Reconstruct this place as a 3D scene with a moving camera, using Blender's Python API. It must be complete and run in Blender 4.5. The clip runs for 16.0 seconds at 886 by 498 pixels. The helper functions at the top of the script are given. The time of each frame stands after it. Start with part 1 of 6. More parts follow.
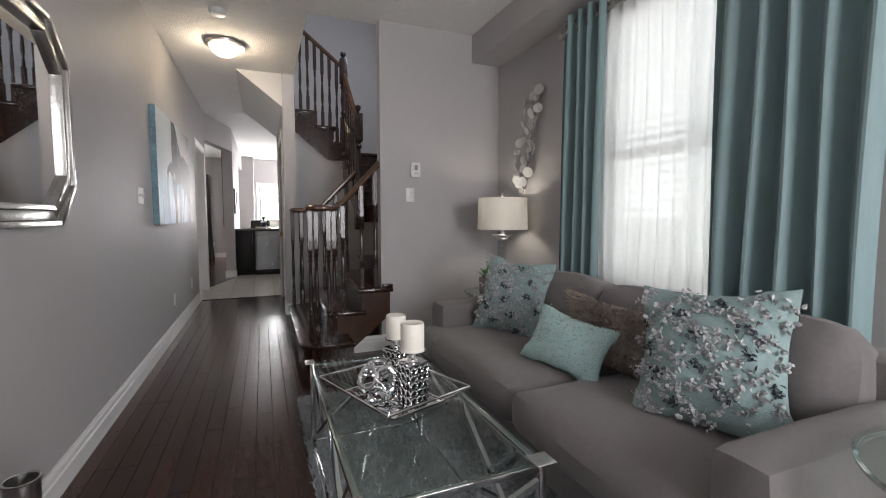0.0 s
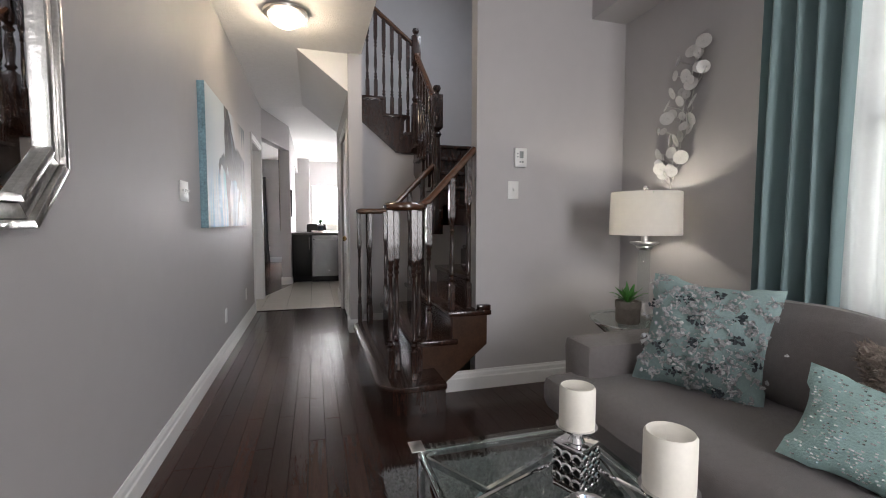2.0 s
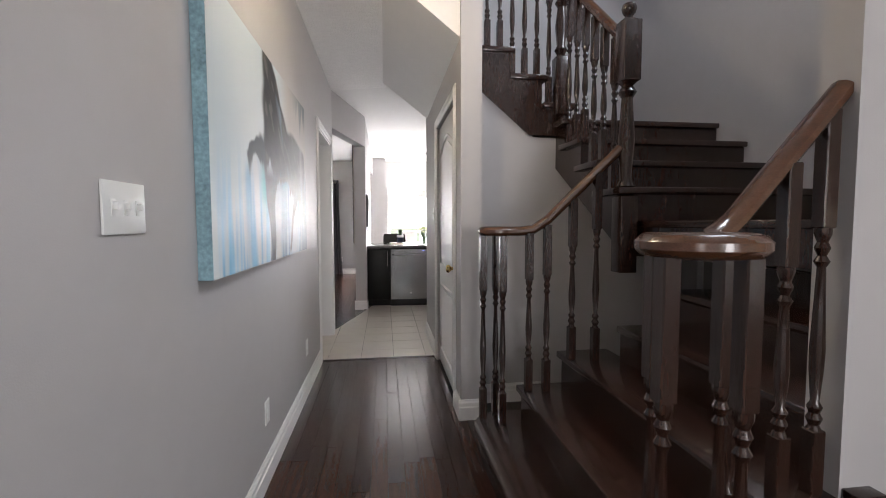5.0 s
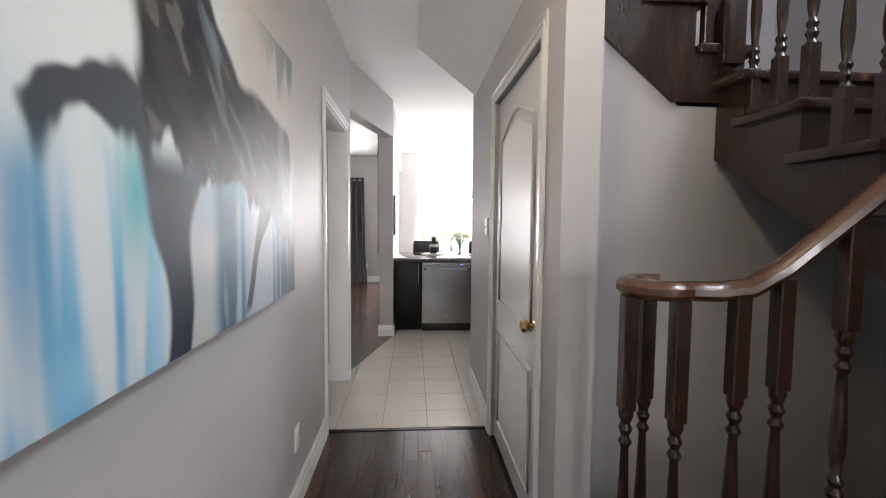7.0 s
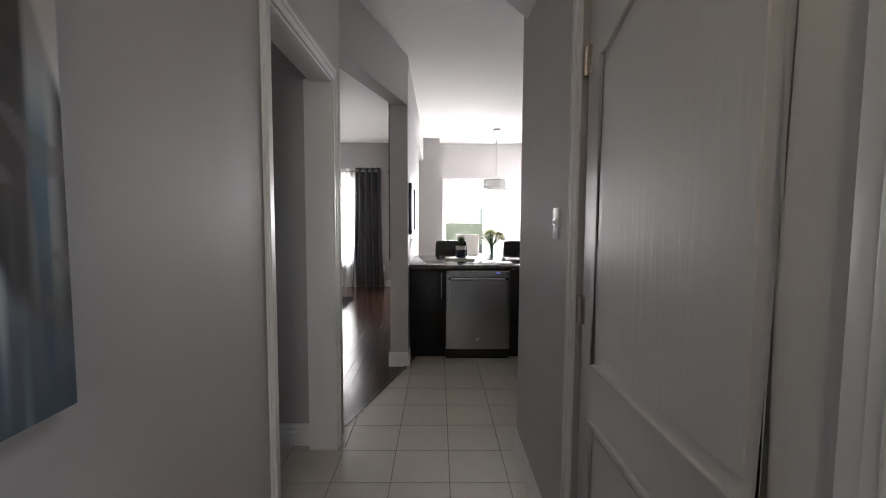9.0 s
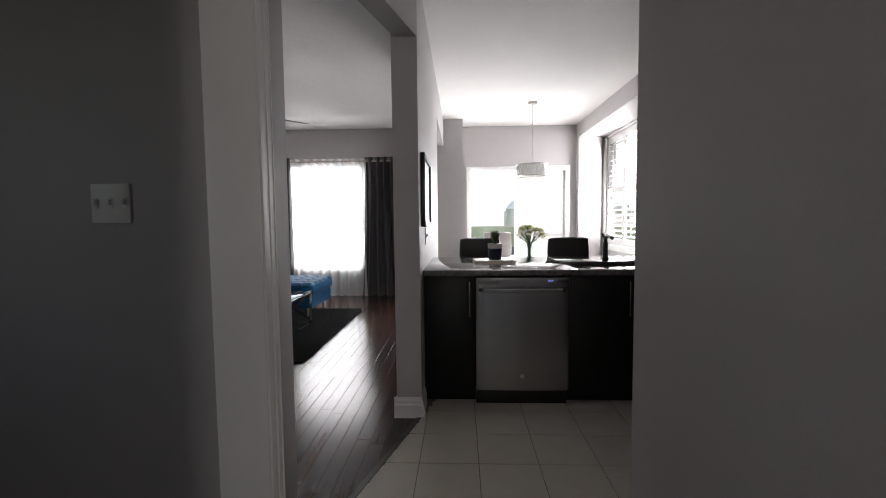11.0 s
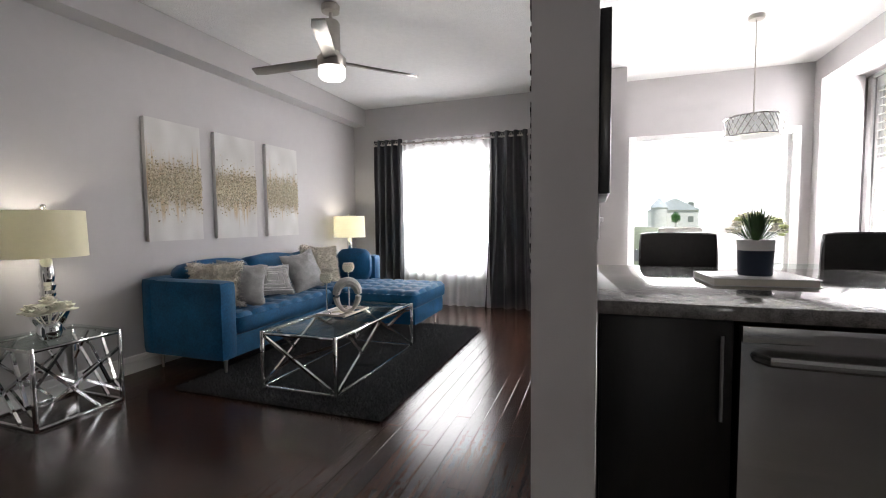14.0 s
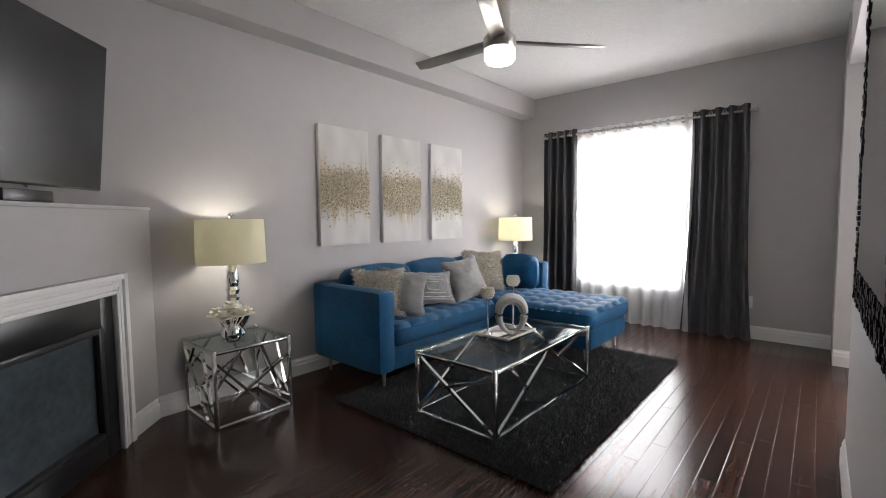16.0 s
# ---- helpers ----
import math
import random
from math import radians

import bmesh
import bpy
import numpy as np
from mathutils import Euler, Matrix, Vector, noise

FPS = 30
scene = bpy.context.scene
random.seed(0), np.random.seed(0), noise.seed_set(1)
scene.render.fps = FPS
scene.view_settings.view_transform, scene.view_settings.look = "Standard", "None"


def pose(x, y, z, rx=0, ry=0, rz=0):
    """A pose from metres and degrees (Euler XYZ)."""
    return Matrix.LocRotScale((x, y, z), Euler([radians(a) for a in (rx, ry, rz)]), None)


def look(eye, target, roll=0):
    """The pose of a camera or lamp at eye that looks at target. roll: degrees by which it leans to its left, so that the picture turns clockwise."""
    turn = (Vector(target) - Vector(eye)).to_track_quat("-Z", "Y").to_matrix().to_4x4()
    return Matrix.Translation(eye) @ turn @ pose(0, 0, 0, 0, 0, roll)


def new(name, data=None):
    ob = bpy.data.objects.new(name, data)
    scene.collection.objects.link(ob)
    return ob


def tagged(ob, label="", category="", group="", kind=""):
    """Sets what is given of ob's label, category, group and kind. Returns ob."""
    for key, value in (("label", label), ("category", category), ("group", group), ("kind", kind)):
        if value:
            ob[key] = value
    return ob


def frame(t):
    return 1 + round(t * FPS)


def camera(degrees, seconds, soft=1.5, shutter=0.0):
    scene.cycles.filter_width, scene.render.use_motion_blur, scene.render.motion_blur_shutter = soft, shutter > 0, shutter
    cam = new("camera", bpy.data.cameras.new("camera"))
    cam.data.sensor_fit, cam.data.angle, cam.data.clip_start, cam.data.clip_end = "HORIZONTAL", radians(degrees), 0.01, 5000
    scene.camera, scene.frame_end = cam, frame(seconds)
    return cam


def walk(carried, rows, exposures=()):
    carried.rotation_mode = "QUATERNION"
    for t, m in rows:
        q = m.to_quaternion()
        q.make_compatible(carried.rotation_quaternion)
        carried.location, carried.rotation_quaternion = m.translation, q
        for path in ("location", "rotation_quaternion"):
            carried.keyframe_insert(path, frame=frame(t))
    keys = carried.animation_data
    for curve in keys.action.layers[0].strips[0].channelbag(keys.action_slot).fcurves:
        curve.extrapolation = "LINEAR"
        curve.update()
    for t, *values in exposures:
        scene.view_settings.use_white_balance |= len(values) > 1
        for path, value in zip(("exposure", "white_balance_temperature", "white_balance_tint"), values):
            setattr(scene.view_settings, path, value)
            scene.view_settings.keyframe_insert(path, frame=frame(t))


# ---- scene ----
cam = camera(90.8, 16.0, soft=1.0)
PATH = [
    (0, (0.321, 0.294, 1.141), (1.081, 2.138, 0.993), 0.1),
    (0.5, (0.303, 0.432, 1.121), (1.046, 2.283, 0.979), 0.2),
    (1, (0.257, 0.688, 1.125), (0.96, 2.555, 0.981), 0.2),
    (1.5, (0.229, 0.911, 1.121), (0.881, 2.797, 0.989), 0.2),
    (2, (0.223, 1.216, 1.121), (0.787, 3.13, 0.992), 0.1),
    (2.5, (0.219, 1.49, 1.135), (0.693, 3.429, 1.011), 0.0),
    (3, (0.174, 1.814, 1.157), (0.586, 3.768, 1.037), 0.1),
    (3.5, (0.144, 2.086, 1.172), (0.511, 4.049, 1.056), -0.1),
    (4, (0.135, 2.382, 1.199), (0.46, 4.352, 1.083), -0.1),
    (4.5, (0.116, 2.663, 1.206), (0.399, 4.64, 1.093), -0.1),
    (4.7, (0.092, 2.785, 1.222), (0.37, 4.762, 1.103), -0.1),
    (6.8, (0.086, 4.033, 1.375), (0.217, 6.024, 1.248), 0.1),
    (7, (0.06, 4.18, 1.371), (0.199, 6.171, 1.239), 0.5),
    (7.5, (0.074, 4.519, 1.386), (0.179, 6.511, 1.25), 0.6),
    (8, (0.103, 4.796, 1.39), (0.173, 6.79, 1.249), 0.6),
    (8.5, (0.095, 5.076, 1.392), (0.143, 7.071, 1.25), 0.6),
    (9, (0.1, 5.418, 1.353), (0.123, 7.413, 1.206), 0.3),
    (11.3, (0.076, 6.821, 1.224), (-0.017, 8.814, 1.095), -0.5),
    (11.5, (0.037, 6.938, 1.223), (-0.064, 8.931, 1.09), -0.4),
    (12, (0.009, 7.208, 1.222), (-0.16, 9.196, 1.089), -0.4),
    (12.5, (-0.004, 7.506, 1.191), (-0.263, 9.485, 1.059), -0.5),
    (13, (-0.032, 7.758, 1.176), (-0.416, 9.717, 1.046), -0.5),
    (13.5, (-0.099, 8.006, 1.156), (-0.628, 9.93, 1.025), -0.5),
    (14, (-0.173, 8.206, 1.12), (-0.834, 10.09, 0.999), -0.6),
    (14.5, (-0.242, 8.414, 1.102), (-1.061, 10.235, 0.979), -0.6),
    (15, (-0.306, 8.556, 1.114), (-1.317, 10.278, 0.995), -0.6),
    (15.5, (-0.41, 8.637, 1.146), (-1.599, 10.241, 1.022), -0.6),
    (16, (-0.454, 8.662, 1.2), (-1.757, 10.173, 1.065), -0.6),
]
walk(cam, [(t, look(eye, target, roll)) for t, eye, target, roll in PATH],
     exposures=[(0, -0.05), (1.5, 0.1), (3, 0.4), (4.5, 0.5), (7, 0.85), (7.5, 0.6), (8, 0.25), (9, -0.4), (11.5, -0.85), (12.5, -0.6), (14, -0.45), (16, -0.35)])

# world, sun, large lights
world = bpy.data.worlds.new("sky")
scene.world = world
world.use_nodes = True
wn = world.node_tree.nodes
sky = wn.new("ShaderNodeTexSky")
sky.sky_type, sky.sun_disc, sky.sun_elevation, sky.sun_rotation = "NISHITA", False, radians(48), radians(150)
wn["Background"].inputs[1].default_value = 0.15
world.node_tree.links.new(sky.outputs[0], wn["Background"].inputs[0])


def lamp(name, kind, m, power, colour=(1, 1, 1), size=0.1, size_y=0.0):
    d = bpy.data.lights.new(name, kind)
    d.energy, d.color = power, colour
    if kind == "AREA":
        d.shape, d.size, d.size_y = "RECTANGLE", size, size_y or size
    elif kind == "SUN":
        d.angle = radians(size)
    else:
        d.shadow_soft_size = size
    ob = new(name, d)
    ob.matrix_world = m
    return tagged(ob, kind="structure")


DAY = (0.98, 0.95, 0.98)
WARM = (1.0, 0.82, 0.6)
lamp("sun", "SUN", look((0, 0, 0), (-0.35, 0.55, -0.75)), 4.5, (1.0, 0.96, 0.9), 0.5)
# sky light standing in the window openings
lamp("window_light_front", "AREA", look((2.47, 2.02, 1.55), (0, 2.02, 1.4)), 12, DAY, 0.9, 1.6)
lamp("window_light_entry", "AREA", look((1.65, -1.72, 1.5), (-0.5, 2.2, 1.2)), 100, DAY, 1.3, 1.7)
lamp("window_light_living", "AREA", look((-2.12, 13.92, 1.3), (-2.12, 9, 1.0)), 200, DAY, 1.2, 1.6)
lamp("window_light_patio", "AREA", look((1.0, 13.98, 1.15), (1.0, 9, 1.0)), 410, DAY, 1.6, 1.9)
lamp("window_light_kitchen", "AREA", look((2.52, 13.0, 1.65), (0, 12.6, 1.2)), 230, DAY, 1.4, 1.6)
# upstairs daylight from an assumed, unseen window, aimed to brighten the west hall wall
lamp("window_light_stairwell", "AREA", look((2.33, 4.85, 3.9), (-0.5, 5.0, 0.7)), 37, (0.9, 0.95, 1.05), 0.85, 1.1)
# added fill for the side passage, shining through an invented window out of view
lamp("window_light_passage", "AREA", look((-1.93, 7.0, 1.45), (0, 7.0, 1.2)), 1.6, DAY, 0.7, 1.0)
# the lit lamps
lamp("bulb_ceiling_lamp", "POINT", pose(0.04, 4.92, 2.6), 13, WARM, 0.08)
lamp("bulb_fan", "POINT", pose(-2.05, 11.09, 2.1), 8, (1, 0.95, 0.88), 0.08)
for bx, by, bz in ((2.1, 3.36, 1.19), (-3.29, 9.88, 1.1), (-3.29, 13.2, 1.1)):
    lamp("bulb_table_lamp", "POINT", pose(bx, by, bz), 5 if bx > 0 else 8, (1.0, 0.93, 0.8), 0.03)

# ---- materials
MATS = {}


def mat(name, colour, rough=0.5, metal=0.0, var=0.08, scale=6.0, bump=0.0, bscale=120.0, spec=0.5, stretch=(1, 1, 1), rand=0.0, sheen=0.0, coat=0.0):
    """A procedural surface: base colour with broad and fine variation, fine relief."""
    if name in MATS:
        return MATS[name]
    m = bpy.data.materials.new(name)
    m.use_nodes = True
    nt = m.node_tree
    N, L = nt.nodes, nt.links
    b = N["Principled BSDF"]
    b.inputs["Roughness"].default_value, b.inputs["Metallic"].default_value = rough, metal
    b.inputs["Specular IOR Level"].default_value = spec
    b.inputs["Sheen Weight"].default_value, b.inputs["Coat Weight"].default_value = sheen, coat
    tc, mp = N.new("ShaderNodeTexCoord"), N.new("ShaderNodeMapping")
    mp.inputs["Scale"].default_value = stretch
    L.new(tc.outputs["Object"], mp.inputs["Vector"])
    n1, n2 = N.new("ShaderNodeTexNoise"), N.new("ShaderNodeTexNoise")
    n1.inputs["Scale"].default_value, n2.inputs["Scale"].default_value = scale, scale * 9
    n1.inputs["Detail"].default_value = n2.inputs["Detail"].default_value = 4
    L.new(mp.outputs[0], n1.inputs["Vector"]), L.new(mp.outputs[0], n2.inputs["Vector"])
    add = N.new("ShaderNodeMath")
    add.operation = "ADD"
    L.new(n1.outputs[0], add.inputs[0]), L.new(n2.outputs[0], add.inputs[1])
    last = add.outputs[0]
    if rand:
        oi, mu, ad = N.new("ShaderNodeObjectInfo"), N.new("ShaderNodeMath"), N.new("ShaderNodeMath")
        mu.operation, ad.operation = "MULTIPLY_ADD", "ADD"
        mu.inputs[1].default_value, mu.inputs[2].default_value = rand, -rand / 2
        L.new(oi.outputs["Random"], mu.inputs[0]), L.new(mu.outputs[0], ad.inputs[0]), L.new(last, ad.inputs[1])
        last = ad.outputs[0]
    rp = N.new("ShaderNodeValToRGB")
    rp.color_ramp.elements[0].position, rp.color_ramp.elements[1].position = 0.3, 0.7
    half = N.new("ShaderNodeMath")
    half.operation = "MULTIPLY"
    half.inputs[1].default_value = 0.5
    L.new(last, half.inputs[0]), L.new(half.outputs[0], rp.inputs[0])
    rp.color_ramp.elements[0].color = (*[c * (1 - var) for c in colour], 1)
    rp.color_ramp.elements[1].color = (*[min(1, c * (1 + var)) for c in colour], 1)
    L.new(rp.outputs[0], b.inputs["Base Color"])
    if bump:
        n3, bp = N.new("ShaderNodeTexNoise"), N.new("ShaderNodeBump")
        n3.inputs["Scale"].default_value, n3.inputs["Detail"].default_value = bscale, 3
        bp.inputs["Strength"].default_value, bp.inputs["Distance"].default_value = bump, 0.01
        L.new(mp.outputs[0], n3.inputs["Vector"]), L.new(n3.outputs[0], bp.inputs["Height"]), L.new(bp.outputs[0], b.inputs["Normal"])
    MATS[name] = m
    return m


def glow(name, colour, strength):
    m = mat(name, colour, 0.6)
    b = m.node_tree.nodes["Principled BSDF"]
    b.inputs["Emission Color"].default_value, b.inputs["Emission Strength"].default_value = (*colour, 1), strength
    return m


def glass(name, tint=(0.96, 0.98, 0.97), rough=0.0):
    """Thin clear pane: mostly passes light, mirrors a little."""
    m = bpy.data.materials.new(name)
    m.use_nodes = True
    N, L = m.node_tree.nodes, m.node_tree.links
    N.remove(N["Principled BSDF"])
    t, g, x, fr = N.new("ShaderNodeBsdfTransparent"), N.new("ShaderNodeBsdfGlossy"), N.new("ShaderNodeMixShader"), N.new("ShaderNodeLayerWeight")
    t.inputs[0].default_value, g.inputs["Roughness"].default_value, fr.inputs[0].default_value = (*tint, 1), rough, 0.5
    pw, ma = N.new("ShaderNodeMath"), N.new("ShaderNodeMath")
    pw.operation, ma.operation = "POWER", "MULTIPLY_ADD"
    pw.inputs[1].default_value, ma.inputs[1].default_value, ma.inputs[2].default_value = 4.0, 0.55, 0.03
    L.new(fr.outputs["Facing"], pw.inputs[0]), L.new(pw.outputs[0], ma.inputs[0])
    L.new(ma.outputs[0], x.inputs[0]), L.new(t.outputs[0], x.inputs[1]), L.new(g.outputs[0], x.inputs[2])
    L.new(x.outputs[0], N["Material Output"].inputs[0])
    MATS[name] = m
    return m


def cloth_thin(name, colour, through_part, clear):
    """Woven fabric that lets light through."""
    m = mat(name, colour, 0.9, var=0.05, scale=30, bump=0.15, bscale=500)
    N, L = m.node_tree.nodes, m.node_tree.links
    b, tr, tp = N["Principled BSDF"], N.new("ShaderNodeBsdfTranslucent"), N.new("ShaderNodeBsdfTransparent")
    tr.inputs[0].default_value = (*colour, 1)
    x1, x2 = N.new("ShaderNodeMixShader"), N.new("ShaderNodeMixShader")
    x1.inputs[0].default_value, x2.inputs[0].default_value = through_part, clear
    L.new(b.outputs[0], x1.inputs[1]), L.new(tr.outputs[0], x1.inputs[2])
    L.new(x1.outputs[0], x2.inputs[1]), L.new(tp.outputs[0], x2.inputs[2]), L.new(x2.outputs[0], N["Material Output"].inputs[0])
    return m


def painted(name, rough=0.5, bump=0.2):
    """Paint whose colours lie on the mesh as a picture."""
    m = mat(name, (0.5, 0.5, 0.5), rough, bump=bump, bscale=90)
    N, L = m.node_tree.nodes, m.node_tree.links
    a = N.new("ShaderNodeVertexColor")
    a.layer_name = "picture"
    L.new(a.outputs[0], N["Principled BSDF"].inputs["Base Color"])
    N["Principled BSDF"].inputs["Specular IOR Level"].default_value = 0.3
    return m


WALL = mat("wall_paint", (0.465, 0.448, 0.448), 0.55, var=0.025, scale=1.2, bump=0.06, bscale=260, spec=0.32)
CEIL = mat("ceiling_paint", (0.78, 0.77, 0.76), 0.9, var=0.02, bump=0.03, bscale=150)
STIPPLE = mat("ceiling_stipple", (0.82, 0.81, 0.80), 0.95, var=0.05, scale=25, bump=0.9, bscale=110)
TRIM = mat("trim_white", (0.78, 0.775, 0.765), 0.35, var=0.02, scale=4)
DOOR = mat("door_white", (0.72, 0.71, 0.70), 0.35, var=0.02, scale=3, bump=0.12, bscale=60, stretch=(1, 1, 0.06))
PLANK = mat("hardwood_dark", (0.044, 0.02, 0.014), 0.19, var=0.5, scale=5, bump=0.04, bscale=40, stretch=(9, 0.7, 1), rand=0.5, coat=0.03, spec=0.32)
GAP = mat("joint_dark", (0.012, 0.008, 0.006), 0.7)
STAIN = mat("stair_wood", (0.027, 0.012, 0.008), 0.25, var=0.45, scale=6, bump=0.05, bscale=40, stretch=(3, 3, 0.5), coat=0.2)
STAINX = mat("stair_wood_tread", (0.028, 0.012, 0.008), 0.22, var=0.45, scale=6, bump=0.04, bscale=40, stretch=(5, 0.6, 3), coat=0.25)
RAILW = mat("handrail_wood", (0.085, 0.036, 0.018), 0.25, var=0.35, scale=7, stretch=(2, 6, 6), coat=0.3)
TILE = mat("floor_tile", (0.58, 0.54, 0.48), 0.28, var=0.07, scale=9, rand=0.25, bump=0.03, bscale=30)
GROUT = mat("tile_grout", (0.22, 0.2, 0.18), 0.9, bump=0.2)
CHROME = mat("chrome", (0.78, 0.78, 0.78), 0.07, 1.0, var=0.02)
SILVER = mat("antique_silver", (0.62, 0.61, 0.59), 0.28, 1.0, var=0.2, scale=14, bump=0.15, bscale=60)
NICKEL = mat("brushed_nickel", (0.5, 0.47, 0.43), 0.3, 1.0, var=0.08, scale=20, stretch=(1, 1, 8))
STEEL = mat("brushed_steel", (0.38, 0.38, 0.38), 0.24, 1.0, var=0.06, scale=3, bump=0.02, bscale=200, stretch=(0.3, 1, 12))
BRASS = mat("brass", (0.72, 0.5, 0.2), 0.15, 1.0, var=0.05)
MIRROR = mat("mirror_silvering", (0.86, 0.87, 0.87), 0.015, 1.0, var=0.005)
GLASS = glass("table_glass", (0.9, 0.95, 0.93))
PANE = glass("window_glass")
CLEAR = glass("clear_glass", (0.93, 0.95, 0.95))
GREYSOFA = mat("grey_woven_fabric", (0.165, 0.15, 0.145), 0.95, var=0.12, scale=60, bump=0.35, bscale=420, sheen=0.2)
BLUE = mat("blue_velvet", (0.002, 0.068, 0.16), 0.65, var=0.4, scale=7, bump=0.08, bscale=300, sheen=0.12, spec=0.2)
TEAL = mat("teal_curtain", (0.21, 0.31, 0.315), 0.6, var=0.06, scale=20, bump=0.1, bscale=400, stretch=(4, 4, 0.3), sheen=0.2)
SLATE = mat("charcoal_curtain", (0.045, 0.045, 0.05), 0.55, var=0.1, scale=20, bump=0.1, bscale=400, stretch=(4, 4, 0.3), sheen=0.15)
SHEER = cloth_thin("sheer_voile", (0.9, 0.9, 0.9), 0.5, 0.1)
SHADE = cloth_thin("lamp_shade_linen", (0.86, 0.84, 0.8), 0.45, 0.0)
SHADEY = cloth_thin("lamp_shade_ivory", (0.86, 0.84, 0.72), 0.5, 0.0)
RUGG = mat("grey_shag", (0.3, 0.31, 0.32), 0.95, var=0.6, scale=60)
RUGD = mat("charcoal_shag", (0.062, 0.064, 0.068), 0.95, var=0.6, scale=60)
AQUA = mat("aqua_pillow_cloth", (0.27, 0.37, 0.36), 0.8, var=0.2, scale=14, bump=0.3, bscale=150, stretch=(1, 6, 1))
TUFT = mat("tuft_yarn", (0.46, 0.47, 0.47), 0.95, var=0.5, scale=18, bump=0.6, bscale=150)
TUFTD = mat("tuft_yarn_dark", (0.07, 0.085, 0.095), 0.95, var=0.3, scale=40)
SEQUIN = mat("aqua_sequin_cloth", (0.36, 0.53, 0.51), 0.5, var=0.12, scale=25, bump=0.5, bscale=180)
SPARK = mat("sequin", (0.8, 0.86, 0.85), 0.12, 1.0)
FUR = mat("taupe_fur", (0.24, 0.2, 0.17), 0.95, var=0.5, scale=16, bump=0.8, bscale=90)
CREAM = mat("cream_fur", (0.74, 0.69, 0.6), 0.95, var=0.25, scale=30, bump=0.9, bscale=90)
PEWTER = mat("pewter_cloth", (0.17, 0.165, 0.16), 0.5, var=0.35, scale=24, bump=0.5, bscale=120, sheen=0.3)
WAX = mat("candle_wax", (0.82, 0.79, 0.7), 0.5, var=0.04, scale=12)
ESPRESSO = mat("espresso_cabinet", (0.010, 0.0095, 0.0095), 0.38, spec=0.3, var=0.2, scale=4, stretch=(6, 6, 0.5))
GRANITE = mat("dark_granite", (0.12, 0.115, 0.11), 0.1, var=0.75, scale=38, coat=0.2)
BLACK = mat("black_satin", (0.012, 0.012, 0.013), 0.3, var=0.1)
SCREEN = mat("screen_black", (0.012, 0.012, 0.014), 0.22, var=0.05)
LEATHER = mat("black_leather", (0.02, 0.018, 0.018), 0.25, var=0.15, scale=20, bump=0.1, bscale=200)
GREYLEA = mat("taupe_leather", (0.16, 0.15, 0.13), 0.3, var=0.15, scale=20, bump=0.1, bscale=200)
PLASTIC = mat("white_plastic", (0.76, 0.76, 0.74), 0.35, var=0.01)
GREYPL = mat("display_grey", (0.25, 0.27, 0.26), 0.3)
LEAF = mat("leaf_green", (0.06, 0.22, 0.035), 0.45, var=0.35, scale=20)
LEAFD = mat("leaf_dark", (0.035, 0.09, 0.02), 0.5, var=0.35, scale=20)
PETAL = mat("petal_cream", (0.78, 0.75, 0.64), 0.7, var=0.1, scale=25)
PETALG = mat("petal_green", (0.55, 0.6, 0.3), 0.7, var=0.2, scale=25)
CONCRETE = mat("concrete_pot", (0.25, 0.22, 0.19), 0.85, var=0.2, scale=20, bump=0.4, bscale=80)
NAVY = mat("navy_glaze", (0.01, 0.02, 0.045), 0.3)
CERAMIC = mat("white_ceramic", (0.75, 0.74, 0.72), 0.35, var=0.08, scale=20)
GREYCER = mat("grey_glitter_ceramic", (0.42, 0.41, 0.39), 0.5, var=0.2, scale=60, bump=0.5, bscale=150)
# far brick and roofs: outdoor overexposure put into the colour as near-white tones
BRICK = mat("washed_out_brick", (0.85, 0.83, 0.82), 0.9, var=0.15, scale=2)
ROOFM = mat("washed_out_roof", (0.66, 0.69, 0.74), 0.9, var=0.15, scale=2)
GRASS = mat("grass", (0.2, 0.22, 0.14), 0.95, var=0.3, scale=1)
ROADM = mat("asphalt", (0.05, 0.05, 0.052), 0.9, var=0.15, scale=1)
SUBWAY = mat("splash_tile", (0.42, 0.42, 0.4), 0.15, var=0.08, scale=8, rand=0.3)
LITE = glow("lit_glass", (1.0, 0.9, 0.72), 2.2)
LITEW = glow("lit_diffuser", (1.0, 0.97, 0.92), 3.0)
BLUELED = glow("blue_led", (0.15, 0.2, 1.0), 4.0)


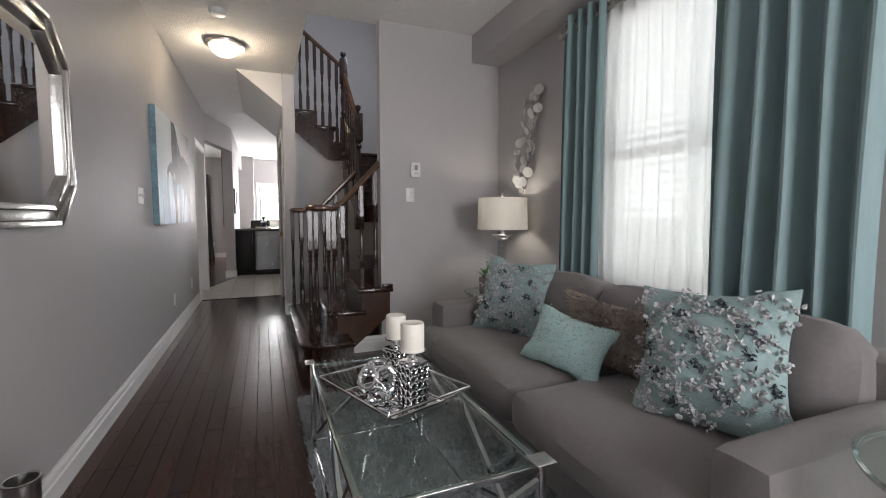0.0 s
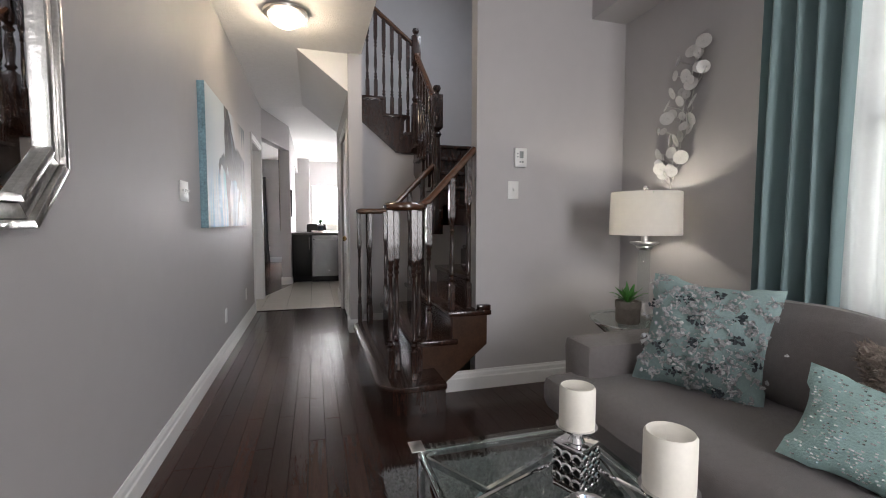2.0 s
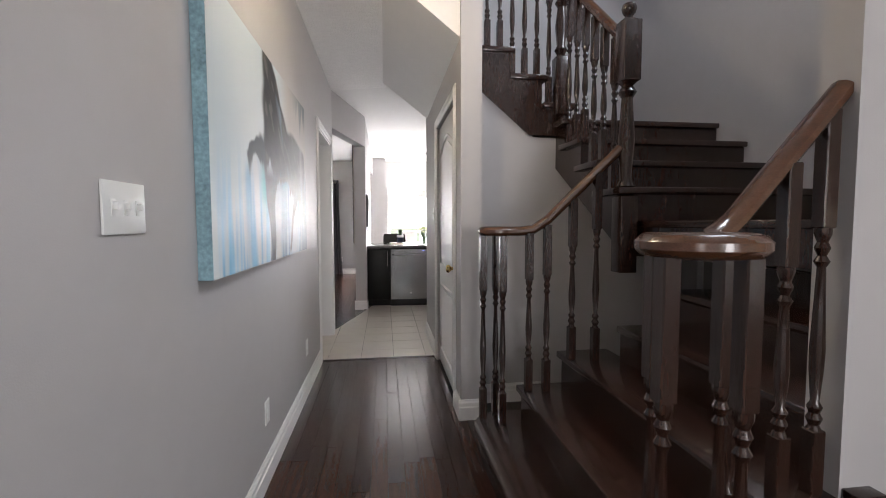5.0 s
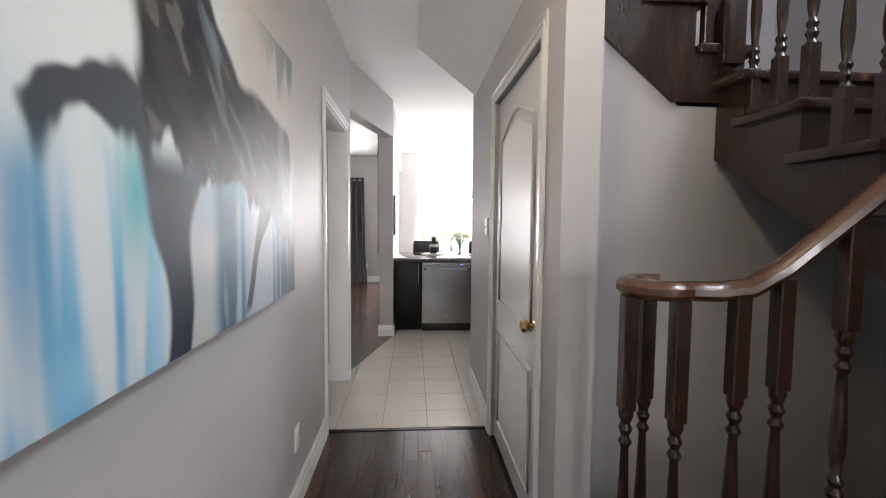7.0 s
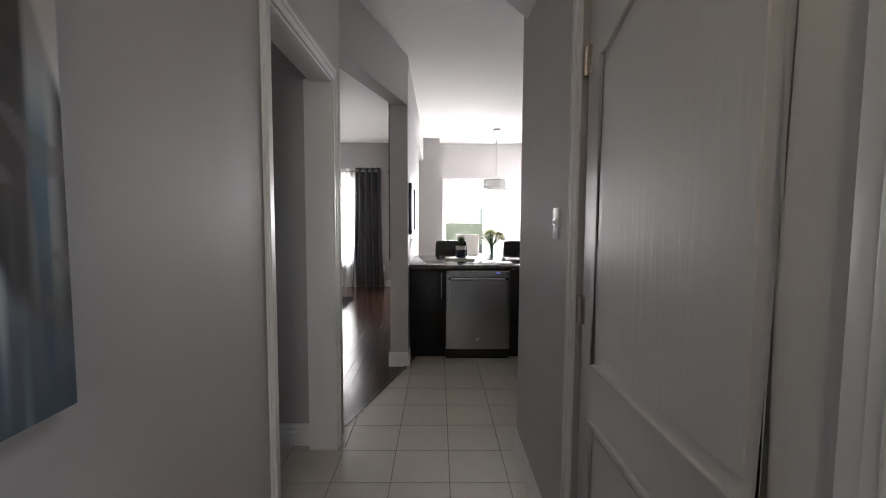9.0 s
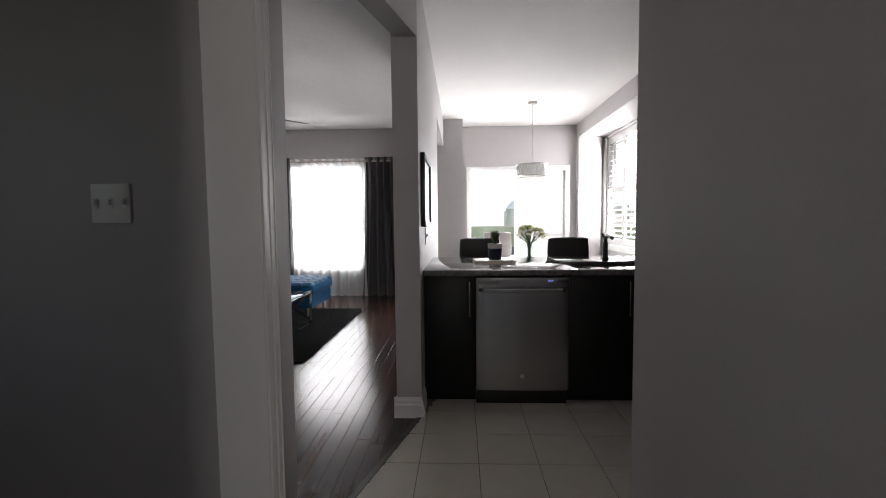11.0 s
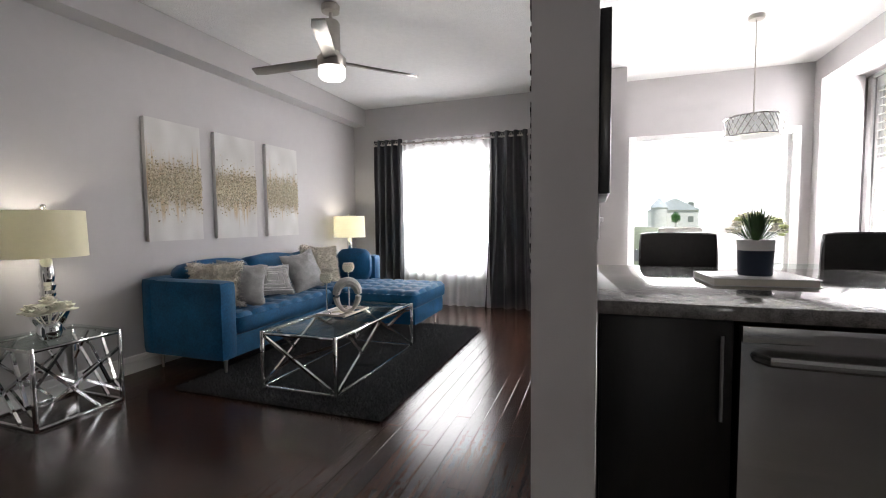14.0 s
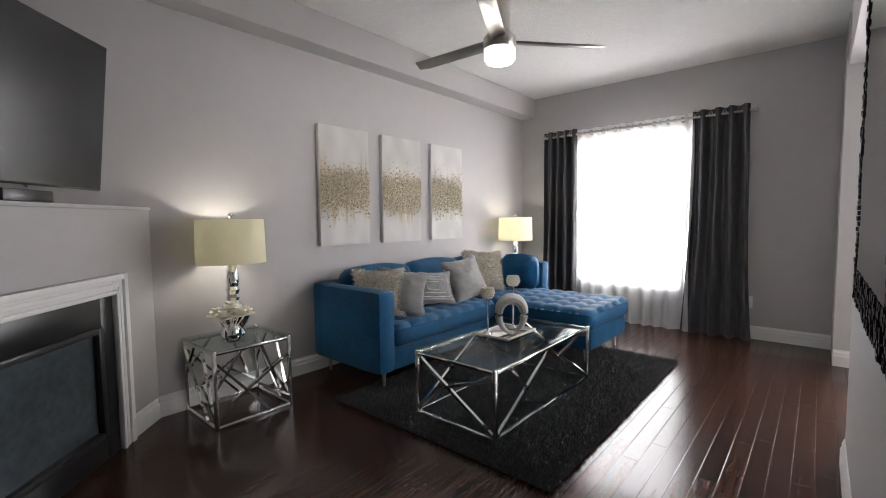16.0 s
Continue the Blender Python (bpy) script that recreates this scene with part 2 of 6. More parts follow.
# ---- mesh helpers
class Shape:
    """Collects geometry for one mesh."""

    def __init__(self):
        self.bm = bmesh.new()

    def add(self, m, fn, **kw):
        out = fn(self.bm, **kw)
        bmesh.ops.transform(self.bm, matrix=m, verts=out["verts"])
        return out["verts"]

    def box(self, x0, y0, z0, x1, y1, z1, r=0.0, m=None, seg=2):
        vs = bmesh.ops.create_cube(self.bm, size=1)["verts"]
        t = Matrix.Translation(((x0 + x1) / 2, (y0 + y1) / 2, (z0 + z1) / 2)) @ Matrix.Diagonal((abs(x1 - x0), abs(y1 - y0), abs(z1 - z0), 1))
        bmesh.ops.transform(self.bm, matrix=t, verts=vs)
        if r:
            es = list({e for v in vs for e in v.link_edges})
            res = bmesh.ops.bevel(self.bm, geom=es, offset=r, segments=seg, affect="EDGES", profile=0.5)
            vs = list({v for f in res["faces"] for v in f.verts} | {v for v in vs if v.is_valid})
        if m is not None:
            bmesh.ops.transform(self.bm, matrix=m, verts=vs)
        return self

    def cyl(self, x, y, z0, z1, r0, r1=None, n=20, m=None):
        vs = bmesh.ops.create_cone(self.bm, cap_ends=True, segments=n, radius1=r0, radius2=r0 if r1 is None else r1, depth=z1 - z0)["verts"]
        t = Matrix.Translation((x, y, (z0 + z1) / 2))
        bmesh.ops.transform(self.bm, matrix=(m @ t) if m is not None else t, verts=vs)
        return self

    def ball(self, x, y, z, r, sx=1, sy=1, sz=1, n=12, m=None):
        vs = bmesh.ops.create_uvsphere(self.bm, u_segments=n, v_segments=max(6, n * 2 // 3), radius=r)["verts"]
        t = Matrix.Translation((x, y, z)) @ Matrix.Diagonal((sx, sy, sz, 1))
        bmesh.ops.transform(self.bm, matrix=(m @ t) if m is not None else t, verts=vs)
        return self

    def lathe(self, x, y, profile, n=20, m=None):
        """profile: (radius, z) from bottom to top."""
        rings = []
        for r, z in profile:
            ring = [self.bm.verts.new((x + r * math.cos(a), y + r * math.sin(a), z)) for a in (2 * math.pi * k / n for k in range(n))]
            rings.append(ring)
        for a, b in zip(rings, rings[1:]):
            for k in range(n):
                self.bm.faces.new((a[k], a[(k + 1) % n], b[(k + 1) % n], b[k]))
        self.bm.faces.new(rings[0][::-1])
        self.bm.faces.new(rings[-1])
        if m is not None:
            bmesh.ops.transform(self.bm, matrix=m, verts=[v for ring in rings for v in ring])
        return self

    def tube(self, pts, r, n=8, closed=False, flat=1.0):
        """A round bar along points."""
        pts = [Vector(p) for p in pts]
        rings, k = [], len(pts)
        for i, p in enumerate(pts):
            a = pts[(i - 1) % k] if closed or i else p
            b = pts[(i + 1) % k] if closed or i < k - 1 else p
            d = (b - a).normalized()
            side = d.cross(Vector((0, 0, 1)))
            side = side.normalized() if side.length > 1e-3 else Vector((1, 0, 0))
            up = side.cross(d)
            rr = r[i] if isinstance(r, (list, tuple)) else r
            rings.append([self.bm.verts.new(p + rr * (math.cos(t) * side + flat * math.sin(t) * up)) for t in (2 * math.pi * (j + 0.5) / n for j in range(n))])
        for i in range(k if closed else k - 1):
            a, b = rings[i], rings[(i + 1) % k]
            for j in range(n):
                self.bm.faces.new((a[j], a[(j + 1) % n], b[(j + 1) % n], b[j]))
        if not closed:
            self.bm.faces.new(rings[0][::-1]), self.bm.faces.new(rings[-1])
        return self

    def prism(self, pts, z0, z1, axis="z", r=0.0):
        """A polygon pushed along an axis; pts are in the other two axes, in order x, y, z."""
        put = {"z": lambda p, h: (p[0], p[1], h), "y": lambda p, h: (p[0], h, p[1]), "x": lambda p, h: (h, p[0], p[1])}[axis]
        a, b = [self.bm.verts.new(put(p, z0)) for p in pts], [self.bm.verts.new(put(p, z1)) for p in pts]
        fs = [self.bm.faces.new(a), self.bm.faces.new(b)]
        for i in range(len(pts)):
            fs.append(self.bm.faces.new((a[i], a[(i + 1) % len(pts)], b[(i + 1) % len(pts)], b[i])))
        if r:
            bmesh.ops.bevel(self.bm, geom=list({e for f in fs for e in f.edges}), offset=r, segments=2, affect="EDGES", profile=0.5)
        return self

    def sheet(self, fn, nu, nv, closed_u=False):
        """A grid surface fn(u, v), u and v from 0 to 1."""
        g = [[self.bm.verts.new(fn(i / (nu if closed_u else nu - 1), j / (nv - 1))) for i in range(nu)] for j in range(nv)]
        for j in range(nv - 1):
            for i in range(nu if closed_u else nu - 1):
                self.bm.faces.new((g[j][i], g[j][(i + 1) % nu], g[j + 1][(i + 1) % nu], g[j + 1][i]))
        return self

    def done(self, name, material, parent=None, m=None, smooth=True, **tags):
        bmesh.ops.recalc_face_normals(self.bm, faces=self.bm.faces)
        if smooth:
            for f in self.bm.faces:
                f.smooth = True
            for e in self.bm.edges:
                if len(e.link_faces) == 2 and e.calc_face_angle(0) > 0.6:
                    e.smooth = False
        me = bpy.data.meshes.new(name)
        self.bm.to_mesh(me)
        self.bm.free()
        me.materials.append(material)
        ob = new(name, me)
        if m is not None:
            ob.matrix_world = m
        ob.parent = parent
        return tagged(ob, **tags)


def thing(name, m, label, category, group=""):
    ob = new(name)
    ob.empty_display_size = 0.1
    ob.matrix_world = m
    return tagged(ob, label=label, category=category, group=group)


def soft_box(x0, y0, z0, x1, y1, z1, r=0.05, puff=0.02, wob=0.006, cell=0.05, seed=0.0):
    """An upholstered block: rounded, swelling in the middle of each side, slightly uneven."""
    s = Shape()
    c, h = Vector(((x0 + x1) / 2, (y0 + y1) / 2, (z0 + z1) / 2)), Vector((abs(x1 - x0) / 2, abs(y1 - y0) / 2, abs(z1 - z0) / 2))
    n = [max(3, min(40, int(2 * a / cell))) for a in h]
    cache = {}

    def vert(i, j, k):
        key = (i, j, k)
        if key not in cache:
            q = Vector((2 * i / n[0] - 1, 2 * j / n[1] - 1, 2 * k / n[2] - 1))
            p = Vector([q[a] * h[a] for a in range(3)])
            core = Vector([max(-h[a] + r, min(h[a] - r, p[a])) for a in range(3)])
            d = p - core
            p = core + d.normalized() * r if d.length > 1e-6 else p
            w = Vector(((1 - q[1] ** 2) * (1 - q[2] ** 2), (1 - q[0] ** 2) * (1 - q[2] ** 2), (1 - q[0] ** 2) * (1 - q[1] ** 2)))
            for a in range(3):
                if abs(q[a]) > 0.99:
                    p[a] += math.copysign(puff * w[a], q[a])
            p += noise.noise_vector((p + c) * 5 + Vector((seed, 0, 0))) * wob
            cache[key] = s.bm.verts.new(p + c)
        return cache[key]

    for a in range(3):
        b, e = (a + 1) % 3, (a + 2) % 3
        for side in (0, n[a]):
            for i in range(n[b]):
                for j in range(n[e]):
                    q = []
                    for di, dj in ((0, 0), (1, 0), (1, 1), (0, 1)):
                        idx = [0, 0, 0]
                        idx[a], idx[b], idx[e] = side, i + di, j + dj
                        q.append(vert(*idx))
                    s.bm.faces.new(q)
    return s


def pillow(name, m, w, h, t, material, label, seed=0, group="", shag=0, tufts=0, sparks=0, cords=False):
    """A scatter cushion in the plane XZ of m, centre at m, thickness along Y."""
    ob = thing(name, m, label, "cushion", group)
    n = 22

    def face(sign):
        def fn(u, v):
            a, b = 2 * u - 1, 2 * v - 1
            pin = 1 - 0.07 * (a * a * (1 - b * b) + b * b * (1 - a * a))
            d = (max(0, 1 - abs(a) ** 2.4) * max(0, 1 - abs(b) ** 2.4)) ** 0.55
            q = noise.noise(Vector((a * 2.2 + seed, b * 2.2, sign * 3)))
            return Vector((a * w / 2 * (1 - 0.06 * (1 - b * b)), sign * (t / 2 * d * (1 + 0.15 * q) + 0.004), b * h / 2 * (1 - 0.06 * (1 - a * a)) + 0.01 * q)) * (pin if abs(a) + abs(b) < 1.6 else 1)

        return fn

    s = Shape()
    s.sheet(face(1), n, n).sheet(face(-1), n, n)
    bmesh.ops.remove_doubles(s.bm, verts=s.bm.verts, dist=0.0085)
    s.done("cover", material, ob)
    rnd = random.Random(seed)
    if shag:
        v, f = [], []
        for k in range(shag):
            u, q = rnd.random(), rnd.random()
            p = face(rnd.choice((1, -1)))(u, q)
            d = Vector((rnd.uniform(-1, 1) + (u - 0.5) * 2, (1.2 if p.y > 0 else -1.2), rnd.uniform(-1.4, 0.6) + (q - 0.5))).normalized() * rnd.uniform(0.02, 0.04)
            e = Vector((rnd.uniform(-1, 1), rnd.uniform(-1, 1), rnd.uniform(-1, 1))) * 0.004
            i = len(v)
            v += [p - e, p + e, p + d]
            f.append((i, i + 1, i + 2))
        strands("pile", v, f, material, ob)
    if tufts:
        tv, tf = ([], []), ([], [])
        for row in range(11):
            for k in range(tufts):
                u = (k + 0.3 + 0.4 * math.sin(row * 2.1 + k * 1.7)) / tufts
                q = (row + 0.5 + 0.42 * math.sin(k * 1.9 + row)) / 11
                if not (0.03 < u < 0.97 and 0.03 < q < 0.97) or rnd.random() < 0.1:
                    continue
                p = face(-1)(u, q)
                dark = 1 if (k * 3 + row * 5) % 7 == 0 else 0
                for _ in range(16):
                    c = p + Vector((rnd.gauss(0, 0.017), -0.003, rnd.gauss(0, 0.011)))
                    t_ = rnd.uniform(0, 6.283)
                    d = Vector((math.cos(t_), -rnd.uniform(0.1, 0.6), math.sin(t_) * 0.8)).normalized() * rnd.uniform(0.010, 0.019)
                    e = d.cross(Vector((rnd.uniform(-1, 1), 0.4, rnd.uniform(-1, 1)))).normalized() * rnd.uniform(0.006, 0.012)
                    V, F = tv[dark], tf[dark]
                    i = len(V)
                    V += [c - e * 0.5, c + e * 0.5, c + d * 0.6 + e, c + d * 0.6 - e, c + d + Vector((0, 0.005, -0.004))]
                    F += [(i, i + 1, i + 2, i + 3), (i + 3, i + 2, i + 4)]
        strands("tuft", tv[0], tf[0], TUFT, ob)
        strands("tuft", tv[1], tf[1], TUFTD, ob)
    if sparks:
        v, f = [], []
        for k in range(sparks):
            p = face(-1 if rnd.random() < 0.8 else 1)(rnd.uniform(0.03, 0.97), (rnd.randint(1, 29) + 0.5) / 31)
            p.y += math.copysign(0.002, p.y)
            i = len(v)
            v += [p + Vector((-0.003, 0, -0.002)), p + Vector((0.003, 0, -0.002)), p + Vector((0.003, rnd.uniform(-1, 1) * 0.003, 0.002)), p + Vector((-0.003, 0, 0.002))]
            f.append((i, i + 1, i + 2, i + 3))
        strands("sequin", v, f, SPARK, ob)
    if cords:
        s = Shape()
        for k in (0.25, 0.5, 0.75, 0.9):
            pts = [face(-1)(0.5 + 0.5 * k * x, 0.5 + 0.42 * k * z) - Vector((0, 0.003, 0)) for x, z in ((-1, -1), (-0.5, -1), (0, -1), (0.5, -1), (1, -1), (1, 0), (1, 1), (0.5, 1), (0, 1), (-0.5, 1), (-1, 1), (-1, 0))]
            s.tube(pts, 0.003, 5, True)
        s.done("cord", SILVER, ob)
    return ob


def strands(name, v, f, material, parent=None, m=None, **tags):
    me = bpy.data.meshes.new(name)
    me.from_pydata([tuple(p) for p in v], [], f)
    me.materials.append(material)
    ob = new(name, me)
    if m is not None:
        ob.matrix_world = m
    ob.parent = parent
    ob["kind"] = "stuff"
    return tagged(ob, **tags)


def at(x, y, z=0.0, turn=0.0):
    return pose(x, y, z, 0, 0, turn)


def boxes(name, lst, material, r=0.0, parent=None, **tags):
    s = Shape()
    for b in lst:
        s.box(*b, r=r)
    return s.done(name, material, parent, smooth=bool(r), **tags)


# ---- structure
Z = 2.74
LX, RX, DX = -0.485, 2.36, 0.56
ST = dict(kind="structure")
boxes("wall_west_hall", [(-0.6, -2.1, 0, LX, 6.96, Z), (-0.6, 6.96, 2.1, LX, 7.88, Z), (-0.6, 7.88, 0, LX, 8.07, Z)], WALL, label="warm grey painted hall wall with a cased opening", **ST)
# the west side has an opening for the invented passage window
boxes("wall_passage", [(-2.0, 7.93, 0, -0.604, 8.05, Z), (-2.0, 6.2, 0, -1.9, 6.65, Z), (-2.0, 7.35, 0, -1.9, 7.93, Z), (-2.0, 6.65, 0, -1.9, 7.35, 0.95), (-2.0, 6.65, 1.95, -1.9, 7.35, Z), (-2.0, 6.1, 0, -0.604, 6.2, Z)], WALL, label="warm grey painted side passage wall", **ST)
# second box is an unseen upper wall, added to block sky light
boxes("wall_stair", [(1.24, 3.90, 0, RX, 4.0, Z), (0.57, 3.90, Z + 0.3, RX, 4.0, 5.3)], WALL, label="warm grey painted wall beside the stairs, with an added light-blocking wall above", **ST)
boxes("wall_east_front", [(RX, -2.1, 0, 2.5, 1.55, 5.3), (RX, 2.5, 0, 2.5, 4.4, 5.3), (RX, 5.3, 0, 2.5, 8.0, 5.3), (RX, 4.4, 0, 2.5, 5.3, 3.3), (RX, 4.4, 4.5, 2.5, 5.3, 5.3), (RX, 1.55, 0, 2.5, 2.5, 0.7), (RX, 1.55, 2.35, 2.5, 2.5, 5.3)], WALL, label="warm grey painted wall with a window", **ST)
boxes("wall_south", [(-0.6, -2.2, 0, -0.1, -2.1, Z), (1.9, -2.2, 0, 2.5, -2.1, Z), (-0.1, -2.2, 2.3, 1.9, -2.1, Z), (-0.1, -2.2, 0, 1.9, -2.1, 0.6)], WALL, label="warm grey painted front wall with a window", **ST)
boxes("bulkhead_front", [(2.08, -2.1, 2.505, RX, 3.9, Z)], WALL, label="boxed ceiling bulkhead over the window", **ST)
# last box closes the open landing side upstairs, only to keep sky light out
boxes("wall_hall_east", [(DX, 5.63, 0, 0.69, 5.87, Z), (DX, 5.87, 2.08, 0.69, 6.86, Z), (DX, 6.86, 0, 0.69, 7.86, Z), (0.69, 7.76, 0, RX, 7.86, Z), (0.69, 6.9, 0, RX, 7.0, 5.3), (0.57, 5.63, Z + 0.3, 0.69, 7, 5.3), (0.57, 4.0, Z + 0.3, 0.69, 5.63, 5.3)], WALL, label="warm grey painted wall round a closet and the stairwell, with an added upper light block", **ST)
boxes("ceiling_front", [(-0.6, -2.2, Z, 2.5, 4.0, Z + 0.3), (-0.6, 4.0, Z, 0.69, 5.63, Z + 0.3)], STIPPLE, label="off-white stippled ceiling", **ST)
Shape().prism([(-0.6, 5.63), (2.5 - 1.81, 5.63), (0.69, 7.74), (-0.6, 8.16)], Z, Z + 0.3).done("ceiling_hall", STIPPLE, smooth=False, label="off-white stippled hall ceiling", **ST)
boxes("ceiling_stairwell", [(0.57, 3.9, 5.3, 2.5, 7.0, 5.4)], CEIL, label="white ceiling above the stairwell", **ST)
Shape().prism([(-0.5, 8.13), (0.69, 7.744), (2.5, 7.744), (2.5, 14.0), (-0.26, 14.0), (-0.26, 9.36)], Z + 0.001, Z + 0.3).done("ceiling_kitchen", CEIL, smooth=False, label="smooth white kitchen ceiling", **ST)
boxes("ceiling_living", [(-3.7, 7.7, Z + 0.002, -0.26, 14.0, Z + 0.32)], STIPPLE, label="white stippled living room ceiling", **ST)
boxes("ceiling_passage", [(-2.0, 6.1, Z + 0.003, -0.6, 8.1, Z + 0.3)], CEIL, label="white passage ceiling", **ST)
Shape().prism([(0.69, 0), (RX, 0), (RX, 1.8), (1.1, 1.83), (0.69, 2.2)], 5.87, 5.99, "y").done("wall_under_stair", WALL, smooth=False, label="warm grey wall under the upper flight", **ST)
# sloping underside of the upper flight in the hall
Shape().prism([(0.09, Z), (DX + 0.01, 2.37), (DX + 0.01, Z)], 5.66, 7.76, "y").done("soffit_stair", CEIL, smooth=False, label="sloping white soffit under the upper stair flight", **ST)
# angled opening into the living room
hd = Vector((-0.172 + 0.49, 9.30 - 8.07, 0))
hn = Vector((-hd.y, hd.x, 0)).normalized() * 0.13
a0, a1 = Vector((-0.49, 8.07, 0)), Vector((-0.172, 9.30, 0))
Shape().prism([a0.xy, a1.xy, (a1 + hn).xy, (a0 + hn).xy], 2.32, Z).done("header_living", WALL, smooth=False, label="painted header over the angled opening", **ST)
boxes("wall_living_kitchen", [(-0.325, 9.30, 0, -0.17, 11.45, Z), (-0.325, 11.45, 2.35, -0.17, 13.3, Z), (-0.34, 13.3, 0, 0.12, 13.84, Z)], WALL, label="warm grey wall between living room and kitchen", **ST)
boxes("wall_north", [(-3.7, 13.84, 0, -2.72, 14.0, Z), (-1.52, 13.84, 0, 0.2, 14.0, Z), (-2.72, 13.84, 0, -1.52, 14.0, 0.46), (-2.72, 13.84, 2.06, -1.52, 14.0, Z), (0.2, 13.84, 2.06, 1.82, 14.0, Z), (1.82, 13.84, 0, 2.5, 14.0, Z)], WALL, label="warm grey back wall with window and patio door", **ST)
boxes("wall_west_living", [(-3.65, 7.7, 0, -3.5, 13.84, Z)], WALL, label="warm grey living room wall", **ST)
boxes("wall_south_living", [(-3.5, 7.7, 0, -2.0, 7.85, Z), (-2.0, 8.05, 0, -0.62, 8.15, Z)], WALL, label="warm grey living room wall", **ST)
boxes("bulkhead_living", [(-3.5, 7.85, 2.5, -3.31, 13.84, Z)], WALL, label="boxed ceiling bulkhead along the wall", **ST)
boxes("wall_east_kitchen", [(2.4, 8.0, 0, 2.55, 12.3, Z), (2.4, 12.3, 0, 2.55, 13.76, 0.82), (2.4, 12.3, 2.5, 2.55, 13.76, Z), (2.4, 13.76, 0, 2.55, 14.0, Z)], WALL, label="warm grey kitchen wall with shuttered window", **ST)
boxes("bulkhead_kitchen", [(1.95, 10.86, 2.52, 2.4, 13.84, Z), (2.0, 7.86, 2.68, 2.4, 10.86, Z)], WALL, label="boxed kitchen ceiling bulkhead", **ST)
boxes("pilaster_kitchen", [(1.95, 13.7, 0, 2.3, 13.84, 2.52)], WALL, label="shallow painted pilaster", **ST)
boxes("ground_floor_base", [(-3.7, -2.2, -0.2, 2.5, 14.0, -0.006)], GAP, label="dark subfloor under the boards", **ST)


def skirting(name, runs, h=0.13, t=0.016):
    """Stepped white baseboards; runs of (x0, y0, x1, y1), the room lying to the left of each."""
    s = Shape()
    for x0, y0, x1, y1 in runs:
        d = Vector((x1 - x0, y1 - y0, 0))
        m = Matrix.Translation((x0, y0, 0)) @ d.to_track_quat("X", "Z").to_matrix().to_4x4()
        vs0 = len(s.bm.verts)
        prof = [(0, 0), (t, 0), (t, h * 0.62), (t * 0.7, h * 0.68), (t * 0.7, h * 0.84), (t * 0.35, h * 0.92), (t * 0.3, h), (0, h)]
        a, b = [s.bm.verts.new(m @ Vector((0, p, q))) for p, q in prof], [s.bm.verts.new(m @ Vector((d.length, p, q))) for p, q in prof]
        for i in range(len(prof)):
            s.bm.faces.new((a[i], a[(i + 1) % len(prof)], b[(i + 1) % len(prof)], b[i]))
        s.bm.faces.new(a), s.bm.faces.new(b)
    return s.done(name, TRIM, smooth=False, label="white moulded baseboard", **ST)


skirting("baseboard_hall", [(LX, 6.88, LX, -2.1), (1.0, 3.90, 1.24, 3.90)][:1])
skirting("baseboard_stair_wall", [(RX, 3.90, 0.98, 3.90), (RX, -2.1, RX, 3.90)])
skirting("baseboard_closet", [(DX, 6.95, DX, 7.86), (DX, 5.63, DX, 5.86), (0.69, 5.63, DX - 0.016, 5.63), (1.2, 5.87, 0.69, 5.87), (-0.6, 7.93, -1.9, 7.93)][0:5])
skirting("baseboard_living", [(-3.5, 13.84, -3.5, 9.5), (-0.34, 13.84, -3.5, 13.84), (-0.325, 9.30, -0.325, 11.45), (-0.17, 9.30, -0.325 - 0.016, 9.30), (-0.17, 9.5, -0.17, 9.284), (0.12, 13.3, -0.34, 13.3)])
skirting("baseboard_kitchen", [(2.4, 10.5, 2.4, 13.84)])


def casing(name, x, y0, y1, z1, side, w=0.075, t=0.018):
    """Moulded door casing on a wall at x, facing side (+1 or -1 along x)."""
    s = Shape()
    for k, (a, b) in enumerate(((0, w), (0.008, w * 0.55), (0.014, w * 0.25))):
        d = side * (t * (0.5 + 0.25 * k))
        lo = a
        for p, q in ((y0 - w + lo, y0 - w + b if k else y0), (y1 + w - b if k else y1, y1 + w - lo)):
            s.box(min(x, x + d), p, 0, max(x, x + d), q, z1 + (w - lo if k else 0), 0.002)
        s.box(min(x, x + d), y0 - w + lo, z1 + (w - b if k else 0), max(x, x + d), y1 + w - lo, z1 + w - lo, 0.002)
    return s.done(name, TRIM, label="white moulded door casing", **ST)


casing("trim_closet_door", DX, 5.89, 6.85, 2.08, -1)
casing("trim_passage", LX, 6.97, 7.87, 2.1, 1)
boxes("trim_jamb_passage", [(-0.604, 6.955, 0, LX, 6.97, 2.1), (-0.64, 7.87, 0, LX, 7.885, 2.1), (-0.604, 6.955, 2.085, LX, 7.885, 2.1)], TRIM, 0.002, label="white door jamb lining", **ST)

# closet door leaf
cd = thing("closet_door", at(DX + 0.02, 5.895), "white two-panel interior door with arched upper panel, closed", "door")
boxes("leaf", [(0, 0, 0.012, 0.035, 0.95, 2.07)], DOOR, 0.002, cd)
for z0, z1, arch in ((0.16, 0.72, 0), (0.9, 1.93, 1)):
    s = Shape()
    top = [(0.13 + 0.7 * k / 16, z1 - (0.10 * (1 - math.sin(math.pi * k / 16) ** 1.5) if arch else 0)) for k in range(17)]
    loop = [(0.13, z0), *top, (0.83, z0)]
    s.tube([(-0.002, y, z) for y, z in loop], 0.011, 6, True)
    ins = [(y + (0.48 - y) * 0.12, z + ((z0 + z1) / 2 - z) * 0.09) for y, z in loop]
    s.prism(ins, -0.006, 0.004, "x")
    s.done("panel_moulding", DOOR, cd)
s = Shape()
